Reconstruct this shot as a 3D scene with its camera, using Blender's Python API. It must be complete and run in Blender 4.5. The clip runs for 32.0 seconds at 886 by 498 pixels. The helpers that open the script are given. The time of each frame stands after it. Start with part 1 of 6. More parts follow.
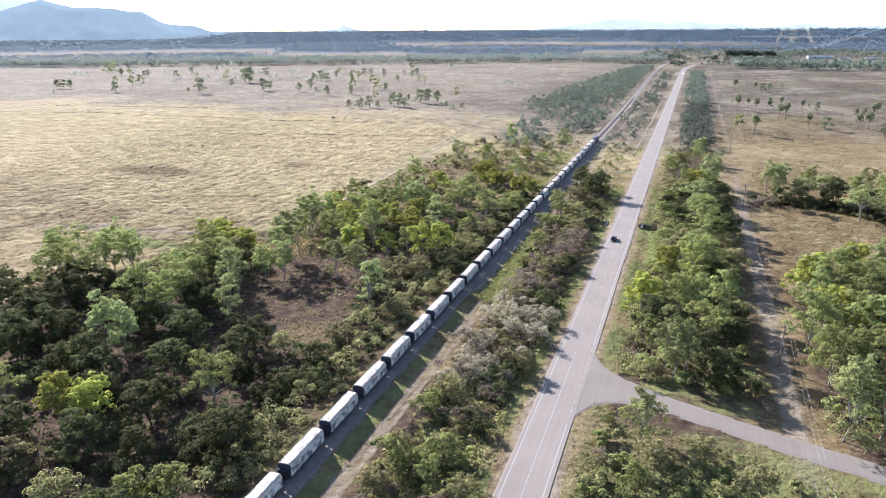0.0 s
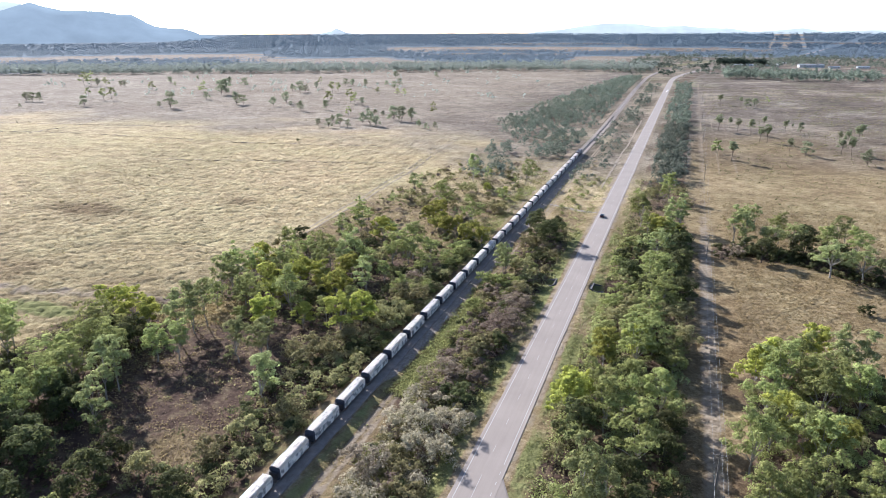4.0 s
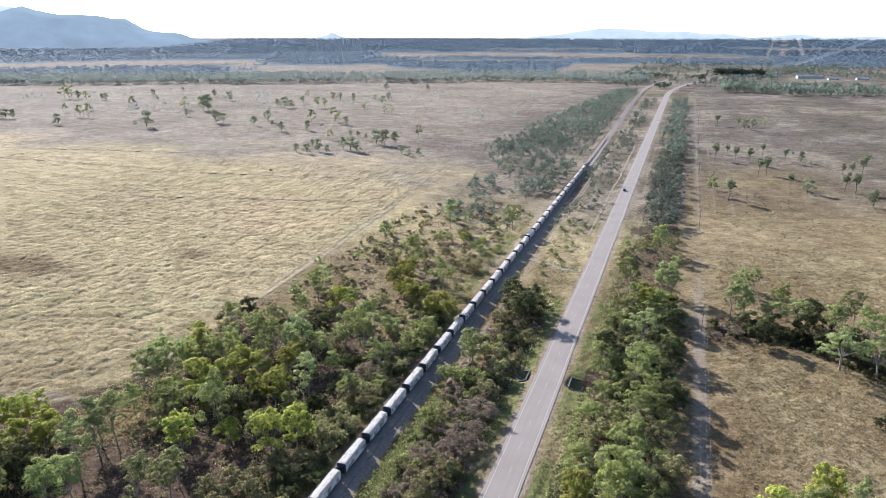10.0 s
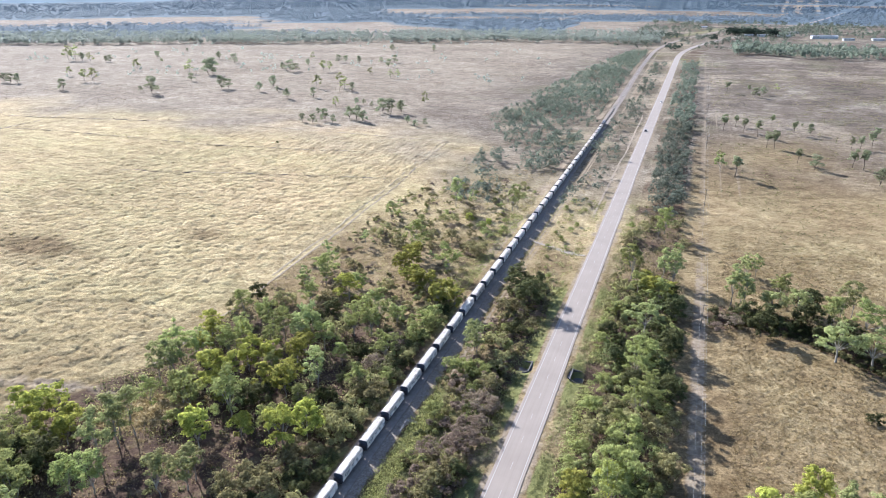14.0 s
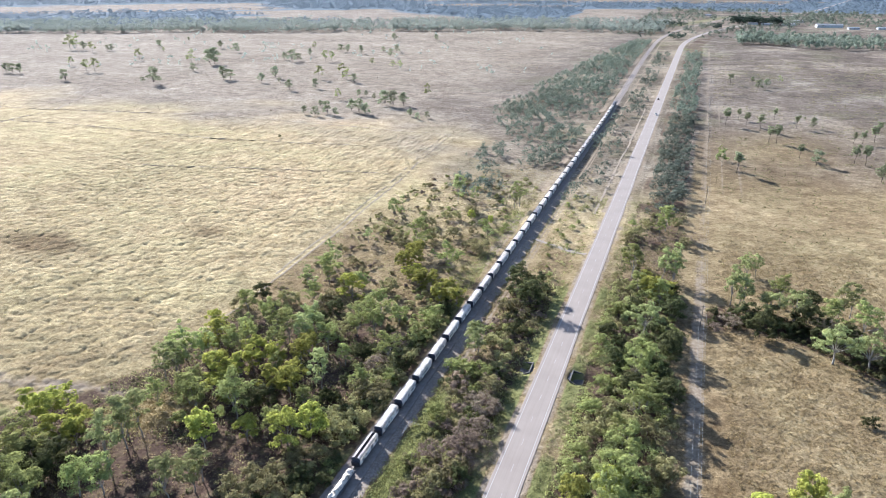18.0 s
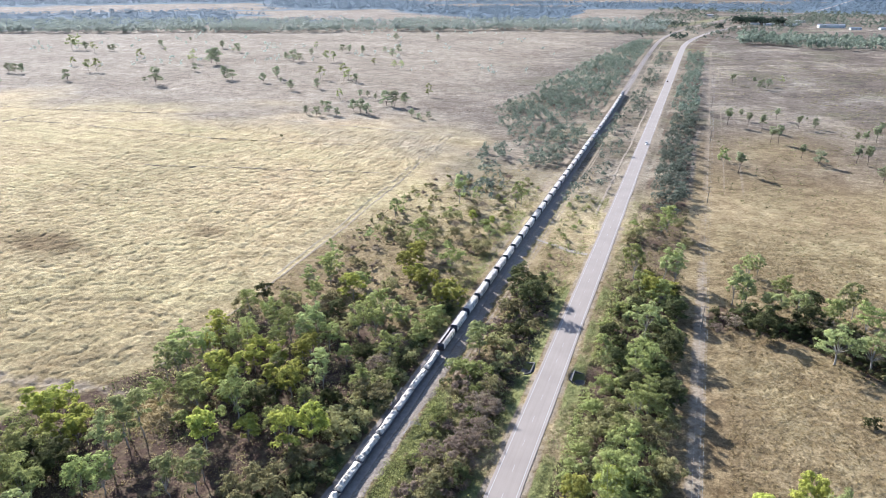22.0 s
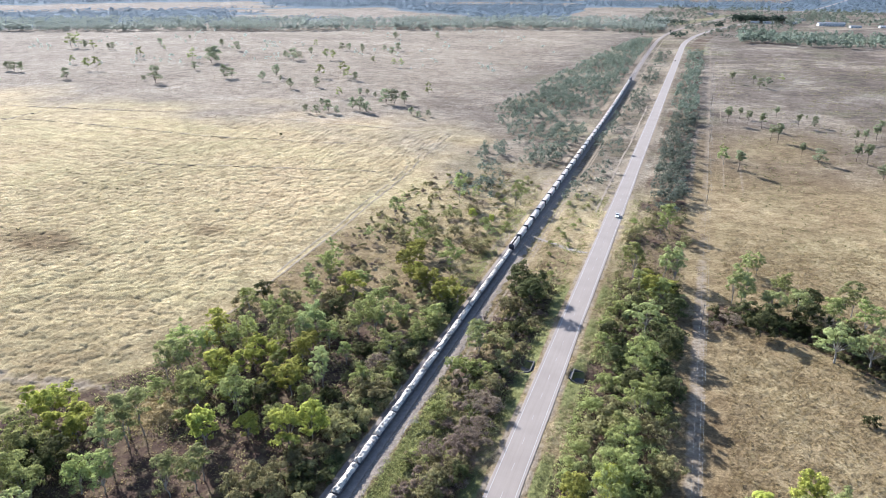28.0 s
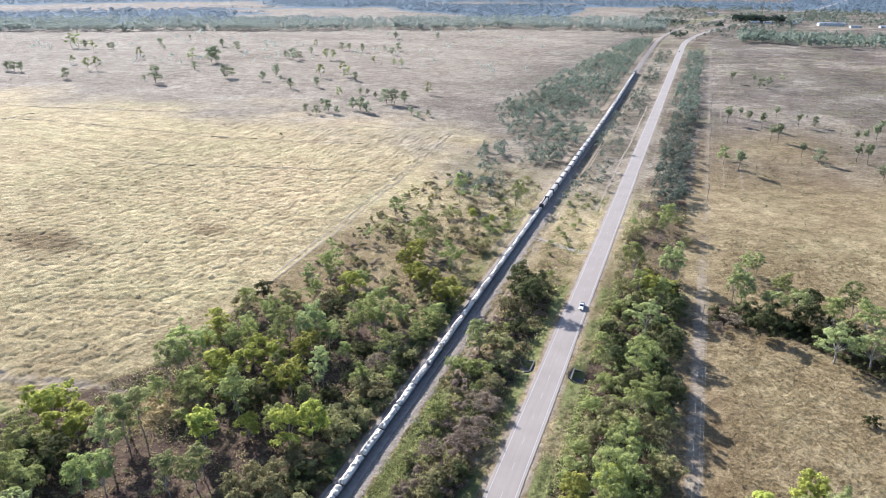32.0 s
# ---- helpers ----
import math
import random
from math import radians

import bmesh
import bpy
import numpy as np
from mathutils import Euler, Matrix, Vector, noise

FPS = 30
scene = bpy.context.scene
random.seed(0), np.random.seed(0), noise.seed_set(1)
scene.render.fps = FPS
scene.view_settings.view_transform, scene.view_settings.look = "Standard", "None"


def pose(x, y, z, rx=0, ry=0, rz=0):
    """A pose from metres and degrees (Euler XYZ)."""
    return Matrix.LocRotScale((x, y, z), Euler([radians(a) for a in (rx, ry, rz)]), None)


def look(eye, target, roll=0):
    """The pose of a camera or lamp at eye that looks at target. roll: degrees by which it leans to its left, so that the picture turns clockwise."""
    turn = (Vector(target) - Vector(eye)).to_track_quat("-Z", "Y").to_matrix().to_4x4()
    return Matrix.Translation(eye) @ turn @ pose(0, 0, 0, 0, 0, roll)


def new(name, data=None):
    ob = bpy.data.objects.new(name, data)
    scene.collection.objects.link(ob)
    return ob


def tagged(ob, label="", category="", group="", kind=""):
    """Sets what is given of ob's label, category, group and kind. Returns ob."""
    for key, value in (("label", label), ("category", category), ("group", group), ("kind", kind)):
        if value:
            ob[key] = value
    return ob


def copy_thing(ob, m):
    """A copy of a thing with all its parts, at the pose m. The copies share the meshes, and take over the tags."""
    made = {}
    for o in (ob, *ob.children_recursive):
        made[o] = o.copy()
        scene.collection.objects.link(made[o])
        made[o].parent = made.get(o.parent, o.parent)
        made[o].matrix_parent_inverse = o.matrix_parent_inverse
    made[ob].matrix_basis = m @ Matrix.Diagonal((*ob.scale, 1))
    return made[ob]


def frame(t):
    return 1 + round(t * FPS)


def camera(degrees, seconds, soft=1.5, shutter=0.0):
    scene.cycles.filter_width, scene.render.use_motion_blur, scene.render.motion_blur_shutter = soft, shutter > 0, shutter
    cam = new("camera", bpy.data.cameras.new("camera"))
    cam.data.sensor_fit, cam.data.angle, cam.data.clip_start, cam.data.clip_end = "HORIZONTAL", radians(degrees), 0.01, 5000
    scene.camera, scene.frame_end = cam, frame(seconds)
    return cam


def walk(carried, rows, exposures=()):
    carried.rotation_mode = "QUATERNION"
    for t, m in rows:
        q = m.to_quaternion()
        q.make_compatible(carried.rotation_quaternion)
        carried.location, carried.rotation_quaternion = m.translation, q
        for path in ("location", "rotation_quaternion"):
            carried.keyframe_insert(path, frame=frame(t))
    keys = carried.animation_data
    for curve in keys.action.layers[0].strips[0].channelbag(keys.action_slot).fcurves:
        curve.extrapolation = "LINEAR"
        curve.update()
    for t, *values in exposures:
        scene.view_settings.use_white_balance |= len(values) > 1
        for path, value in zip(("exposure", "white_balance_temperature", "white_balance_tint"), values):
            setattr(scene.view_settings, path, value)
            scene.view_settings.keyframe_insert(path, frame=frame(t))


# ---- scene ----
# The camera: a drone that climbs over the road and then hovers.
cam = camera(67.41, 32.0, soft=0.8)


def aim(x, y, z, yaw, pitch, roll):
    """A camera pose from its place, its turn to the left of +y, its tilt and its roll in degrees."""
    a, b = radians(yaw), radians(pitch)
    way = Vector((-math.sin(a) * math.cos(b), math.cos(a) * math.cos(b), math.sin(b)))
    eye = Vector((x, y, z))
    return look(eye, eye + way * 100, roll)


walk(cam, [
    (0, aim(20.11, 0.00, 74.67, 20.219, -18.279, -0.328)),
    (0.5, aim(21.83, 4.60, 76.61, 20.207, -18.366, -0.255)),
    (1, aim(23.34, 9.01, 78.41, 20.172, -18.355, -0.247)),
    (1.5, aim(24.72, 13.25, 80.17, 20.118, -18.275, -0.225)),
    (2, aim(26.14, 17.27, 81.97, 20.065, -18.234, -0.186)),
    (2.5, aim(27.74, 21.37, 84.00, 20.041, -18.230, -0.202)),
    (3, aim(29.33, 25.42, 85.77, 19.979, -18.168, -0.201)),
    (3.5, aim(31.02, 29.69, 87.12, 19.932, -18.147, -0.163)),
    (5.5, aim(35.05, 50.53, 92.51, 19.857, -18.354, -0.387)),
    (6, aim(35.04, 55.40, 93.15, 19.830, -18.246, -0.336)),
    (6.5, aim(34.65, 60.26, 94.64, 19.785, -18.289, -0.331)),
    (7, aim(34.26, 64.51, 96.20, 19.762, -18.207, -0.289)),
    (7.5, aim(33.48, 68.72, 97.89, 19.705, -18.178, -0.213)),
    (8, aim(33.00, 71.95, 99.59, 19.591, -18.137, -0.153)),
    (8.5, aim(32.65, 73.54, 101.23, 19.537, -18.112, -0.095)),
    (9, aim(32.46, 74.06, 103.12, 19.548, -18.155, -0.077)),
    (9.5, aim(32.33, 74.13, 104.63, 19.621, -18.079, -0.022)),
    (10, aim(32.32, 74.21, 106.28, 19.707, -18.044, -0.006)),
    (10.5, aim(32.28, 74.30, 107.99, 19.795, -18.073, 0.015)),
    (11, aim(32.22, 74.39, 109.51, 19.877, -18.644, 0.017)),
    (11.5, aim(32.37, 74.45, 111.23, 19.996, -19.420, 0.017)),
    (12, aim(32.25, 74.44, 112.84, 20.045, -20.088, 0.039)),
    (12.5, aim(32.29, 74.63, 114.21, 20.114, -20.674, 0.038)),
    (13, aim(32.20, 74.76, 115.89, 20.154, -21.265, 0.080)),
    (13.5, aim(32.29, 74.72, 117.35, 20.204, -21.503, 0.070)),
    (14, aim(32.32, 74.81, 118.92, 20.263, -21.694, 0.052)),
    (14.5, aim(32.25, 74.63, 120.35, 20.284, -21.843, 0.091)),
    (16.5, aim(32.24, 74.56, 123.99, 20.368, -22.479, 0.129)),
    (17, aim(32.19, 74.70, 124.62, 20.390, -22.719, 0.133)),
    (17.5, aim(32.27, 74.63, 124.65, 20.404, -22.792, 0.112)),
    (18, aim(32.27, 74.63, 124.65, 20.434, -22.802, 0.112)),
    (19, aim(32.27, 74.63, 124.65, 20.472, -22.804, 0.112)),
    (20, aim(32.27, 74.63, 124.65, 20.495, -22.785, 0.112)),
    (21, aim(32.27, 74.63, 124.65, 20.539, -22.792, 0.112)),
    (22, aim(32.27, 74.63, 124.65, 20.566, -22.792, 0.112)),
    (23, aim(32.27, 74.63, 124.65, 20.594, -22.816, 0.112)),
    (24, aim(32.27, 74.63, 124.65, 20.566, -22.866, 0.112)),
    (25, aim(32.27, 74.63, 124.65, 20.569, -22.878, 0.112)),
    (25.5, aim(32.27, 74.63, 124.65, 20.565, -22.884, 0.112)),
    (27.5, aim(32.27, 74.63, 124.65, 20.537, -22.916, 0.112)),
    (28, aim(32.27, 74.63, 124.65, 20.536, -22.927, 0.112)),
    (29, aim(32.27, 74.63, 124.65, 20.544, -22.931, 0.112)),
    (30, aim(32.27, 74.63, 124.65, 20.549, -22.934, 0.112)),
    (31, aim(32.27, 74.63, 124.65, 20.545, -22.934, 0.112)),
    (32, aim(32.27, 74.63, 124.65, 20.545, -22.936, 0.112)),
], exposures=[(0, 1.72, 5880, 14), (3, 1.63, 5880, 14), (7, 1.53, 5880, 14), (9, 1.48, 5840, 13), (11, 1.47, 5840, 13), (13, 1.83, 5830, 13), (17, 1.83, 5790, 12), (32, 1.79, 5790, 12)])

# Daylight: a low sun in the north-west, a clear hazy sky.
SUN_AZ = 144.0     # degrees from +x towards +y, where the sun stands
SUN_EL = 26.5
world = bpy.data.worlds.new("world")
scene.world = world
world.use_nodes = True
wn = world.node_tree
sky = wn.nodes.new("ShaderNodeTexSky")
sky.sky_type = "NISHITA"
sky.sun_disc = False
sky.sun_elevation = radians(SUN_EL)
sky.sun_rotation = radians(90 - SUN_AZ)
sky.air_density, sky.dust_density, sky.ozone_density = 0.75, 0.7, 1.0
wn.links.new(sky.outputs[0], wn.nodes["Background"].inputs[0])
wn.nodes["Background"].inputs[1].default_value = 0.105
sun = new("sun", bpy.data.lights.new("sun", "SUN"))
sun.data.energy, sun.data.angle, sun.data.color = 5.0, radians(0.8), (1.0, 0.97, 0.925)
sun_dir = Vector((math.cos(radians(SUN_AZ)) * math.cos(radians(SUN_EL)), math.sin(radians(SUN_AZ)) * math.cos(radians(SUN_EL)), math.sin(radians(SUN_EL))))
sun.matrix_world = look(sun_dir * 400, (0, 0, 0))


# ---- materials ----
def nodes_of(name, rough=0.8, metal=0.0):
    m = bpy.data.materials.new(name)
    m.use_nodes = True
    t = m.node_tree
    b = t.nodes["Principled BSDF"]
    b.inputs["Roughness"].default_value, b.inputs["Metallic"].default_value = rough, metal
    b.inputs["Specular IOR Level"].default_value = 0.3
    return m, t, b


def noise_tex(t, scale, detail=4, rough=0.6, vec=None, stretch=None):
    n = t.nodes.new("ShaderNodeTexNoise")
    n.inputs["Scale"].default_value, n.inputs["Detail"].default_value, n.inputs["Roughness"].default_value = scale, detail, rough
    if vec is None:
        vec = t.nodes.new("ShaderNodeNewGeometry").outputs["Position"]
    if stretch:
        mp = t.nodes.new("ShaderNodeMapping")
        mp.inputs["Scale"].default_value = stretch
        t.links.new(vec, mp.inputs[0])
        vec = mp.outputs[0]
    t.links.new(vec, n.inputs["Vector"])
    return n.outputs["Fac"]


def ramp(t, fac, *stops):
    r = t.nodes.new("ShaderNodeValToRGB")
    while len(r.color_ramp.elements) < len(stops):
        r.color_ramp.elements.new(0.5)
    for e, (p, c) in zip(r.color_ramp.elements, stops):
        e.position = p
        e.color = (*c, 1) if isinstance(c, tuple) else (c, c, c, 1)
    t.links.new(fac, r.inputs[0])
    return r.outputs[0]


def mixed(t, fac, a, b, mode="MIX"):
    n = t.nodes.new("ShaderNodeMix")
    n.data_type, n.blend_type = "RGBA", mode
    for s, v in ((0, fac), (6, a), (7, b)):
        if isinstance(v, (int, float)):
            n.inputs[s].default_value = v
        elif isinstance(v, tuple):
            n.inputs[s].default_value = (*v, 1)
        else:
            t.links.new(v, n.inputs[s])
    return n.outputs[2]


def bumped(t, b, fac, strength, dist):
    n = t.nodes.new("ShaderNodeBump")
    n.inputs["Strength"].default_value, n.inputs["Distance"].default_value = strength, dist
    t.links.new(fac, n.inputs["Height"])
    t.links.new(n.outputs[0], b.inputs["Normal"])


def plain(name, color, rough=0.7, metal=0.0, scale=1.5, vary=0.25, bump=0.0):
    """A painted, rusted or mineral surface: one colour with two scales of wear."""
    m, t, b = nodes_of(name, rough, metal)
    f = noise_tex(t, scale, 5, 0.65)
    g = noise_tex(t, scale * 9, 3, 0.6)
    lo = tuple(c * (1 - vary) for c in color)
    hi = tuple(min(1, c * (1 + vary)) for c in color)
    c = mixed(t, 0.35, ramp(t, f, (0.3, lo), (0.7, hi)), ramp(t, g, (0.3, lo), (0.7, hi)))
    t.links.new(c, b.inputs["Base Color"])
    if bump:
        bumped(t, b, g, 0.6, bump)
    return m


def foliage(name, mid, spread=0.38):
    """Leaves: each clump of leaves has its own tint, and each tree its own too."""
    m, t, b = nodes_of(name, 0.85)
    b.inputs["Specular IOR Level"].default_value = 0.12
    dark, light = tuple(v * (1 - spread) for v in mid), tuple(min(0.9, v * (1 + spread)) for v in mid)
    geo = t.nodes.new("ShaderNodeNewGeometry")
    info = t.nodes.new("ShaderNodeObjectInfo")
    c = ramp(t, geo.outputs["Random Per Island"], (0.0, dark), (0.55, mid), (1.0, light))
    hue = t.nodes.new("ShaderNodeHueSaturation")
    mul = t.nodes.new("ShaderNodeMapRange")
    mul.inputs["To Min"].default_value, mul.inputs["To Max"].default_value = 0.72, 1.25
    t.links.new(info.outputs["Random"], mul.inputs[0])
    t.links.new(mul.outputs[0], hue.inputs["Value"])
    mul2 = t.nodes.new("ShaderNodeMapRange")
    mul2.inputs["To Min"].default_value, mul2.inputs["To Max"].default_value = 0.485, 0.515
    t.links.new(info.outputs["Random"], mul2.inputs[0])
    t.links.new(mul2.outputs[0], hue.inputs["Hue"])
    t.links.new(c, hue.inputs["Color"])
    t.links.new(hue.outputs[0], b.inputs["Base Color"])
    tr = t.nodes.new("ShaderNodeBsdfTranslucent")
    t.links.new(hue.outputs[0], tr.inputs[0])
    mx = t.nodes.new("ShaderNodeMixShader")
    mx.inputs[0].default_value = 0.5
    t.links.new(b.outputs[0], mx.inputs[1])
    t.links.new(tr.outputs[0], mx.inputs[2])
    t.links.new(mx.outputs[0], t.nodes["Material Output"].inputs[0])
    return m


LEAF = dict(
    gum=foliage("gum_leaves", (0.254, 0.272, 0.094)),
    bright=foliage("bright_leaves", (0.320, 0.322, 0.070)),
    pale=foliage("pale_leaves", (0.282, 0.300, 0.122)),
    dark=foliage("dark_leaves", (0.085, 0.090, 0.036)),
    olive=foliage("olive_leaves", (0.238, 0.214, 0.098)),
    twig=foliage("bare_twigs", (0.208, 0.158, 0.118)),
    dry=foliage("dry_beige_leaves", (0.31, 0.265, 0.185)),
    grass=foliage("dry_grass", (0.264, 0.201, 0.102)),
    tussock=foliage("tussock_blades", (0.31, 0.245, 0.112)),
    bank=foliage("tall_green_grass", (0.30, 0.31, 0.115)),
    green=foliage("green_grass", (0.185, 0.183, 0.070)),
    grey=foliage("grey_green_leaves", (0.202, 0.213, 0.118)),
    sage=foliage("grey_sage_leaves", (0.228, 0.246, 0.145)),
    # woods further off: leaf greens greyed and paled to imitate haze
    mist=foliage("haze_greyed_leaves", (0.134, 0.153, 0.114)),
    haze=foliage("haze_paled_leaves", (0.272, 0.302, 0.25), 0.15),
    pine=foliage("deep_green_leaves", (0.039, 0.055, 0.039)),
    # distant forest: air haze is painted into the leaf colour as blue
    far=foliage("hazed_forest_leaves", (0.108, 0.138, 0.156), 0.1),
    blue=foliage("far_hazed_forest_leaves", (0.090, 0.123, 0.166), 0.08),
)
BARK = plain("pale_bark", (0.231, 0.204, 0.165), 0.9, 0, 2.0, 0.35)
BARK_D = plain("dark_bark", (0.072, 0.055, 0.044), 0.9, 0, 2.0, 0.35)
BALLAST = plain("dark_ballast", (0.192, 0.159, 0.132), 0.95, 0, 0.5, 0.35, 0.05)
BALLAST.node_tree.nodes["Principled BSDF"].inputs["Specular IOR Level"].default_value = 0.08
RUST = plain("rusted_steel", (0.16, 0.10, 0.075), 0.6, 0.5, 3, 0.3)
STEEL = plain("worn_rail_steel", (0.26, 0.235, 0.21), 0.5, 0.8, 2, 0.2)
SLEEPER = plain("concrete_sleeper", (0.165, 0.146, 0.127), 0.9, 0, 2, 0.2)
WHITE_LINE = plain("road_paint", (0.275, 0.258, 0.24), 0.7, 0, 1.2, 0.18)
POLE_WOOD = plain("grey_timber", (0.149, 0.127, 0.105), 0.9, 0, 3, 0.3)
WIRE = plain("wire", (0.13, 0.13, 0.125), 0.5, 0.3, 1, 0.1)
BLACK = plain("black_steel", (0.025, 0.025, 0.03), 0.6, 0.2, 1.0, 0.3)
GLASS = plain("dark_glass", (0.02, 0.025, 0.03), 0.1, 0.0, 1, 0.1)
RUBBER = plain("rubber", (0.02, 0.02, 0.02), 0.8, 0, 4, 0.2)


def asphalt(name, k):
    m, t, b = nodes_of(name, 0.9)
    b.inputs["Specular IOR Level"].default_value = 0.25
    big = noise_tex(t, 0.09, 4, 0.6)
    along = noise_tex(t, 1.0, 4, 0.6, stretch=(1.4, 0.03, 1))
    fine = noise_tex(t, 14, 3, 0.7)
    c = ramp(t, along, (0.3, (0.365 * k, 0.302 * k, 0.250 * k)), (0.7, (0.477 * k, 0.396 * k, 0.330 * k)))
    c = mixed(t, 0.5, c, ramp(t, big, (0.3, (0.355 * k, 0.290 * k, 0.242 * k)), (0.7, (0.498 * k, 0.418 * k, 0.348 * k))))
    c = mixed(t, 0.12, c, ramp(t, fine, (0.3, (0.189 * k, 0.162 * k, 0.146 * k)), (0.7, (0.498 * k, 0.433 * k, 0.389 * k))))
    t.links.new(c, b.inputs["Base Color"])
    bumped(t, b, fine, 0.15, 0.005)
    return m


ASPHALT = asphalt("asphalt", 0.475)
OLD_ASPHALT = asphalt("worn_asphalt", 0.40)


def earth():
    """The ground: dry grassland, leaf-littered earth under trees and in painted shade, bare dirt and green patches,
    laid out by the mesh's zone attribute.
    """
    m, t, b = nodes_of("dry_grassland", 1.0)
    b.inputs["Specular IOR Level"].default_value = 0.03
    at = t.nodes.new("ShaderNodeAttribute")
    at.attribute_name = "zone"
    sep = t.nodes.new("ShaderNodeSeparateColor")
    t.links.new(at.outputs["Color"], sep.inputs[0])
    huge = noise_tex(t, 0.006, 5, 0.55)
    patch = noise_tex(t, 0.03, 6, 0.68)
    drift = noise_tex(t, 0.011, 6, 0.62, stretch=(0.8, 1.25, 1))
    clump = noise_tex(t, 0.30, 6, 0.7)
    tuft = noise_tex(t, 0.85, 5, 0.75)
    fine = noise_tex(t, 2.6, 4, 0.75)
    straw = ramp(t, clump, (0.30, (0.186, 0.143, 0.077)), (0.45, (0.282, 0.227, 0.128)), (0.60, (0.325, 0.270, 0.160)), (0.78, (0.352, 0.308, 0.200)))
    straw = mixed(t, 0.4, straw, ramp(t, patch, (0.30, (0.265, 0.193, 0.115)), (0.43, (0.322, 0.256, 0.158)), (0.55, (0.352, 0.288, 0.170)), (0.68, (0.315, 0.280, 0.158))))
    straw = mixed(t, ramp(t, drift, (0.46, 0.0), (0.66, 0.4)), straw, (0.285, 0.262, 0.142))
    straw = mixed(t, ramp(t, huge, (0.50, 0.0), (0.66, 0.5)), straw, (0.319, 0.231, 0.146))
    brown = ramp(t, clump, (0.3, (0.098, 0.071, 0.038)), (0.5, (0.146, 0.109, 0.061)), (0.75, (0.196, 0.151, 0.088)))
    brown = mixed(t, 0.4, brown, ramp(t, patch, (0.3, (0.115, 0.080, 0.048)), (0.45, (0.162, 0.117, 0.070)), (0.58, (0.184, 0.146, 0.086)), (0.72, (0.23, 0.188, 0.122))))
    c = mixed(t, sep.outputs["Green"], straw, brown)
    pa = t.nodes.new("ShaderNodeAttribute")
    pa.attribute_name = "grazed"
    # short dry grass, its tones also paled and greyed for haze
    grazed = ramp(t, patch, (0.3, (0.156, 0.130, 0.108)), (0.5, (0.216, 0.185, 0.155)), (0.7, (0.248, 0.220, 0.188)))
    grazed = mixed(t, ramp(t, drift, (0.44, 0.0), (0.62, 0.75)), grazed, (0.160, 0.134, 0.112))
    sparse = noise_tex(t, 0.42, 6, 0.8)
    grazed = mixed(t, 1.0, grazed, ramp(t, sparse, (0.36, (0.62, 0.60, 0.57)), (0.62, (1.16, 1.16, 1.16))), "MULTIPLY")
    pb = t.nodes.new("ShaderNodeAttribute")
    pb.attribute_name = "heath"
    bands = noise_tex(t, 0.016, 8, 0.66, stretch=(1.0, 0.9, 1))
    # the paddock's own streaks, with some haze cooling mixed into the colours
    heath = ramp(t, bands, (0.36, (0.088, 0.074, 0.065)), (0.47, (0.117, 0.098, 0.085)), (0.56, (0.146, 0.124, 0.108)), (0.62, (0.195, 0.170, 0.147)), (0.70, (0.264, 0.238, 0.205)))
    sandy = ramp(t, noise_tex(t, 0.0075, 7, 0.6, stretch=(1.0, 1.0, 1)), (0.51, 0.0), (0.58, 0.6))
    heath = mixed(t, sandy, heath, ramp(t, patch, (0.35, (0.200, 0.168, 0.140)), (0.65, (0.290, 0.248, 0.205))))
    sward = ramp(t, noise_tex(t, 0.011, 6, 0.6, stretch=(1.0, 1.0, 1)), (0.54, 0.0), (0.64, 0.6))
    heath = mixed(t, sward, heath, (0.122, 0.118, 0.078))
    c = mixed(t, pa.outputs["Fac"], c, grazed)
    heath = mixed(t, 1.0, heath, ramp(t, sparse, (0.36, (0.52, 0.52, 0.50)), (0.62, (1.22, 1.22, 1.20))), "MULTIPLY")
    c = mixed(t, pb.outputs["Fac"], c, heath)
    pw = t.nodes.new("ShaderNodeAttribute")
    pw.attribute_name = "understorey"
    mottle = noise_tex(t, 0.085, 9, 0.78)
    for fac, lo, hi in ((mottle, (0.58, 0.55, 0.52), (1.34, 1.36, 1.36)), (tuft, (0.70, 0.66, 0.60), (1.28, 1.28, 1.28)), (fine, (0.70, 0.67, 0.63), (1.22, 1.24, 1.25)), (huge, (0.90, 0.88, 0.87), (1.10, 1.11, 1.10))):
        c = mixed(t, 1.0, c, ramp(t, fac, (0.34, lo), (0.66, hi)), "MULTIPLY")
    litter_shade = ramp(t, noise_tex(t, 0.35, 6, 0.7), (0.3, (0.031, 0.021, 0.016)), (0.48, (0.069, 0.045, 0.033)), (0.6, (0.100, 0.073, 0.046)), (0.75, (0.175, 0.140, 0.085)))
    def edge(sock):
        a = t.nodes.new("ShaderNodeMath")
        a.operation = "MULTIPLY_ADD"
        t.links.new(clump, a.inputs[0])
        a.inputs[1].default_value = 0.7
        a.inputs[2].default_value = -0.35
        s = t.nodes.new("ShaderNodeMath")
        s.operation = "ADD"
        t.links.new(sock, s.inputs[0])
        t.links.new(a.outputs[0], s.inputs[1])
        r = t.nodes.new("ShaderNodeMapRange")
        r.inputs["From Min"].default_value, r.inputs["From Max"].default_value = 0.35, 0.65
        t.links.new(s.outputs[0], r.inputs[0])
        return r.outputs[0]
    c = mixed(t, edge(sep.outputs["Red"]), c, litter_shade)
    bare = ramp(t, noise_tex(t, 0.5, 5, 0.7), (0.3, (0.138, 0.102, 0.070)), (0.7, (0.258, 0.212, 0.154)))
    c = mixed(t, edge(sep.outputs["Blue"]), c, bare)
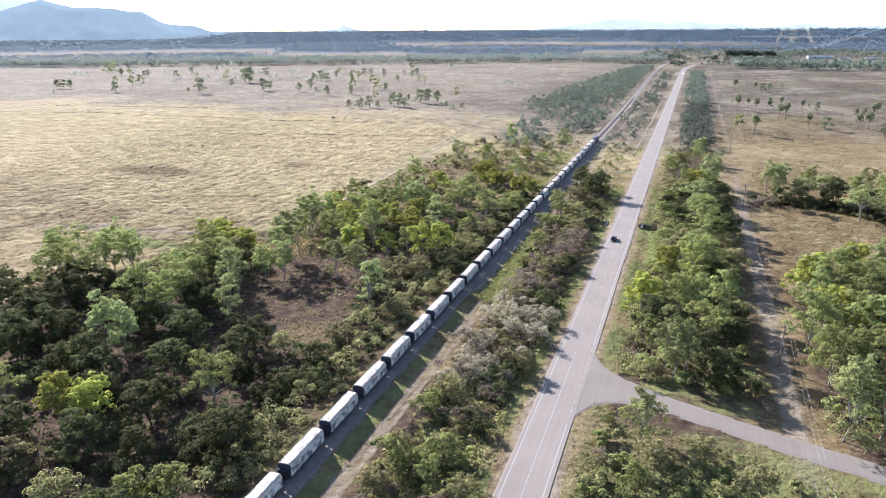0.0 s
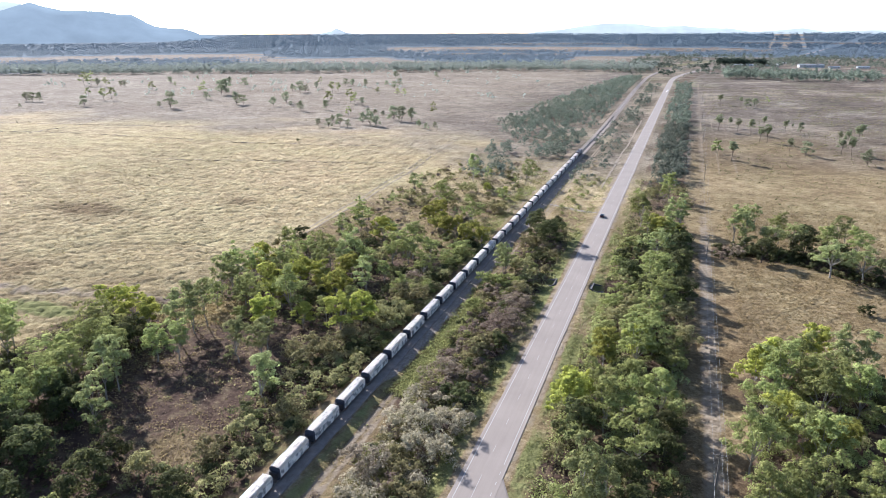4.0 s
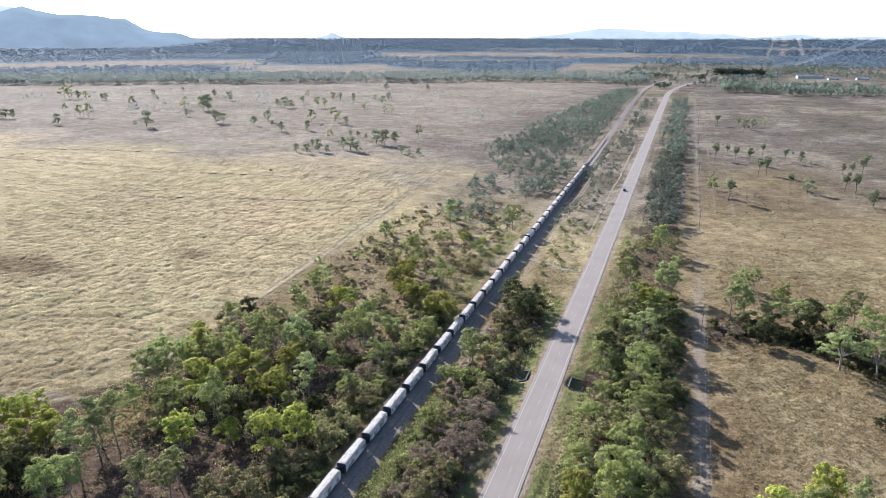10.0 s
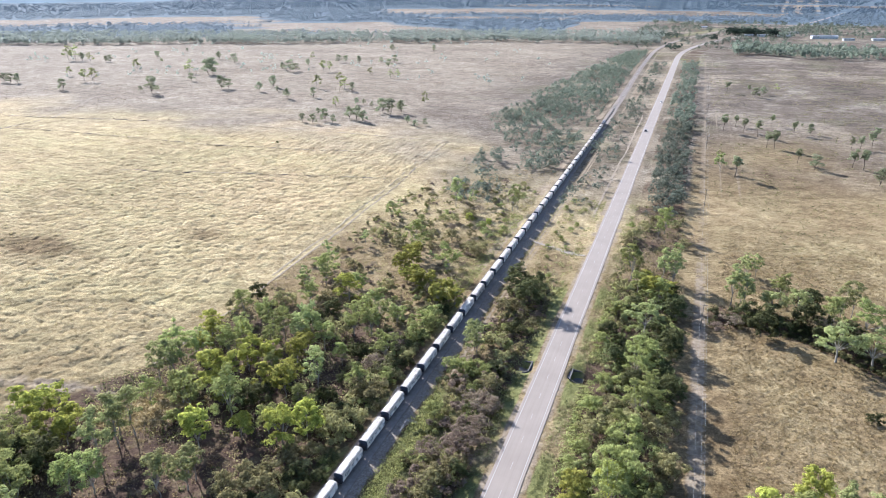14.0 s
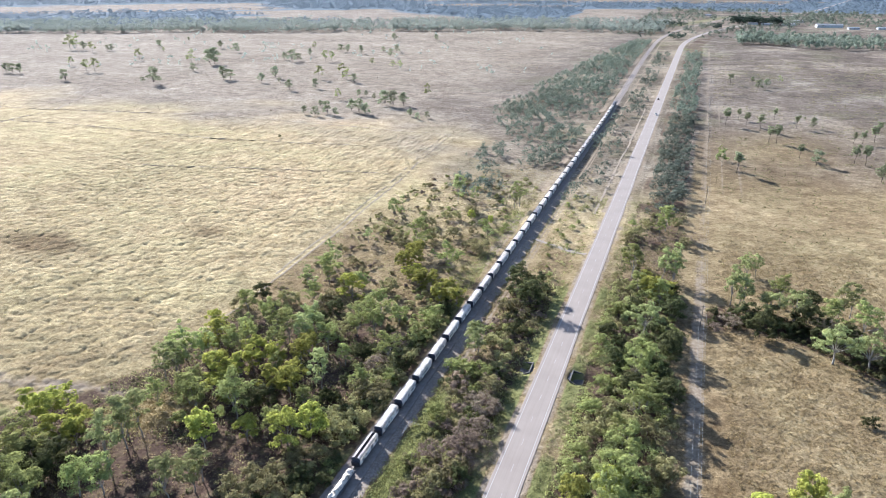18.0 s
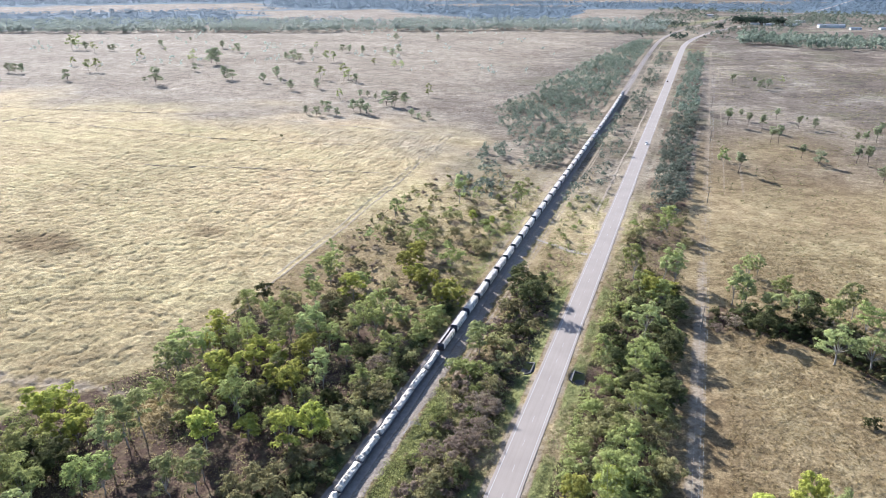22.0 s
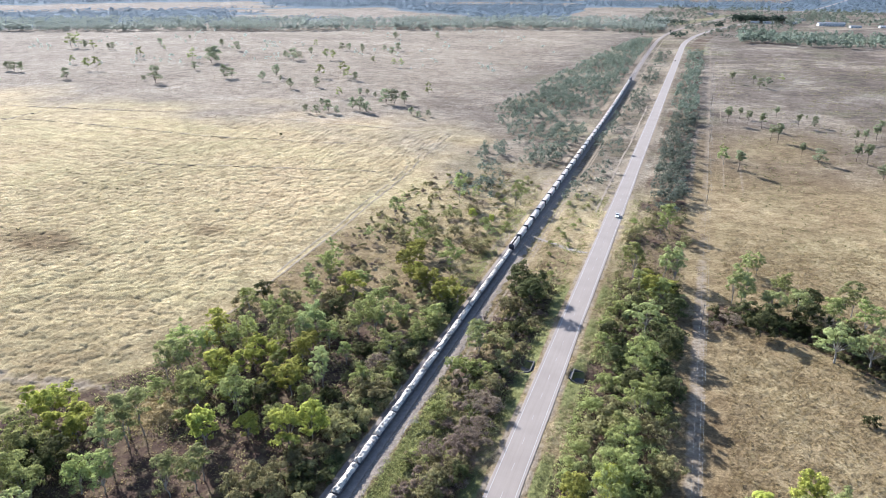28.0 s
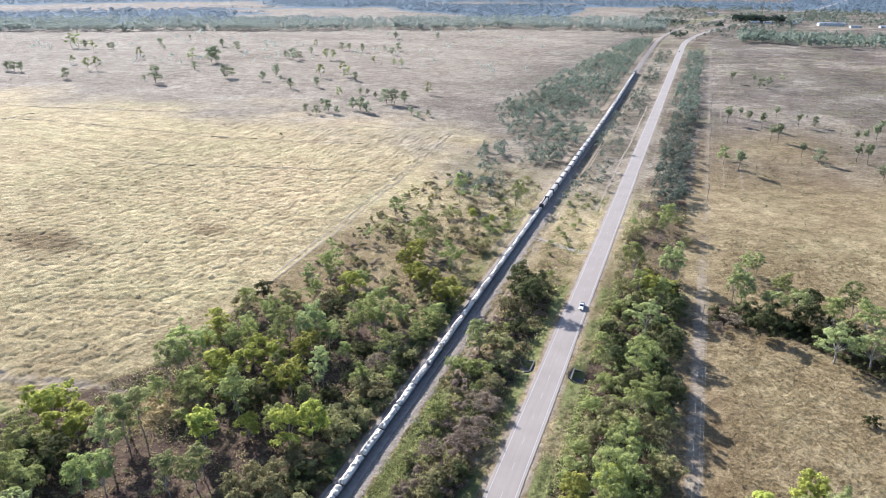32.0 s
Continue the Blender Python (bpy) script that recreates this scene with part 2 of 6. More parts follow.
    # forest floor in the same painted haze blue as its trees
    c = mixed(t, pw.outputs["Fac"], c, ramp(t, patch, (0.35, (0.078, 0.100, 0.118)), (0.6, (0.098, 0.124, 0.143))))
    green = ramp(t, clump, (0.3, (0.092, 0.092, 0.034)), (0.7, (0.192, 0.188, 0.077)))
    c = mixed(t, edge(at.outputs["Alpha"]), c, green)
    ga = t.nodes.new("ShaderNodeAttribute")
    ga.attribute_name = "gravel"
    stones = ramp(t, noise_tex(t, 1.6, 5, 0.75), (0.32, (0.132, 0.106, 0.083)), (0.5, (0.214, 0.174, 0.138)), (0.68, (0.30, 0.252, 0.202)))
    c = mixed(t, edge(ga.outputs["Fac"]), c, stones)
    t.links.new(c, b.inputs["Base Color"])
    h = t.nodes.new("ShaderNodeMath")
    h.operation = "ADD"
    t.links.new(clump, h.inputs[0])
    cell = t.nodes.new("ShaderNodeTexVoronoi")
    cell.feature = "SMOOTH_F1"
    cell.inputs["Scale"].default_value = 0.55
    t.links.new(t.nodes.new("ShaderNodeNewGeometry").outputs["Position"], cell.inputs["Vector"])
    dip = t.nodes.new("ShaderNodeMath")
    dip.operation = "MULTIPLY_ADD"
    t.links.new(cell.outputs["Distance"], dip.inputs[0])
    dip.inputs[1].default_value = -0.6
    t.links.new(tuft, dip.inputs[2])
    t.links.new(dip.outputs[0], h.inputs[1])
    bumped(t, b, h.outputs[0], 1.0, 0.5)
    return m


EARTH = earth()


# ---- mesh helpers ----
def mesh_object(name, verts, faces, mat, parent=None, label="", smooth=False):
    me = bpy.data.meshes.new(name)
    me.from_pydata([tuple(v) for v in verts], [], faces)
    me.update()
    me.materials.append(mat)
    if smooth:
        me.shade_smooth()
    ob = new(name, me)
    if parent:
        ob.parent = parent
    return tagged(ob, label)


def part(name, bm, mat, parent=None, label="", smooth=False):
    """Links a bmesh as one mesh object, under a thing or a part."""
    me = bpy.data.meshes.new(name)
    bm.to_mesh(me)
    bm.free()
    me.materials.append(mat)
    if smooth:
        me.shade_smooth()
    ob = new(name, me)
    if parent:
        ob.parent = parent
    return tagged(ob, label)


def box(bm, x0, y0, z0, x1, y1, z1, bevel=0.0):
    r = bmesh.ops.create_cube(bm, size=1)
    for v in r["verts"]:
        v.co = Vector((x0 + (v.co.x + 0.5) * (x1 - x0), y0 + (v.co.y + 0.5) * (y1 - y0), z0 + (v.co.z + 0.5) * (z1 - z0)))
    if bevel:
        es = list({e for v in r["verts"] for e in v.link_edges})
        bmesh.ops.bevel(bm, geom=es, offset=bevel, segments=1, affect="EDGES")
    return r["verts"]


def box_part(name, dims, mat, parent, label="", bevel=0.0):
    bm = bmesh.new()
    box(bm, *dims, bevel=bevel)
    return part(name, bm, mat, parent, label)


def cyl(bm, a, b, r0, r1=None, seg=8):
    """A tapered round bar from a to b."""
    a, b = Vector(a), Vector(b)
    d = b - a
    m = Matrix.Translation((a + b) / 2) @ d.to_track_quat("Z", "Y").to_matrix().to_4x4()
    bmesh.ops.create_cone(bm, cap_ends=True, segments=seg, radius1=r0, radius2=r0 if r1 is None else r1, depth=d.length, matrix=m)


def empty(name, label, category, group="", kind=""):
    e = new(name)
    e.empty_display_size = 0.5
    return tagged(e, label, category, group, kind)


def smoothstep(a, b, x):
    u = np.clip((np.asarray(x, float) - a) / (b - a), 0, 1)
    return u * u * (3 - 2 * u)


def lattice_noise(x, y, size, seed):
    """Smooth value noise on a lattice of the given size in metres, 0 to 1, for arrays."""
    rs = np.random.RandomState(seed)
    tab = rs.rand(256, 256)
    u, v = np.asarray(x, float) / size + 37.3, np.asarray(y, float) / size + 11.7
    i, j = np.floor(u).astype(int), np.floor(v).astype(int)
    fu, fv = u - i, v - j
    fu, fv = fu * fu * (3 - 2 * fu), fv * fv * (3 - 2 * fv)
    g = lambda a, b: tab[a % 256, b % 256]
    return (g(i, j) * (1 - fu) + g(i + 1, j) * fu) * (1 - fv) + (g(i, j + 1) * (1 - fu) + g(i + 1, j + 1) * fu) * fv


# ---- the plan ----
def road_x(y):
    """The road's middle: straight, then a bend to the east by the village, then straight again."""
    y = np.asarray(y, float)
    return 0.00033 * np.clip(y - 1330, 0, 500) ** 2 + 0.33 * np.clip(y - 1830, 0, 9e9)


RAIL_X = -39.6


def rail_x(y):
    y = np.asarray(y, float)
    return RAIL_X - 8.0 * smoothstep(600, 1300, y) + 0.00026 * np.clip(y - 1400, 0, 480) ** 2 + 0.25 * np.clip(y - 1880, 0, 9e9)


def pillow_noise(x, y, size, seed):
    """Rounded tussock mounds with creases between them, 0 in a crease and 1 on a mound."""
    rs = np.random.RandomState(seed)
    jx, jy = rs.rand(128, 128), rs.rand(128, 128)
    x = np.asarray(x, float) + 2.4 * (lattice_noise(x, y, 6, seed + 1) - 0.5)
    y = np.asarray(y, float) + 2.4 * (lattice_noise(x, y, 6, seed + 2) - 0.5)
    u, v = x / size + 500, y / size + 500
    i, j = np.floor(u).astype(int), np.floor(v).astype(int)
    best = np.full(np.shape(u), 9.0)
    second = np.full(np.shape(u), 9.0)
    for a in (-1, 0, 1):
        for b in (-1, 0, 1):
            p, q = i + a, j + b
            d = (p + jx[p % 128, q % 128] - u) ** 2 + (q + jy[p % 128, q % 128] - v) ** 2
            second = np.minimum(second, np.maximum(best, d))
            best = np.minimum(best, d)
    crease = smoothstep(0.0, 0.19, np.sqrt(second) - np.sqrt(best))
    return 0.55 * crease + 0.45 * (1 - np.clip(best, 0, 0.9) / 0.9)


def side_road_y(x):
    return np.interp(x, [4.2, 15, 24, 35, 44, 60, 160], [134, 132.6, 129.5, 126, 123, 118.5, 90])


def side_road_half(x):
    return np.interp(x, [4.2, 7, 10, 14, 19, 24, 160], [14.5, 8.8, 5.6, 3.8, 2.7, 2.2, 1.8])


def cleared(x, y):
    """1 inside the glade and the dark hollow in the western wood."""
    u, v = 0.52 * (x + 84) - 0.85 * (y - 158), 0.85 * (x + 84) + 0.52 * (y - 158)
    hollow = ((x + 72) / 19) ** 2 + ((y - 190) / 11) ** 2 < 1
    return (((u / 38) ** 2 + (v / 17) ** 2 < 1) | hollow) * 1.0


def ground_z(x, y):
    """Height of the ground."""
    x, y = np.asarray(x, float), np.asarray(y, float)
    rx, rl = road_x(y), rail_x(y)
    dr, dl = np.abs(x - rx), np.abs(x - rl)
    field = smoothstep(0, 14, np.minimum(dr - 7, dl - 7))
    z = -0.55 * smoothstep(5.5, 12, dr) * smoothstep(4.5, 9, dl)
    near = 1 - smoothstep(620, 1000, np.hypot(x, y - 75))
    lump = (lattice_noise(x, y * 1.5, 4.2, 3) - 0.5) * 0.75 + (lattice_noise(x, y, 9.0, 4) - 0.5) * 0.5
    west = smoothstep(-131, -146, x)
    tuss = pillow_noise(x, y * 1.15, 7.2, 51) * 1.0 + pillow_noise(x, y, 3.8, 57) * 0.65 + pillow_noise(x, y, 2.3, 59) * 0.22
    z = z + field * (lattice_noise(x, y, 60, 5) - 0.5) * 1.2 + field * near * (lump * 0.4 + west * (tuss - 0.6) * smoothstep(610, 545, y))
    z = z + 0.5 * (pillow_noise(x, y, 2.3, 63) - 0.5) * smoothstep(50, 58, x) * smoothstep(150, 130, x) * smoothstep(195, 215, y) * smoothstep(480, 400, y)
    # the side road's low bank
    off = np.abs(y - side_road_y(x))
    s = smoothstep(side_road_half(x) + 7, side_road_half(x) + 0.6, off) * smoothstep(3, 6, x) * smoothstep(170, 150, x)
    z = z * (1 - s) + 0.02 * s
    # the creek's bed
    bed = np.interp(x, [48, 64, 77, 92, 103, 140, 200], [318, 322, 320, 309, 299, 285, 270])
    z = z - 2.3 * np.exp(-((y - bed - 6) / 3.6) ** 2) * smoothstep(48, 54, x) * smoothstep(230, 180, x)
    # culvert ditch across the road
    d = np.exp(-((y - 266) / 3.4) ** 2) * smoothstep(6.2, 7.2, dr) * smoothstep(26, 15, dr)
    z = z - 2.4 * d
    # the far plain lifts slightly towards the hills
    far = np.hypot(x - 32, y - 75)
    return z + 69.0 * np.clip((far - 2600) / 2100, 0, 1) ** 1.3


def gz(x, y):
    return float(ground_z(x, y))


def west_edge(y):
    """Where the woodland west of the railway gives way to pasture."""
    return np.interp(y, [60, 150, 185, 225, 270, 440, 575, 680, 960, 1300, 1450], [-150, -150, -150, -128, -128, -132, -100, -140, -128, -98, -80])


def spaced(a, b, step, ends, grow=1.18):
    """Coordinates that are even from a to b and widen outwards to the ends."""
    mid = list(np.arange(a, b + 0.01, step))
    lo, hi, s = [], [], step
    p = a
    while p > ends[0]:
        s *= grow
        p -= s
        lo.append(max(p, ends[0]))
    s, p = step, mid[-1]
    while p < ends[1]:
        s *= grow
        p += s
        hi.append(min(p, ends[1]))
    return np.array(lo[::-1] + mid + hi)


# Open fields between the distant woods: nearest and farthest reach from the hover, and bearings to the left of +y.
FAR_FIELDS = ((2480, 2860, 34, 75), (1950, 2420, 24.5, 35), (2950, 3270, -4, 25), (1850, 2150, 1, 8.5), (3500, 3620, 4, 16), (3650, 3760, -14, -2), (2650, 2800, 12, 22), (1400, 1640, -40, -13.5))


def far_field(x, y):
    """1 in the pale open fields between the distant woods."""
    r, turn = np.hypot(x - 32, y - 75), np.degrees(np.arctan2(32 - x, y - 75))
    wob = 90 * (lattice_noise(x, y, 260, 34) - 0.5) + 60 * (lattice_noise(x, y, 70, 35) - 0.5)
    turn = turn + 4 * (lattice_noise(x, y, 180, 38) - 0.5)
    f = 0 * r
    for r0, r1, t0, t1 in FAR_FIELDS:
        f = np.maximum(f, smoothstep(r0 - 20, r0 + 20, r + wob) * smoothstep(r1 + 20, r1 - 20, r + wob) * smoothstep(t0 - 1.5, t0 + 1.5, turn) * smoothstep(t1 + 1.5, t1 - 1.5, turn))
    return f


def far_road(x, y):
    """1 on the bare strips of the cleared corridor that leads on from the village."""
    off = x - 499 - 0.112 * (y - 3545)
    return (np.exp(-(off / 11) ** 2) + np.exp(-((off + 130) / 8) ** 2) + 0.7 * np.exp(-((off + 75) / 26) ** 2)) * smoothstep(3000, 3250, y)


def park(x, y):
    """1 in the open land of paddocks and gardens round the village."""
    r, turn = np.hypot(x - 32, y - 75), np.degrees(np.arctan2(32 - x, y - 75))
    return smoothstep(2560, 2460, r + 160 * (lattice_noise(x, y, 200, 37) - 0.5)) * smoothstep(11, 8, turn)


def far_density(x, y):
    """How densely the distant forest stands."""
    return 0.32 + 0.75 * lattice_noise(x * 0.45, y * 1.9, 330, 31) + 0.35 * lattice_noise(x, y, 90, 32) - 1.2 * far_field(x, y) - far_road(x, y) - park(x, y)


def grass_gap(x, y):
    """1 in the golden grass that reaches into the wood's edge."""
    u, v = 0.8 * (x + 111) + 0.6 * (y - 202), -0.6 * (x + 111) + 0.8 * (y - 202)
    return np.exp(-((u / 17) ** 2 + (v / 10) ** 2) ** 2)


def zones(x, y):
    """Litter, also laid as a dark tone where shade falls, brown grass, bare dirt and green grass at the places given.
    """
    n1, n2, n3 = lattice_noise(x, y, 14, 21), lattice_noise(x, y, 45, 22), lattice_noise(x, y, 5, 23)
    we = west_edge(y)
    rx, rl = road_x(y), rail_x(y)
    dl, dr = x - rl, x - rx
    wood = smoothstep(we - 3, we + 6, x) * smoothstep(-6, -9, dl) * smoothstep(1500, 1300, y)
    thin = smoothstep(248, 300, y) * 0.92 + smoothstep(235, 290, y) * smoothstep(-88, -104, x) * 0.4
    litter_shade = wood * (1.05 - thin) * (0.55 + 0.6 * n1)
    mid = smoothstep(7.5, 10, dl) * smoothstep(-6.5, -9, dr)
    litter_shade = np.maximum(litter_shade, mid * (0.75 - 0.55 * smoothstep(325, 350, y)) * (0.4 + 0.8 * n1))
    east = smoothstep(8.5, 12, dr) * smoothstep(40, 35, dr)
    litter_shade = np.maximum(litter_shade, east * (0.95 - 0.38 * smoothstep(345, 360, y)) * (0.5 + 0.7 * n1))
    creek = np.interp(x, [48, 64, 77, 92, 103, 140, 200], [318, 322, 320, 309, 299, 285, 270])
    litter_shade = np.maximum(litter_shade, np.exp(-((y - creek - 8) / 11) ** 2) * smoothstep(46, 52, x) * 1.1)
    litter_shade = np.maximum(litter_shade, smoothstep(48, 58, x) * smoothstep(232, 205, y) * (0.5 + 0.5 * n1))
    blot = np.exp(-(((x + 262) / 26) ** 2 + ((y - 289) / 12) ** 2)) + np.exp(-(((x + 190) / 13) ** 2 + ((y - 330) / 9) ** 2)) * 0.6
    brown = np.maximum(np.clip(blot * 1.5, 0, 1), (x > 20) * np.clip(1.0 - 0.12 * smoothstep(54, 60, x) * smoothstep(325, 310, y) - 0.24 * smoothstep(318, 345, y) * smoothstep(580, 480, y) + 0.5 * (n2 - 0.5), 0, 1))
    brown = np.maximum(brown, (x > we) * (x < 38) * smoothstep(430, 330, y) * (0.65 + 0.35 * n1))
    brown = np.maximum(brown, (x < we + 4) * (x > -330) * smoothstep(300, 205, y + 70 * (n2 - 0.5)) * (0.2 + 0.5 * n1))
    strip = smoothstep(40.5, 43.5, x) * smoothstep(57, 52, x) * smoothstep(1500, 1300, y)
    bare = strip * (0.25 + 0.6 * n3) * (0.3 - 0.15 * smoothstep(320, 360, y))
    bare = np.maximum(bare, (np.exp(-((x - 45.2) / 0.9) ** 2) + np.exp(-((x - 47.6) / 0.9) ** 2)) * (0.7 + 0.4 * n3) * smoothstep(1500, 1300, y) * (1 - 0.45 * smoothstep(320, 400, y)))
    litter_shade = np.maximum(litter_shade, strip * smoothstep(300, 230, y) * (0.12 + 0.38 * n1))
    bare = np.maximum(bare, smoothstep(-4.5, -6, dl) * smoothstep(-13, -10, dl) * smoothstep(260, 330, y) * 0.55 * n1 * 1.6)
    bare = np.maximum(bare, smoothstep(7.4, 5.0, np.abs(dr)) * (0.26 + 0.62 * n3))
    track = 8.9 + 1.0 * smoothstep(165, 215, y)
    bare = np.maximum(bare, (np.exp(-((dl - track + 0.85) / 0.62) ** 2) + np.exp(-((dl - track - 0.85) / 0.62) ** 2)) * (0.55 + 0.5 * n3 + 0.3 * (y < 205)) * (1 - 0.9 * smoothstep(165, 182, y) * smoothstep(252, 234, y)))
    bare = np.maximum(bare, np.exp(-((y - 201 - 0.2 * (x + 150)) / 6) ** 2) * smoothstep(-112, -122, x) * smoothstep(-260, -200, x) * (0.25 + 0.6 * n3))
    u = 0.52 * (x + 84) - 0.85 * (y - 158)
    glade = np.exp(-((u / 34) ** 2 + ((0.85 * (x + 84) + 0.52 * (y - 158)) / 17) ** 2) ** 2)
    litter_shade = np.maximum(litter_shade, np.exp(-(((x + 72) / 20) ** 2 + ((y - 190) / 13) ** 2) ** 2) * (0.8 + 0.3 * n3))
    litter_shade = litter_shade * (1 - 0.9 * grass_gap(x, y))
    brown = brown * (1 - 0.9 * grass_gap(x, y))
    # glade's upper part darkened: fallen leaves plus painted tree shade
    litter_shade = litter_shade * (1 - glade) + glade * (0.75 + 0.45 * n3) * smoothstep(30, 10, u)
    bare = np.maximum(bare, glade * smoothstep(8, -8, u) * (0.22 * n1))
    green = np.exp(-(((x + 165) / 20) ** 2 + ((y - 183) / 6) ** 2)) * 0.95
    green = np.maximum(green, smoothstep(6, 7.5, dl) * smoothstep(15, 12, dl) * smoothstep(168, 182, y) * smoothstep(252, 238, y) * (0.5 + 0.5 * n3))
    green = np.maximum(green, (smoothstep(5.2, 6.6, np.abs(dr)) * smoothstep(13, 9, np.abs(dr))) * 0.9 * (0.36 + 0.7 * n1) * smoothstep(360, 320, y))
    green = np.maximum(green, smoothstep(10, 14, dl) * smoothstep(-11, -15, dr) * 0.75 * n2 * smoothstep(340, 300, y))
    green = np.maximum(green, smoothstep(8, 14, x) * smoothstep(130, 118, y) * (0.1 + 0.28 * smoothstep(85, 65, x) * smoothstep(45, 75, y) + 0.5 * n1))
    litter_shade = np.maximum(litter_shade, smoothstep(9, 16, x) * smoothstep(122, 112, y) * (0.22 + 0.45 * n1))
    green = np.maximum(green, smoothstep(13, 18, x) * smoothstep(44, 38, x) * smoothstep(128, 132, y) * smoothstep(150, 142, y) * (0.3 + 0.5 * n3))
    green = np.maximum(green, smoothstep(56, 62, x) * smoothstep(310, 280, y) * smoothstep(205, 225, y) * np.clip(0.9 * n2 - 0.1, 0, 0.4))
    r = np.hypot(x - 32, y - 75)
    brown = np.maximum(brown, smoothstep(1500, 2200, r)) * (1 - 0.9 * far_field(x, y))
    bare = np.maximum(bare, smoothstep(10, 6, np.abs(dr)) * smoothstep(330, 400, y) * smoothstep(1300, 1100, y) * (0.25 + 0.45 * n3))
    bare = np.maximum(bare, far_road(x, y))
    green = np.maximum(green, smoothstep(-3.2, -4.2, dl) * smoothstep(-12, -9, dl) * smoothstep(360, 300, y) * (0.12 + 0.5 * n1))
    green = np.maximum(green, smoothstep(3.4, 4.2, dl) * smoothstep(8.0, 7.0, dl) * smoothstep(205, 165, y) * (0.35 + 0.5 * n3))
    far_g = smoothstep(1150, 1250, y) * smoothstep(1500, 1350, y) * (np.abs(dr) < 45) * 0.6
    green = np.maximum(green, far_g * n1)
    green = np.maximum(green, np.exp(-((x - 30 - 0.33 * (y - 2080)) / 45) ** 2) * smoothstep(1780, 1880, y) * smoothstep(2420, 2300, y) * 0.5)
    # dark ground tone painted where the shrubs' shadow falls beside the rails
    litter_shade = np.maximum(litter_shade, smoothstep(-3.4, -4.6, dl) * smoothstep(-14, -10, dl) * smoothstep(360, 300, y) * (0.3 + 0.5 * n3))
    # wheel tracks under the power line
    bare = np.maximum(bare, (np.exp(-((x - 47) / 1.3) ** 2) + np.exp(-((x - 57) / 1.3) ** 2) + np.exp(-((x - 68) / 1.5) ** 2)) * smoothstep(420, 520, y) * smoothstep(1400, 1300, y) * (0.32 + 0.35 * n2))
    return np.clip(np.stack([litter_shade, brown, bare, green], -1), 0, 1)


def grazed_zone(x, y):
    """Short pinkish-brown grass of the far west pasture."""
    n = lattice_noise(x, y, 70, 22) + 0.5 * lattice_noise(x, y, 24, 24)
    g = smoothstep(480, 660, y + 110 * (n - 0.75)) * smoothstep(14, -12, x - west_edge(y)) * 0.92
    return np.clip(np.maximum(g, far_field(x, y)), 0, 1)


def heath_zone(x, y):
    """Darker grass with pale streaks in the far east paddock."""
    n = lattice_noise(x, y, 60, 25)
    corridor = smoothstep(400, 540, y + 80 * (n - 0.5)) * smoothstep(-12 - 150 * smoothstep(560, 700, y), 14, x - west_edge(y) + 30 * (n - 0.5)) * (x < 38) * 0.85
    return np.clip(np.maximum(corridor, smoothstep(470, 760, y + 180 * (n - 0.5)) * (x > 38) * 0.95), 0, 1)


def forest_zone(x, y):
    """The understorey of the distant forest, its grey-green blued by painted haze."""
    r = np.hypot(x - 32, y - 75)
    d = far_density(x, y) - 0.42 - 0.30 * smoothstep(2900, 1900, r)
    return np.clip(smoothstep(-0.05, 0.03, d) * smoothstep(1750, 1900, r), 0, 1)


def gravel_zone(x, y):
    """Spilled ballast beside the railway."""
    dl = x - rail_x(y)
    n = lattice_noise(x, y, 4, 81) - 0.5
    wide = 3.7 + 3.6 * smoothstep(165, 205, y) * smoothstep(520, 430, y)
    return np.clip(smoothstep(-4.4, -3.2, dl) * smoothstep(wide + 0.4, wide - 1.2, dl + 2.0 * n), 0, 1)


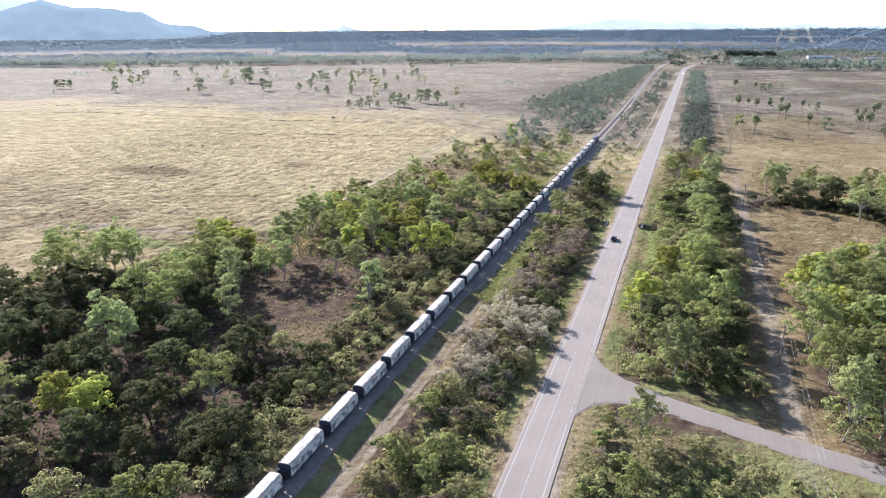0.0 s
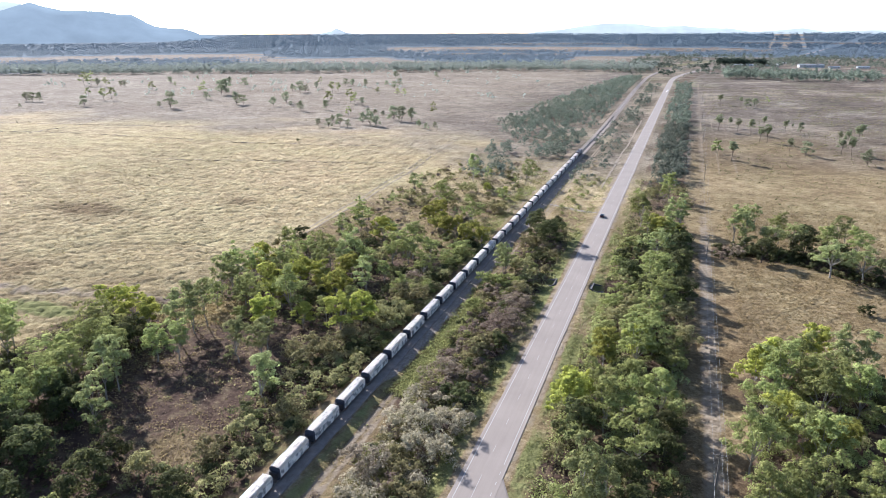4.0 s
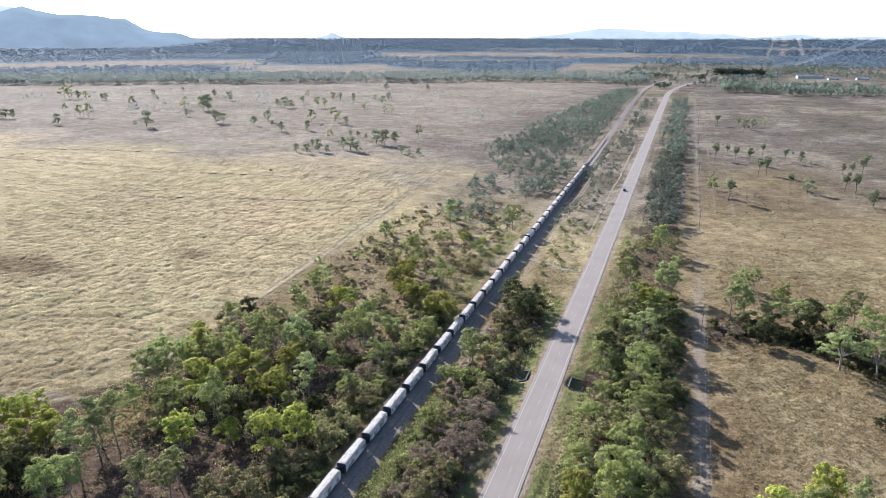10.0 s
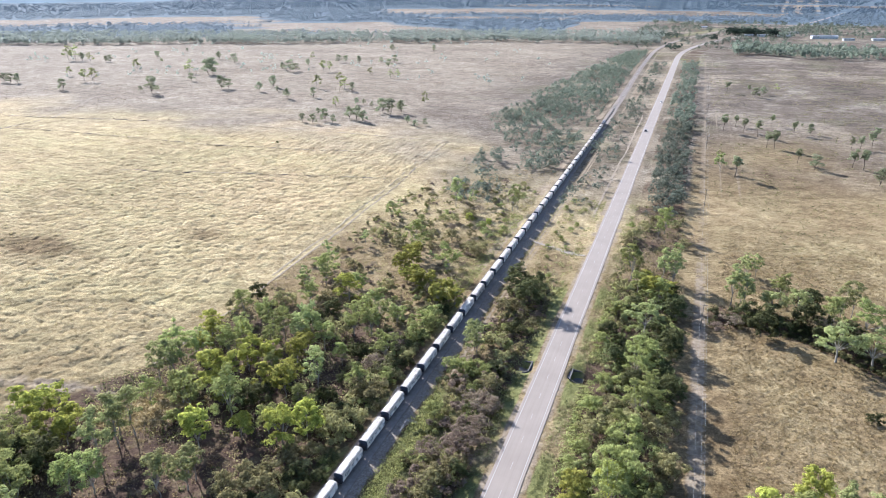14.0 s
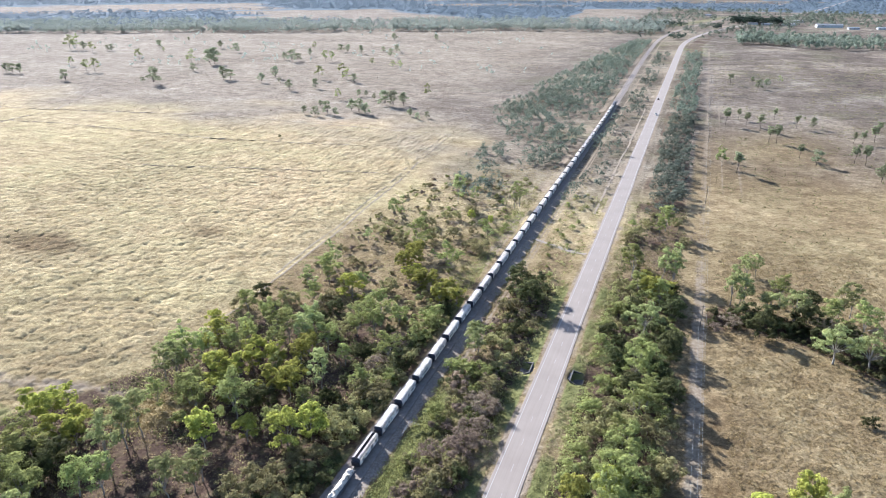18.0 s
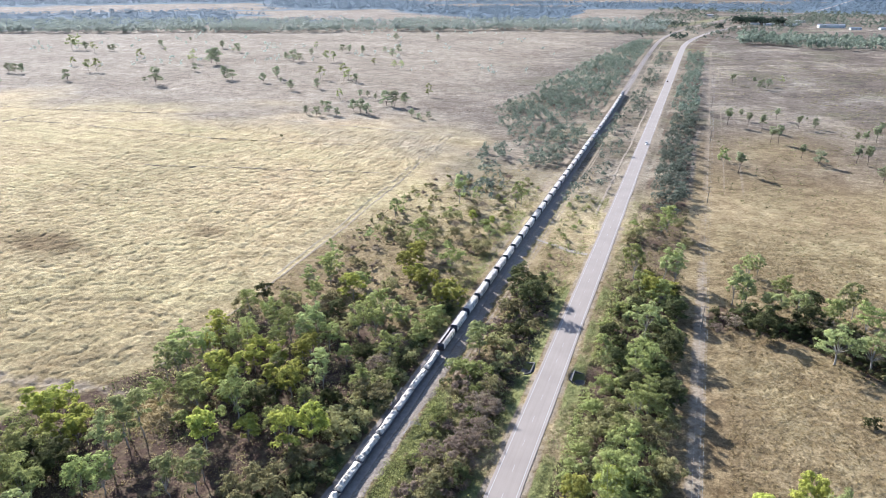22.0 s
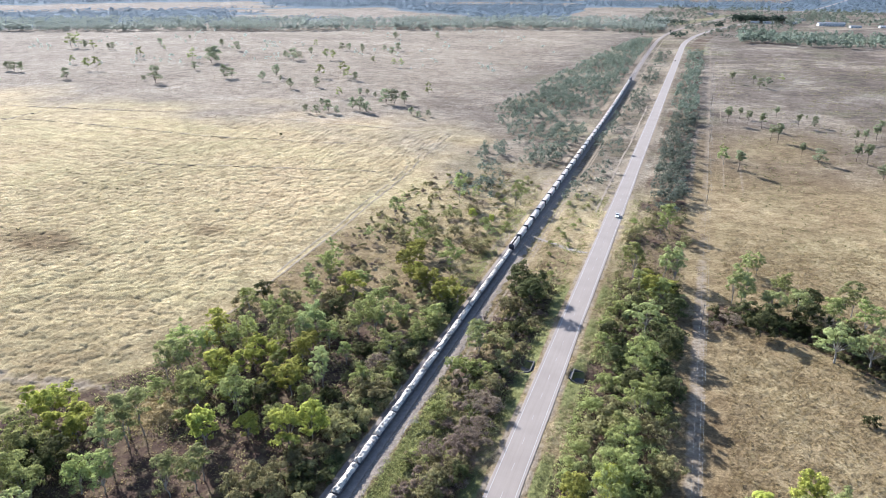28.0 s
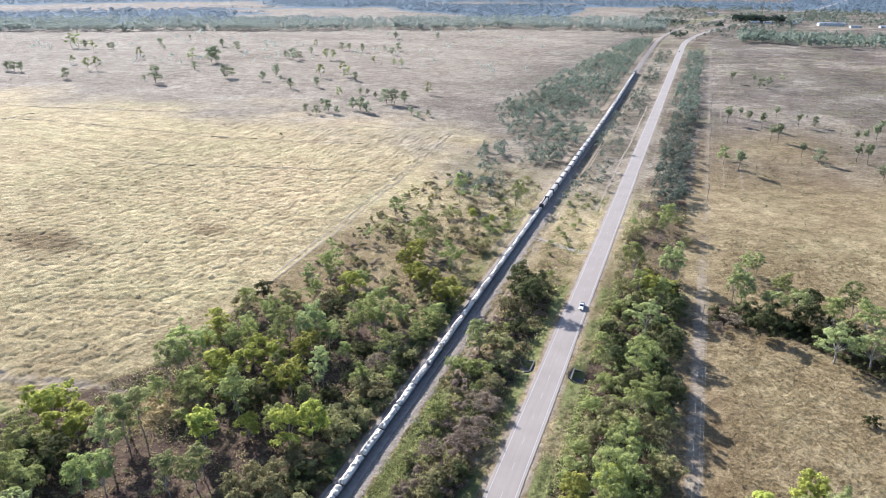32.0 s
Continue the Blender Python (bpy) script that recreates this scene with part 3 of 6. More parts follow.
def build_ground():
    xs = np.concatenate([np.arange(-128, -56, 2.4), np.arange(-56, 16, 1.1), np.arange(16, 52, 2.4), spaced(52, 135, 1.3, (52, 4700), 1.10)])
    xs = xs[np.concatenate([[True], np.diff(xs) > 0.3])]
    xs = np.concatenate([spaced(-350, -129, 1.0, (-4700, -129), 1.06), xs[xs > -128.5]])
    ys = spaced(170, 430, 1.0, (170, 4780), 1.02)
    ys = np.concatenate([spaced(40, 168, 2.4, (-4600, 168), 1.12), ys])
    nx, ny = len(xs), len(ys)
    X, Y = np.meshgrid(xs, ys)
    # jitter keeps the lattice from showing
    rs = np.random.RandomState(9)
    core = (X > -349) & (X < 164) & (Y > 41) & (Y < 430)
    X = X + np.where(core, (rs.rand(ny, nx) - 0.5) * 0.5, 0)
    Y = Y + np.where(core, (rs.rand(ny, nx) - 0.5) * 0.6, 0)
    Z = ground_z(X, Y) - 0.12
    me = bpy.data.meshes.new("ground")
    idx = np.arange(nx * ny).reshape(ny, nx)
    quads = np.stack([idx[:-1, :-1], idx[:-1, 1:], idx[1:, 1:], idx[1:, :-1]], -1).reshape(-1, 4)
    me.vertices.add(nx * ny)
    me.vertices.foreach_set("co", np.stack([X, Y, Z], -1).ravel())
    me.loops.add(quads.size)
    me.loops.foreach_set("vertex_index", quads.ravel().astype(np.int32))
    me.polygons.add(len(quads))
    me.polygons.foreach_set("loop_start", np.arange(0, quads.size, 4, dtype=np.int32))
    me.update()
    me.validate()
    g = me.attributes.new("gravel", "FLOAT", "POINT")
    g.data.foreach_set("value", gravel_zone(X, Y).astype(np.float32).ravel())
    g = me.attributes.new("grazed", "FLOAT", "POINT")
    g.data.foreach_set("value", grazed_zone(X, Y).astype(np.float32).ravel())
    g = me.attributes.new("heath", "FLOAT", "POINT")
    g.data.foreach_set("value", heath_zone(X, Y).astype(np.float32).ravel())
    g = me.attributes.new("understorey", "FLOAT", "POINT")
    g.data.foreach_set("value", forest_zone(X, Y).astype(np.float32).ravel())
    a = me.color_attributes.new("zone", "FLOAT_COLOR", "POINT")
    a.data.foreach_set("color", zones(X, Y).astype(np.float32).ravel())
    me.materials.append(EARTH)
    me.shade_smooth()
    return tagged(new("ground", me), "dry straw-coloured pasture and leaf-littered woodland ground", "ground", kind="structure")


build_ground()


def ribbon(name, mid, half0, half1, y0, y1, step, z, mat, label, thick=0.12, rough=0.0, kind="structure", category="road", wob=0, drape=False, skirt=0.25):
    """A strip along y that follows mid(y), from half0 to half1 beside it, with skirts at its edges."""
    ys = np.concatenate([np.arange(y0, min(y1, 1100), step), np.arange(max(y0, 1100), y1 + 1, 25)]) if y1 > 1100 else np.arange(y0, y1 + 0.01, step)
    m = mid(ys)
    rs = np.random.RandomState(wob or 1)
    a = m + half0 + (rs.rand(len(ys)) - 0.5) * rough
    b = m + half1 + (rs.rand(len(ys)) - 0.5) * rough
    base = np.where(np.hypot(ys - 75, m - 32) > 2500, ground_z(m, ys) + 0.3, 0.0) if y1 > 2500 else 0 * ys
    if rough:
        a = m + half0 + np.convolve(np.pad(a - m - half0, 2, "edge"), np.ones(5) / 5, "valid") * 2.2
        b = m + half1 + np.convolve(np.pad(b - m - half1, 2, "edge"), np.ones(5) / 5, "valid") * 2.2
    if drape:
        base = ground_z(m + (half0 + half1) / 2, ys)
    v, f = [], []
    for k, y in enumerate(ys):
        h = z + base[k]
        v += [(a[k] - skirt, y, h - thick), (a[k], y, h), (b[k], y, h), (b[k] + skirt, y, h - thick)]
        if k:
            o = 4 * k
            f += [(o - 4 + c, o - 3 + c, o + 1 + c, o + c) for c in range(3)]
    return tagged(mesh_object(name, v, f, mat), label, category, kind=kind)


def build_road():
    road = ribbon("road", road_x, -4.4, 4.4, -300, 3300, 6, 0.0, ASPHALT, "pinkish-grey sealed two-lane country road", 0.25, 0.25)
    for s in (-3.5, 3.5):
        spans = [(-300, 2400)] if s < 0 else [(-300, 119), (154, 2400)]
        for a, b in spans:
            l = ribbon("edge_line", road_x, s - 0.07, s + 0.07, a, b, 8, 0.006, WHITE_LINE, "white painted edge line", 0.004, skirt=0.01)
            l.parent = road
            del l["kind"], l["category"]
    # broken line across the side road's mouth, and the middle dashes
    bm = bmesh.new()
    box(bm, -0.075, -0.55, 0.0, 0.075, 0.55, 0.007)
    short = part("give_way_dash", bm, WHITE_LINE, road)
    short.location = (3.5, 121, 0.002)
    for k in range(1, 10):
        o = short.copy()
        scene.collection.objects.link(o)
        o.location.y = 121 + 3.6 * k
    bm = bmesh.new()
    box(bm, -0.05, -1.5, 0.0, 0.05, 1.5, 0.007)
    dash = part("centre_dash", bm, WHITE_LINE, road)
    y = 203.9 - 11.5 * 4
    dash.location = (0, y, 0.002)
    while y < 1150:
        y += 11.5
        o = dash.copy()
        scene.collection.objects.link(o)
        o.location.y = y
    ribbon("centre_line", road_x, -0.045, 0.045, -300, 152, 8, 0.006, WHITE_LINE, "white painted centre line", 0.004, category="", skirt=0.01).parent = road
    # the side road that leaves to the east
    xs = np.array([4.2, 7, 10, 14, 19, 24, 30, 36, 44, 52, 60, 75, 100, 160])
    c, w = side_road_y(xs), side_road_half(xs)
    v, f = [], []
    for k in range(len(xs)):
        v += [(xs[k], c[k] - w[k], -0.02), (xs[k], c[k] + w[k], -0.02), (xs[k], c[k] - w[k] - 1.2, -0.16), (xs[k], c[k] + w[k] + 1.2, -0.16)]
        if k:
            o = 4 * k
            f += [(o - 4, o, o + 1, o - 3), (o - 2, o + 2, o, o - 4), (o - 3, o + 1, o + 3, o - 1)]
    tagged(mesh_object("side_road", v, f, OLD_ASPHALT), "narrow grey side road with a flared mouth", "road", kind="structure")


build_road()


def build_railway():
    bed = ribbon("railway_bed", rail_x, -3.3, 3.3, -420, 2300, 5, 0.18, BALLAST, "dark grey crushed-stone ballast under the railway", 0.7, 0.5, category="railway")
    for s in (-0.57, 0.57):
        r = ribbon("rail", rail_x, s - 0.035, s + 0.035, -420, 1300, 6, 0.45, STEEL, "worn steel rail", 0.15, category="rail", skirt=0.01)
        r.parent = bed
        del r["kind"], r["category"]
    v, f = [], []
    for k in range(1200):
        y = -60 + 0.7 * k
        x = float(rail_x(y))
        o = len(v)
        for dz in (0.1, 0.3):
            v += [(x - 1.05, y - 0.12, dz), (x + 1.05, y - 0.12, dz), (x + 1.05, y + 0.12, dz), (x - 1.05, y + 0.12, dz)]
        f += [(o + 4, o + 5, o + 6, o + 7), (o, o + 1, o + 5, o + 4), (o + 1, o + 2, o + 6, o + 5), (o + 2, o + 3, o + 7, o + 6), (o + 3, o, o + 4, o + 7)]
    sl = mesh_object("sleepers", v, f, SLEEPER, bed, "concrete sleepers set in ballast")
    sl["kind"] = "stuff"


build_railway()


def path_strip(name, pts, width, mat, label, lift=0.12):
    """A worn strip that follows the ground along a few points."""
    pts = [Vector((*p, 0)) for p in pts]
    line = []
    for a, b in zip(pts, pts[1:]):
        n = max(2, int((b - a).length / 4))
        line += [a.lerp(b, k / n) for k in range(n)]
    line.append(pts[-1])
    v, f = [], []
    for k, p in enumerate(line):
        d = (line[min(k + 1, len(line) - 1)] - line[max(k - 1, 0)]).normalized()
        n = Vector((-d.y, d.x, 0))
        w = width / 2 * (0.7 + 0.6 * noise.noise(p * 0.13) + 0.3)
        c = p + n * (1.6 * noise.noise(p * 0.02) + 0.5 * noise.noise(p * 0.11))
        for s in (-w, 0, w):
            e = c + n * s
            v.append((e.x, e.y, gz(e.x, e.y) + lift - 0.04 * abs(s) / w))
        if k:
            o = 3 * k
            f += [(o - 3, o, o + 1, o - 2), (o - 2, o + 1, o + 2, o - 1)]
    return tagged(mesh_object(name, v, f, mat), label, "track", kind="structure")


PALE_DIRT = plain("pale_dirt", (0.20, 0.165, 0.128), 0.95, 0, 0.3, 0.2, 0.03)
STRAW_TRACK = plain("trodden_grass", (0.195, 0.157, 0.105), 0.95, 0, 0.4, 0.22, 0.03)
DARK_TRACK = plain("stock_path", (0.187, 0.146, 0.102), 0.95, 0, 0.4, 0.3, 0.03)
path_strip("fence_track", [(-127, 222), (-129, 290), (-130, 350), (-137, 438), (-149, 577)], 0.8, DARK_TRACK, "dark rut along the pasture's edge", 0.07)
path_strip("fence_track", [(-132, 300), (-134, 360), (-141, 440), (-153, 577)], 0.7, STRAW_TRACK, "pale trodden track along the pasture's edge", 0.04)
path_strip("stock_path", [(-149, 579), (-371, 581), (-539, 545), (-640, 530)], 1.1, DARK_TRACK, "dark path across the pasture", 0.35)
path_strip("stock_path", [(-535, 483), (-540, 545), (-608, 660), (-592, 744), (-575, 800)], 1.1, DARK_TRACK, "dark path across the pasture", 0.35)
path_strip("stock_path", [(-330, 415), (-302, 421), (-209, 445), (-150, 460)], 0.7, DARK_TRACK, "dark path across the pasture", 0.3)
path_strip("stock_path", [(-640, 470), (-480, 500), (-330, 500), (-200, 520)], 0.8, DARK_TRACK, "dark path across the pasture", 0.3)
path_strip("stock_path", [(-700, 620), (-608, 660), (-480, 690)], 1.0, DARK_TRACK, "dark path across the far pasture")
path_strip("stock_path", [(60, 730), (120, 760), (200, 770)], 1.0, DARK_TRACK, "dark path across the east paddock")

path_strip("dirt_crossing", [(-33, 381), (-24, 377), (-16, 373), (-5.5, 370)], 2.6, PALE_DIRT, "pale dirt crossing from the road to the railway", 0.06)
path_strip("drain", [(-10.9, 430), (-10.6, 472), (-10.2, 520), (-10.0, 600), (-10.2, 690), (-10.8, 760)], 1.3, DARK_TRACK, "dark shallow drain between scrub and road", 0.1)


# ---- trees ----
def card_mesh(name, pos, nrm, size, mat, rs, stretch=1.9):
    """Many small leaf clumps, each a bent rhomb, as one mesh."""
    n = len(pos)
    nrm = nrm / (np.linalg.norm(nrm, axis=1, keepdims=True) + 1e-9)
    t = np.cross(nrm, rs.normal(size=(n, 3)))
    t /= np.linalg.norm(t, axis=1, keepdims=True) + 1e-9
    b = np.cross(nrm, t)
    s = size * (0.6 + 0.8 * rs.rand(n))[:, None]
    k = (0.75 + (stretch - 0.75) * rs.rand(n))[:, None]
    bend = nrm * s * 0.25
    v = np.stack([pos - t * s * k * 0.5 - bend, pos - b * s * 0.40 + 0.5 * t * s * (rs.rand(n)[:, None] - 0.5), pos + t * s * k * 0.5 - bend, pos + b * s * 0.40 + 0.5 * t * s * (rs.rand(n)[:, None] - 0.5)], 1)
    return cards_to_mesh(name, v, mat)


def cards_to_mesh(name, v, mat):
    n = len(v)
    me = bpy.data.meshes.new(name)
    me.vertices.add(4 * n)
    me.vertices.foreach_set("co", v.astype(np.float32).ravel())
    me.loops.add(4 * n)
    me.loops.foreach_set("vertex_index", np.arange(4 * n, dtype=np.int32))
    me.polygons.add(n)
    me.polygons.foreach_set("loop_start", np.arange(0, 4 * n, 4, dtype=np.int32))
    me.update()
    me.materials.append(mat)
    return me


def lobe_points(lobes, n, rs, hollow=0.55, sub=5):
    """Points in the outer shells of small clumps that sit on the lobes, with their outward directions."""
    lobes = np.array(lobes, float)
    m = len(lobes)
    out = rs.normal(size=(m, sub, 3)) + np.array([0, 0, 0.35])
    out /= np.linalg.norm(out, axis=2, keepdims=True)
    mid = (lobes[:, None, :3] + out * lobes[:, None, 3:] * (0.55 + 0.4 * rs.rand(m, sub, 1))).reshape(-1, 3)
    rad = (lobes[:, None, 3:] * (0.40 + 0.26 * rs.rand(m, sub, 1)) * np.array([1.0, 1.0, 0.8])).reshape(-1, 3)
    out = out.reshape(-1, 3)
    w = (rad[:, 0] * rad[:, 1] * rad[:, 2]) ** 0.667
    pick = rs.choice(len(mid), n, p=w / w.sum())
    d = rs.normal(size=(n, 3))
    d /= np.linalg.norm(d, axis=1, keepdims=True)
    d[:, 2] = np.where(d[:, 2] < -0.45, -d[:, 2] * 0.6, d[:, 2])
    r = (hollow + (1.04 - hollow) * rs.rand(n) ** 0.6)[:, None]
    r = r * (1 + 0.22 * rs.normal(size=(n, 1)) * (rs.rand(n, 1) < 0.3))
    p = mid[pick] + d * r * rad[pick]
    nr = d + 0.45 * out[pick] + rs.normal(size=(n, 3)) * 0.22 + np.array([0, 0, 0.2])
    return p, nr


def limbs(lobes, height, r0, rs, lean=0.0, fork=0.35):
    """A tapered trunk with limbs that reach into the lobes."""
    bm = bmesh.new()
    top = Vector((lean * height, 0, height * fork))
    knee = Vector((lean * height * 0.35 + rs.normal() * 0.1, rs.normal() * 0.12, height * fork * 0.5))
    cyl(bm, (0, 0, -0.6), knee, r0, r0 * 0.8, 6)
    cyl(bm, knee, top, r0 * 0.8, r0 * 0.6, 6)
    for l in lobes[::2]:
        e = Vector(l[:3])
        m = top.lerp(e, 0.5) + Vector((rs.normal() * 0.25, rs.normal() * 0.25, 0.25))
        cyl(bm, top, m, r0 * 0.42, r0 * 0.28, 5)
        cyl(bm, m, e, r0 * 0.28, r0 * 0.10, 4)
    return bm


def crown_lobes(rs, count, height, base, width, size):
    """Lobes on the dome of a crown between its base and top, the outer ones larger."""
    out = []
    for k in range(count):
        u = (k + 0.5) / count
        a = k * 2.4 + rs.rand() * 0.8
        e = 1 - u ** 1.15
        z = base + (height - base) * (0.16 + 0.72 * e) + rs.normal() * 0.06 * height
        rad = width * math.sqrt(max(0.02, 1 - (0.95 * e) ** 2)) * (0.4 + 0.75 * rs.rand())
        s = size * (0.6 + 0.75 * rs.rand())
        out.append((math.cos(a) * rad, math.sin(a) * rad, min(z, height - s * 0.6), s * 1.08, s * (0.9 + 0.3 * rs.rand()), s * (0.72 + 0.25 * rs.rand())))
    return out


KINDS = dict(
    # leaf, bark, height, crown base, crown half width, lobes, lobe size, clumps, clump size, trunk radius, category, label
    gum=("gum", BARK, 11.0, 2.6, 3.7, 17, 1.35, 3900, 0.26, 0.20, "tree", "mid-green eucalypt with a tall uneven crown"),
    spread=("pale", BARK, 9.5, 4.0, 5.0, 18, 1.45, 3900, 0.26, 0.29, "tree", "broad pale green gum tree with forked white limbs"),
    bright=("bright", BARK, 8.5, 2.0, 3.2, 16, 1.25, 3640, 0.285, 0.16, "tree", "bright yellow-green leafy tree with a dense crown"),
    pale=("pale", BARK, 12.0, 3.2, 2.4, 15, 1.15, 3250, 0.26, 0.18, "tree", "slender pale grey-green gum tree"),
    dark=("dark", BARK_D, 7.5, 0.8, 4.0, 17, 1.4, 3380, 0.31, 0.18, "tree", "dark green broad bushy tree"),
    grey=("grey", BARK_D, 8.5, 1.0, 2.9, 18, 1.4, 2000, 0.35, 0.17, "tree", "grey-green savanna tree with a loose crown"),
    olive=("olive", BARK_D, 4.6, 0.3, 3.0, 15, 1.05, 1950, 0.26, 0.10, "shrub", "olive-brown scrubby shrub with fine foliage"),
    bush=("dark", BARK_D, 3.4, 0.2, 2.3, 12, 0.95, 1430, 0.26, 0.08, "shrub", "low dark green shrub among dry grass"),
    leafy=("gum", BARK_D, 4.2, 0.3, 2.5, 13, 0.95, 1625, 0.26, 0.09, "shrub", "rounded leafy mid-green shrub on dry ground"),
    dry=("dry", BARK_D, 4.0, 0.3, 3.0, 15, 1.0, 1950, 0.20, 0.08, "shrub", "wide pale beige half-dead shrub"),
    twig=("twig", BARK_D, 4.0, 0.3, 3.0, 15, 1.0, 1950, 0.19, 0.08, "shrub", "wide grey-brown shrub of bare twigs"),
    lone=("sage", BARK_D, 8.4, 1.0, 2.7, 15, 1.35, 1600, 0.35, 0.15, "tree", "airy grey-green savanna tree on open pasture"),
    tuft=("grey", BARK_D, 8.4, 3.8, 1.5, 9, 1.15, 800, 0.40, 0.13, "tree", "thin dark-stemmed tree with a tufted crown"),
    open=("pale", BARK, 9.0, 2.0, 2.6, 10, 1.0, 700, 0.42, 0.13, "tree", "thin pale tree with a sparse crown"),
)
made_trees = {}
tree_rng = np.random.RandomState(41)


def make_tree(kind, variant, stems=1):
    """A tree of one, two or three stems: one mesh of trunks and limbs, one crown of leaf clumps."""
    leaf, bark, h, base, w, count, size, n, cs, r0, cat, label = KINDS[kind]
    rs = np.random.RandomState(sum(map(ord, kind)) * 7 + variant * 131 + stems * 17)
    t = empty("tree" if cat == "tree" else "shrub", label, cat)
    lobes = []
    turn = rs.rand() * 6.28
    for k in range(stems):
        tall = h if stems == 1 else h * (0.80 + 0.34 * rs.rand())
        own = crown_lobes(rs, count if stems == 1 else int(count * 0.8), tall, base, w * (1.0 if stems == 1 else 0.86), size)
        out = 0.0 if stems == 1 else w * (0.72 if stems == 2 else 0.92)
        a = turn + k * 6.28 / stems + rs.normal() * 0.25
        dx, dy = math.cos(a) * out, math.sin(a) * out
        wood = limbs(own, tall, r0, rs, rs.normal() * 0.03, max(0.12, base / h * 0.85))
        bmesh.ops.translate(wood, verts=wood.verts, vec=(dx, dy, 0))
        part("trunk", wood, bark, t)
        lobes += [(l[0] + dx, l[1] + dy, *l[2:]) for l in own]
    p, nr = lobe_points(lobes, int(n * (1, 1.6, 2.1)[stems - 1]), rs)
    c = new("crown", card_mesh("crown", p, nr, cs, LEAF[leaf], rs))
    c.parent = t
    return t


def plant(kind, x, y, size=1.0, variants=3, group="", label="", stretch=1.0, stems=1):
    """Sets a tree of the kind at a place; the first of each variant is built, the others are copies of it."""
    v = tree_rng.randint(variants if stems == 1 else 2)
    s = Vector((size * stretch, size * stretch, size))
    turn = Euler((0, 0, tree_rng.rand() * 6.28))
    z = gz(x, y) - 0.15
    if (kind, v, stems) not in made_trees:
        t = make_tree(kind, v, stems)
        made_trees[kind, v, stems] = (t, s)
        t.matrix_basis = Matrix.LocRotScale((x, y, z), turn, s)
    else:
        first, s0 = made_trees[kind, v, stems]
        rel = Vector((s.x / s0.x, s.y / s0.y, s.z / s0.z))
        t = copy_thing(first, Matrix.LocRotScale((x, y, z), turn, rel))
    if group:
        t["group"] = group
    if label:
        t["label"] = label
    return t


def spread_points(x0, x1, y0, y1, gap, rs, keep=None):
    """Points of a loose, even scatter in a rectangle, at least about gap apart."""
    out = []
    cells = {}
    tries = int((x1 - x0) * (y1 - y0) / gap / gap * 6)
    for _ in range(tries):
        x, y = x0 + rs.rand() * (x1 - x0), y0 + rs.rand() * (y1 - y0)
        if keep is not None and rs.rand() > keep(x, y):
            continue
        c = (int(x // gap), int(y // gap))
        if any((x - a) ** 2 + (y - b) ** 2 < gap * gap for i in (-1, 0, 1) for j in (-1, 0, 1) for a, b in cells.get((c[0] + i, c[1] + j), ())):
            continue
        cells.setdefault(c, []).append((x, y))
        out.append((x, y))
    return out


def fill(region, gap, mix, seed, group, lo=0.75, hi=1.2, keep=None, stretch=1.0):
    rs = np.random.RandomState(seed)
    kinds, weights = zip(*mix.items())
    weights = np.array(weights, float) / sum(weights)
    for x, y in spread_points(*region, gap, rs, keep):
        plant(str(rs.choice(kinds, p=weights)), x, y, lo + (hi - lo) * rs.rand(), group=group, stretch=stretch)


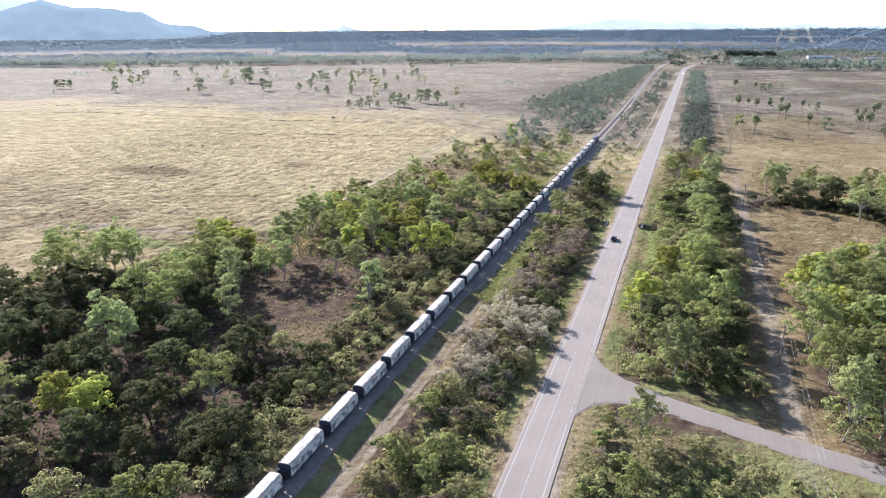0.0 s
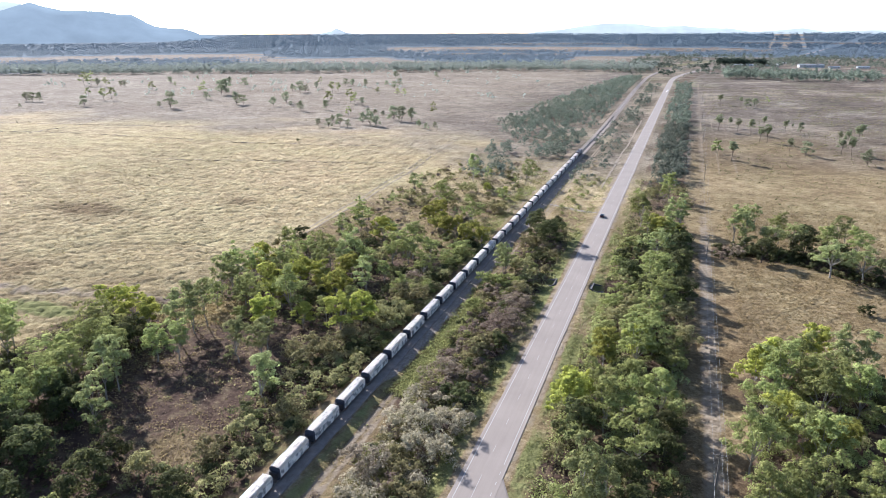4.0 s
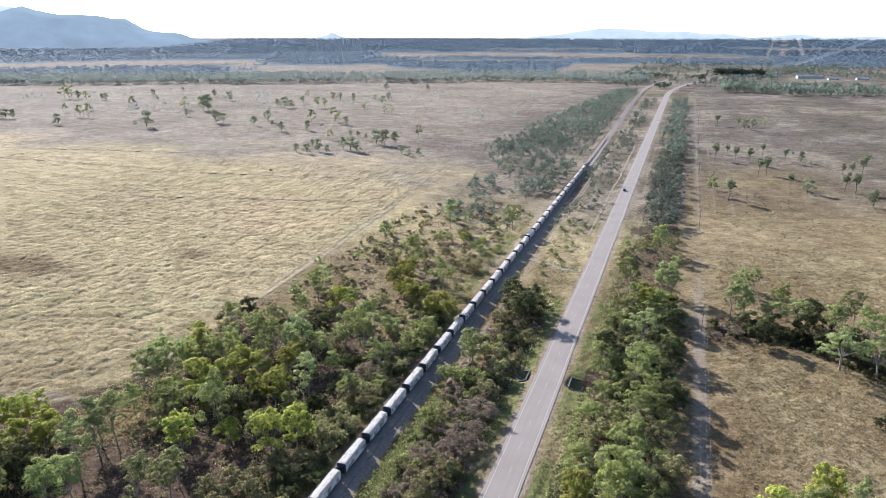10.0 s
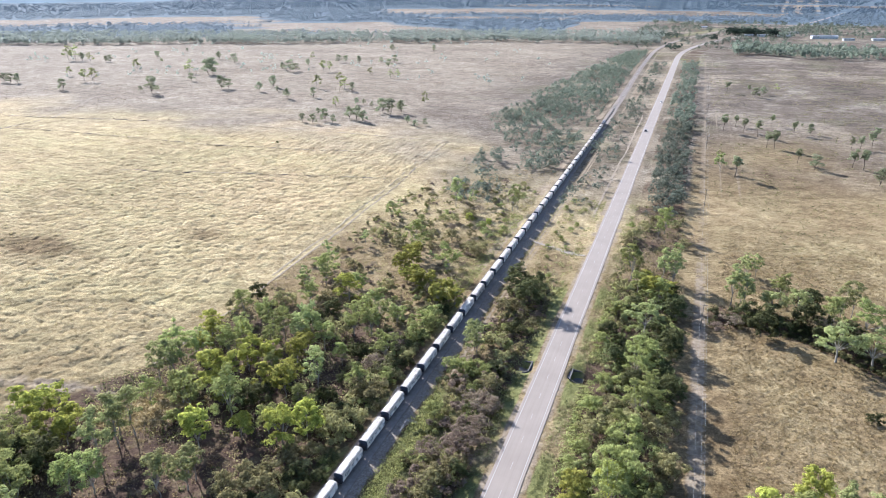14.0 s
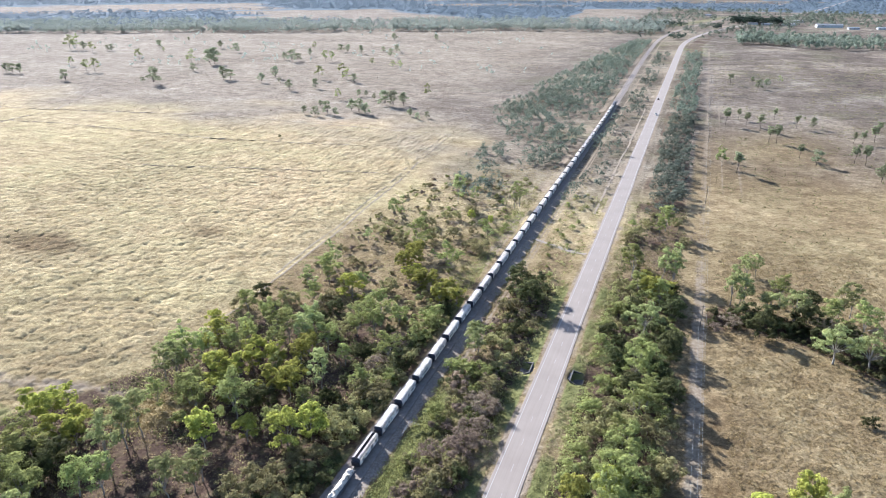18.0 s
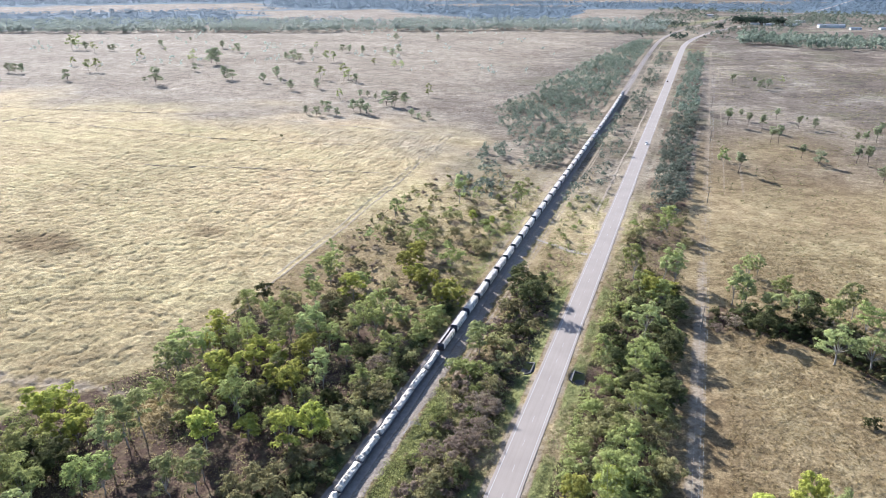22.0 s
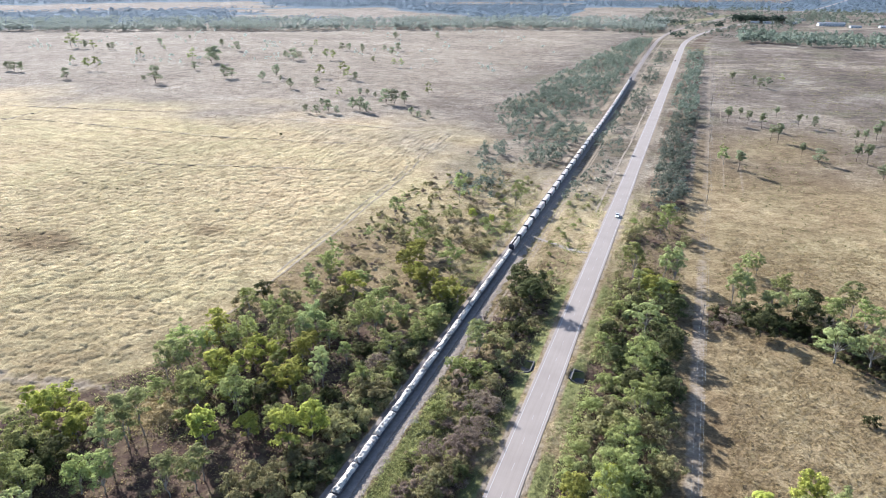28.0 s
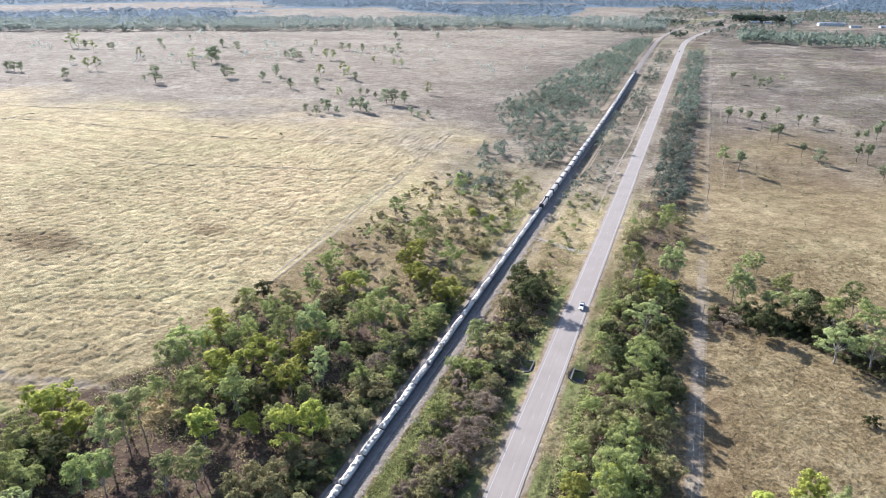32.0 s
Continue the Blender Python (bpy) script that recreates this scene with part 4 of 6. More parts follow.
def plant_woods():
    set_out("woodland west of the railway", (
        (-136.3, 188.4, 2.2, "bright"), (-125.4, 169.9, 2.2, "gum"), (-122.8, 183.3, 2.2, "bright"), (-105.8, 188.8, 2.2, "pale"),
        (-104, 178.1, 1.51, "pale"), (-117.1, 169.9, 1.9, "dark"), (-83.8, 193.4, 1.59, "bright"), (-74.6, 200.4, 1.08, "bright"),
        (-97.7, 199.6, 1.15, "leafy"), (-75.4, 180.5, 1.67, "pale"), (-80, 174.4, 1.23, "pale"), (-62.2, 202.2, 1.59, "bright"),
        (-57.6, 207.2, 1.5, "bright"), (-99.4, 168, 1.69, "gum"), (-112.5, 156.5, 2.15, "gum"),
    ))
    set_out("woodland west of the railway", (
        (-116.5, 227.1, 2.2, "gum"), (-97.2, 219.6, 2.2, "bright"), (-93.1, 235.2, 2.2, "bright"), (-77.7, 225.2, 2.2, "bright"),
        (-105.6, 240.2, 1.77, "gum"), (-80.6, 214, 1.62, "dark"), (-67.2, 230.4, 1.4, "pale"), (-100, 207.5, 1.78, "gum"),
        (-115.9, 237.6, 1.89, "bright"), (-81.1, 242.6, 1.88, "bright"), (-97.2, 253.5, 1.89, "gum"), (-86.4, 253.7, 2.2, "pale"),
        (-79.8, 263.7, 2.2, "olive"), (-69.4, 266.4, 1.8, "gum"), (-126.6, 269.5, 1.44, "olive"), (-110.6, 279.5, 1.72, "olive"),
        (-113.1, 267.2, 1.58, "leafy"), (-93.6, 281.7, 1.54, "olive"), (-83.8, 207.9, 1.53, "gum"), (-116.4, 217.8, 1.73, "pale"),
    ))
    set_out("open scrub west of the railway", (
        (-95.1, 296.2, 1.31, "olive"), (-67.7, 274.8, 1.43, "gum"), (-77, 302.3, 1.44, "olive"), (-61.7, 307.5, 1.77, "bright"),
        (-48.8, 299, 2.2, "bright"), (-76.5, 324.2, 1.82, "bright"), (-90.6, 351.4, 1.85, "olive"), (-104.9, 362.6, 1.58, "olive"),
        (-80.4, 363.4, 1.41, "olive"), (-86.5, 419, 1.57, "pale"), (-113, 318.9, 1.4, "open"), (-90.9, 303.5, 1.51, "leafy"),
        (-74, 402.4, 1.88, "olive"), (-53.4, 426, 1.78, "pale"), (-90.3, 380.7, 1.7, "olive"), (-82.3, 393.4, 1.8, "olive"),
        (-54.8, 357.3, 1.98, "olive"), (-79, 336, 1.7, "bright"), (-82, 349, 1.5, "gum"), (-70, 314, 1.7, "bright"), (-60, 330, 1.3, "gum"), (-104, 300, 1.4, "gum"), (-110, 293, 1.3, "open"), (-88, 290, 1.5, "bright"), (-112.5, 386.5, 1.44, "open"), (-71.5, 367.8, 1.38, "olive"), (-60.7, 385.5, 1.42, "leafy"),
    ))
    set_out("shrubs beside the railway", (
        (-49.3, 229.9, 2.2, "olive"), (-50.7, 214.2, 2.2, "olive"), (-55, 261.9, 1.61, "twig"), (-55.5, 245.8, 1.52, "twig"),
        (-49.7, 268.7, 2.2, "leafy"), (-49.5, 283.9, 2.2, "leafy"), (-48.6, 240.9, 1.69, "leafy"), (-58.6, 186, 2.2, "olive"),
        (-53.7, 197.2, 1.98, "olive"), (-62.3, 179.1, 2.15, "olive"), (-47.5, 190.4, 2.2, "bush"), (-65.9, 254.5, 1.95, "bush"),
        (-46.6, 250.1, 1.72, "bush"), (-61.7, 226.9, 1.77, "bush"), (-47.5, 293.4, 1.81, "bush"), (-47.5, 278.2, 1.45, "leafy"),
    ))
    set_out("scrub between railway and road", (
        (-27, 268.4, 1.77, "pale"), (-23.2, 319.6, 2.2, "dark"), (-17.6, 309.6, 1.6, "dark"), (-24.5, 302.7, 1.91, "olive"),
        (-22.1, 273.4, 1.85, "olive"), (-28.2, 254, 2.2, "leafy"), (-27.1, 228.7, 1.32, "leafy"), (-15.2, 236.7, 2.0, "twig"),
        (-15.6, 222.2, 2.0, "twig"), (-15.6, 205.1, 1.9, "olive"), (-17.1, 198.8, 1.4, "olive"), (-11.6, 205.2, 0.8, "dark"),
        (-15.4, 260.6, 1.87, "olive"), (-22, 254.5, 1.97, "leafy"), (-17.2, 286.9, 2.1, "bush"), (-15.1, 247.2, 1.45, "olive"),
        (-12.6, 226.3, 1.3, "twig"),
    ))
    set_out("trees east of the road", (
        (17.5, 352.5, 1.54, "gum"), (33, 356.1, 2.2, "pale"), (28.5, 334.4, 2.16, "bright"), (26.8, 301.3, 1.42, "spread"),
        (14, 287.2, 1.44, "leafy"), (27.2, 273.2, 1.95, "gum"), (18.9, 264.8, 1.99, "leafy"), (30, 251.1, 1.79, "gum"),
        (23.5, 242.4, 2.2, "olive"), (36.1, 243, 2.2, "olive"), (26.2, 212.5, 1.37, "bright"), (34.8, 221.4, 1.76, "olive"),
        (16.4, 226.7, 1.15, "leafy"), (15.7, 213.3, 1.2, "leafy"), (12.4, 318, 1.2, "olive"), (36.5, 289.3, 1.46, "dark"),
        (37.3, 259.5, 1.39, "dark"), (28.4, 224.2, 1.44, "gum"), (39.4, 225.4, 1.6, "olive"), (16.4, 246.1, 1.48, "leafy"),
    ))
    set_out("trees east of the road", (
        (14.9, 399.8, 1.61, "olive"), (28.4, 416.8, 1.4, "gum"), (18.8, 418.8, 1.69, "olive"), (15, 338, 1.35, "olive"),
        (36.1, 318.8, 1.4, "dark"), (16.7, 314, 1.58, "leafy"), (12.6, 300.5, 1.21, "leafy"), (31.3, 213.4, 0.95, "dark"),
        (18, 235.7, 1.25, "olive"), (37.9, 398.3, 1.25, "olive"),
    ))
    set_out("trees along the creek", (
        (65.6, 373.2, 2.2, "open"), (60.8, 341.3, 2.2, "pale"), (76.2, 333.5, 1.78, "spread"), (86.2, 341, 1.52, "dark"),
        (90, 305.4, 1.47, "spread"), (101.5, 307.6, 1.5, "spread"), (99.3, 343.6, 1.76, "pale"), (92, 329.2, 1.36, "gum"),
        (67.2, 316.8, 1.35, "dark"), (57.8, 322.1, 1.43, "twig"), (94.7, 270.8, 1.06, "bush"), (81.4, 325.7, 1.96, "bush"),
        (51.9, 315.8, 0.98, "twig"), (102.9, 329.4, 1.35, "gum"), (75.5, 323.4, 1.59, "bush"),
    ))
    set_out("woodland west of the railway", (
        (-93.9, 83.7, 1.34, "bright"), (-84.2, 84.1, 1.42, "bright"), (-78.8, 96.2, 0.89, "dark"), (-59.3, 157.2, 1.32, "pale"),
        (-90.9, 134.1, 1.2, "pale"), (-72.3, 116.1, 1.45, "dark"), (-101.4, 135.9, 1.65, "dark"), (-90.3, 118.2, 1.49, "dark"),
        (-105, 110.3, 2.2, "pale"), (-148.5, 134, 2.2, "gum"), (-130.5, 109, 2.2, "dark"), (-105.9, 100.3, 1.85, "dark"),
        (-156.7, 126, 2.17, "dark"), (-112.9, 127.4, 1.58, "gum"), (-77.8, 75.2, 1.34, "dark"), (-118.4, 167.5, 2.03, "dark"),
    ))
    set_out("undergrowth west of the railway", (
        (-56.9, 103.7, 2.2, "bush"), (-59.1, 91.5, 2.2, "bush"), (-61, 69, 1.5, "leafy"), (-54, 112.5, 2.17, "bush"),
        (-60.2, 83.1, 2.06, "bush"), (-58.5, 133.4, 1.76, "olive"), (-55.3, 142.7, 1.36, "olive"), (-55.4, 71.8, 1.48, "leafy"),
        (-113.4, 94.2, 2.2, "bush"), (-112.9, 102.8, 1.29, "leafy"), (-87.1, 68.2, 1.5, "olive"), (-72.3, 63.7, 1.54, "olive"),
        (-67.6, 124.5, 1.3, "olive"), (-50.1, 152.9, 1.32, "olive"), (-67.4, 110.5, 1.7, "bush"),
    ))
    set_out("woodland west of the railway", (
        (-165, 150, 2.1, "gum"), (-152, 158, 2.2, "gum"), (-143, 148, 2.2, "gum"), (-140, 133, 2.2, "dark"),
        (-113, 143, 2.1, "gum"), (-99, 148, 1.9, "pale"), (-120, 150, 1.8, "gum"), (-108, 133, 1.9, "gum"),
    ))
    set_out("scrub between railway and road", (
        (-13.5, 151, 2.1, "dry"), (-12.5, 163, 1.9, "dry"), (-20.5, 160, 2.2, "dry"), (-12.3, 134, 1.8, "olive"), (-20, 130, 2.0, "dry"),
    ))
    set_out("trees along the creek", (
        (84, 327, 1.6, "dark"), (95, 317, 1.5, "dark"), (70, 328, 1.4, "dark"), (110, 305, 1.5, "dark"), (62, 329, 1.3, "dark"),
        (120, 300, 1.5, "dark"), (132, 297, 1.5, "gum"), (76, 345, 1.3, "gum"),
    ))
    set_out("trees by the side road", (
        (17.7, 116.9, 0.98, "gum"), (11, 119.6, 0.62, "leafy"), (11.4, 107.5, 0.61, "twig"), (22.8, 145.4, 2.05, "pale"),
        (30.3, 160.5, 1.48, "gum"), (14.4, 182.6, 1.84, "bright"), (26.2, 211.6, 2.07, "gum"), (18, 204.2, 1.52, "bright"),
        (34, 182.1, 1.32, "gum"), (13.7, 159.1, 0.9, "olive"), (18.7, 143, 0.75, "olive"), (35.9, 165.2, 1.07, "dark"),
        (22, 173.3, 1.34, "gum"), (20.5, 107.4, 1.33, "olive"), (29.1, 112.9, 1.18, "olive"), (17.3, 100.3, 1.23, "leafy"),
        (37.8, 105.3, 1.32, "olive"),
    ))
    set_out("trees beyond the power line", (
        (58.7, 213, 1.93, "bright"), (60.3, 176.1, 1.88, "gum"), (53, 167.8, 1.4, "gum"), (71.3, 200.9, 2.03, "gum"),
        (61.3, 156.4, 1.71, "gum"), (55.2, 151.3, 1.29, "gum"), (58.5, 132.9, 1.97, "pale"), (54.1, 129.4, 1.48, "pale"),
        (69.4, 177.5, 1.85, "bright"), (61.9, 202.4, 1.57, "gum"),
    ))
    set_out("scrub between railway and road", (
        (-23.9, 141.6, 2.04, "dry"), (-17.5, 213.4, 2.2, "twig"), (-22, 183.4, 2.08, "twig"), (-14.3, 127.9, 1.9, "bush"),
        (-16.3, 94.1, 2.03, "leafy"), (-23.2, 92.5, 1.61, "leafy"), (-21.5, 118, 1.26, "olive"), (-17.5, 144.4, 1.7, "olive"),
        (-25.1, 110.9, 1.07, "leafy"), (-13.2, 107.9, 1.69, "bush"), (-15.6, 175.6, 2.07, "bush"), (-23.7, 84.1, 1.11, "olive"),
        (-8.9, 87.9, 1.09, "olive"),
    ))
    set_out("trees beyond the power line", (
        (13.5, 177.3, 1.43, "bright"), (18.3, 185.3, 1.13, "gum"), (25.6, 175.9, 1.26, "gum"), (56.7, 205.8, 1.49, "bright"),
        (57.8, 191.4, 1.24, "gum"), (72.3, 224.6, 1.55, "bright"), (78.3, 212.9, 2.15, "pale"), (69.8, 193.9, 1.41, "gum"),
        (78.5, 196.6, 1.45, "gum"), (61.4, 183.7, 1.48, "bright"), (14.6, 188.4, 1.24, "leafy"),
    ))
    inside = lambda x, y: 1.0 if west_edge(y) + 4 < x < float(rail_x(y)) - 9 else 0.0
    clearing = lambda x, y: 1.0 - cleared(x, y)
    fill((-150, -52, 60, 150), 11, dict(gum=0.5, dark=6.5), 1, "woodland west of the railway", 0.9, 1.4, lambda x, y: inside(x, y) * clearing(x, y) * free_of(x, y, 7))
    fill((-124, -52, 195, 282), 12, dict(gum=4, bright=1, dark=2), 2, "woodland west of the railway", 0.7, 1.2, lambda x, y: inside(x, y) * clearing(x, y) * free_of(x, y, 7) * (0.3 if x < -95 and y > 250 else 1))
    fill((-128, -50, 272, 480), 11, dict(olive=4, leafy=4, twig=1, open=1, bright=0.6), 4, "open scrub west of the railway", 0.45, 0.95, lambda x, y: inside(x - 11, y) * free_of(x, y, 6) * 0.75)
    fill((-27, -14, 335, 460), 9, dict(olive=3, leafy=3, open=0.6), 6, "scrub between railway and road", 0.3, 0.75)
    fill((15.5, 37, 140, 345), 11, dict(gum=3, dark=4, olive=2), 8, "trees east of the road", 0.8, 1.2, lambda x, y: free_of(x, y, 6))
    fill((11, 36, 350, 440), 10, dict(olive=3, leafy=2, gum=0.5, twig=1), 11, "scrub east of the road", 0.6, 1.1, lambda x, y: free_of(x, y, 5))
    fill((62, 120, 100, 215), 12, dict(gum=5, dark=1, pale=1), 13, "trees beyond the power line", 1.0, 1.5, lambda x, y: free_of(x, y, 7))


def free_of(x, y, gap):
    """1 where no tree that is set out stands within the gap."""
    return 0.0 if any((x - a) ** 2 + (y - b) ** 2 < gap * gap for a, b in set_trees) else 1.0


set_trees = []


def set_out(group, rows):
    """Trees by their place, their width and their kind; a wide crown stands on two or three stems."""
    for x, y, s, kind in rows:
        set_trees.append((x, y))
        stems = 1 if s < 1.62 else 2 if s < 1.95 else 3
        plant(kind, x, y, s * (0.97, 0.70, 0.63)[stems - 1], group=group, stretch=0.96, stems=stems)


plant_woods()


def field_trees(group, rows):
    """Single trees of the open fields: place, size and kind."""
    slim = dict(lone=1.0, open=0.95, tuft=1.0)
    for x, y, s, kind in rows:
        plant(kind, x, y, s * (0.86 if kind == "tuft" else 0.76), group=group, stretch=slim[kind])


def plant_field_trees():
    west, east = "scattered trees in the west pasture", "thin trees in the east paddock"
    field_trees(west, (
        (-968, 949, 3.59, "open"), (-957, 953, 3.57, "open"), (-939, 950, 2.24, "lone"), (-898, 928, 2.59, "open"), (-892, 954, 1.61, "lone"), (-885, 957, 1.82, "lone"),
        (-846, 1023, 2.07, "lone"), (-790, 971, 1.31, "open"), (-795, 795, 2.14, "open"), (-722, 752, 2.75, "open"), (-712, 756, 3.01, "open"), (-820, 714, 1.94, "lone"),
        (-805, 711, 2.05, "lone"), (-796, 714, 2.04, "lone"), (-752, 649, 0.76, "lone"), (-689, 689, 2.16, "lone"), (-591, 712, 1.05, "lone"), (-567, 704, 3.12, "lone"),
        (-753, 878, 2.74, "open"), (-657, 878, 2.75, "open"),
    ))
    field_trees(west, (
        (-598, 810, 1.67, "lone"), (-621, 874, 3.55, "lone"), (-620, 882, 3.71, "lone"), (-738, 1050, 2.13, "lone"), (-513, 763, 2.58, "lone"), (-505, 766, 2.00, "lone"),
        (-680, 1014, 2.36, "lone"), (-456, 760, 1.84, "lone"), (-461, 797, 2.26, "lone"), (-436, 768, 0.96, "lone"), (-395, 725, 1.88, "lone"), (-552, 958, 1.82, "lone"),
        (-531, 946, 2.68, "lone"), (-527, 956, 1.79, "lone"), (-542, 1015, 1.77, "lone"), (-584, 1101, 1.94, "open"), (-485, 964, 2.79, "open"), (-477, 968, 2.51, "open"),
        (-521, 1077, 1.97, "lone"), (-510, 1081, 1.86, "lone"),
    ))
    field_trees(west, (
        (-480, 1070, 2.05, "lone"), (-398, 944, 1.84, "open"), (-456, 1103, 1.43, "lone"), (-419, 1051, 1.97, "lone"), (-436, 1111, 1.95, "lone"), (-519, 1286, 2.16, "lone"),
        (-359, 926, 1.78, "open"), (-350, 930, 1.78, "open"), (-404, 806, 2.78, "open"), (-373, 745, 1.79, "lone"), (-383, 827, 2.80, "open"), (-366, 807, 2.27, "open"),
        (-354, 804, 1.62, "lone"), (-316, 694, 1.75, "open"), (-307, 613, 1.26, "lone"), (-294, 610, 1.44, "lone"), (-312, 651, 1.10, "lone"), (-289, 624, 1.88, "lone"),
        (-277, 617, 1.23, "lone"), (-273, 642, 1.90, "lone"),
    ))
    field_trees(west, (
        (-263, 638, 2.09, "lone"), (-254, 633, 1.65, "lone"), (-304, 718, 1.19, "lone"), (-297, 721, 1.05, "lone"), (-281, 708, 1.02, "lone"), (-256, 681, 2.43, "lone"),
        (-247, 680, 2.41, "lone"), (-239, 688, 2.11, "lone"), (-212, 642, 1.22, "lone"), (-201, 632, 1.00, "lone"), (-195, 641, 0.99, "lone"), (-236, 745, 1.97, "open"),
        (-445, 1315, 1.90, "lone"), (-882, 1141, 1.20, "lone"),
    ))
    field_trees(east, (
        (71, 943, 1.82, "tuft"), (95, 952, 1.32, "tuft"), (100, 921, 1.72, "lone"), (110, 940, 1.54, "lone"), (127, 978, 1.36, "open"), (62, 704, 2.09, "tuft"),
        (73, 731, 1.39, "tuft"), (79, 710, 1.62, "tuft"), (89, 693, 1.88, "tuft"), (104, 743, 1.42, "tuft"), (119, 712, 1.55, "tuft"), (129, 745, 0.61, "tuft"),
        (132, 717, 1.45, "lone"), (93, 650, 1.75, "tuft"), (98, 646, 2.09, "tuft"), (110, 603, 1.46, "tuft"), (66, 545, 2.02, "tuft"), (57, 559, 2.08, "open"),
        (56, 577, 1.54, "open"), (119, 587, 1.71, "lone"),
    ))
    field_trees(east, (
        (145, 602, 1.80, "tuft"), (151, 599, 1.96, "tuft"), (162, 671, 1.40, "tuft"), (155, 668, 1.28, "tuft"), (172, 681, 1.88, "tuft"), (181, 715, 1.39, "tuft"),
        (153, 558, 1.83, "lone"),
    ))


plant_field_trees()
for bx, by, size in ((-275, 523, 0.62), (-289, 367, 0.3)):
    plant("bush", bx, by, size, group="bushes alone in the west pasture", label="small dark bush alone in tall straw grass")


def far_trees(name, xy, heights, mat, label, cards=14, seed=1, up=0.4):
    """Many distant trees in one mesh: loose clusters of leaf clumps, wider than high."""
    rs = np.random.RandomState(seed)
    xy, h = np.asarray(xy, float), np.asarray(heights, float)
    n = len(xy)
    z0 = ground_z(xy[:, 0], xy[:, 1])
    d = rs.normal(size=(n, cards, 3))
    d /= np.linalg.norm(d, axis=2, keepdims=True)
    d[..., 2] = np.where(d[..., 2] < -0.5, -d[..., 2], d[..., 2])
    lob = 5
    mid = rs.normal(size=(n, lob, 3)) * np.array([0.17, 0.17, 0.19])
    mid[..., 2] = np.clip(mid[..., 2] + 0.55, 0.15, 0.85)
    mid = np.take_along_axis(mid, rs.randint(lob, size=(n, cards, 1)).repeat(3, 2), 1)
    c = np.stack([xy[:, 0], xy[:, 1], z0], -1)[:, None]
    p = c + (mid + d * (0.6 + 0.5 * rs.rand(n, cards, 1)) * np.array([0.19, 0.19, 0.19])) * h[:, None, None]
    nr = d + rs.normal(size=(n, cards, 3)) * 0.35 + np.array([0, 0, up])
    size = (h[:, None] * (0.9 + 0.4 * rs.rand(n, cards)) * (0.78 if cards > 14 else 1.0) / math.sqrt(cards)).ravel()
    me = card_mesh(name, p.reshape(-1, 3), nr.reshape(-1, 3), 1.0, mat, rs)
    # scale every card about its middle
    co = np.empty(len(me.vertices) * 3, np.float32)
    me.vertices.foreach_get("co", co)
    co = co.reshape(-1, 4, 3)
    m = p.reshape(-1, 1, 3)
    co = m + (co - m) * size[:, None, None]
    me.vertices.foreach_set("co", co.astype(np.float32).ravel())
    me.update()
    return tagged(new(name, me), label, "woods", kind="stuff")


def region_points(n, x0, x1, y0, y1, rs, keep):
    """n random points of a rectangle, thinned by keep (arrays in, 0 to 1 out)."""
    x, y = x0 + (x1 - x0) * rs.rand(n), y0 + (y1 - y0) * rs.rand(n)
    ok = rs.rand(n) < keep(x, y)
    return np.c_[x[ok], y[ok]]


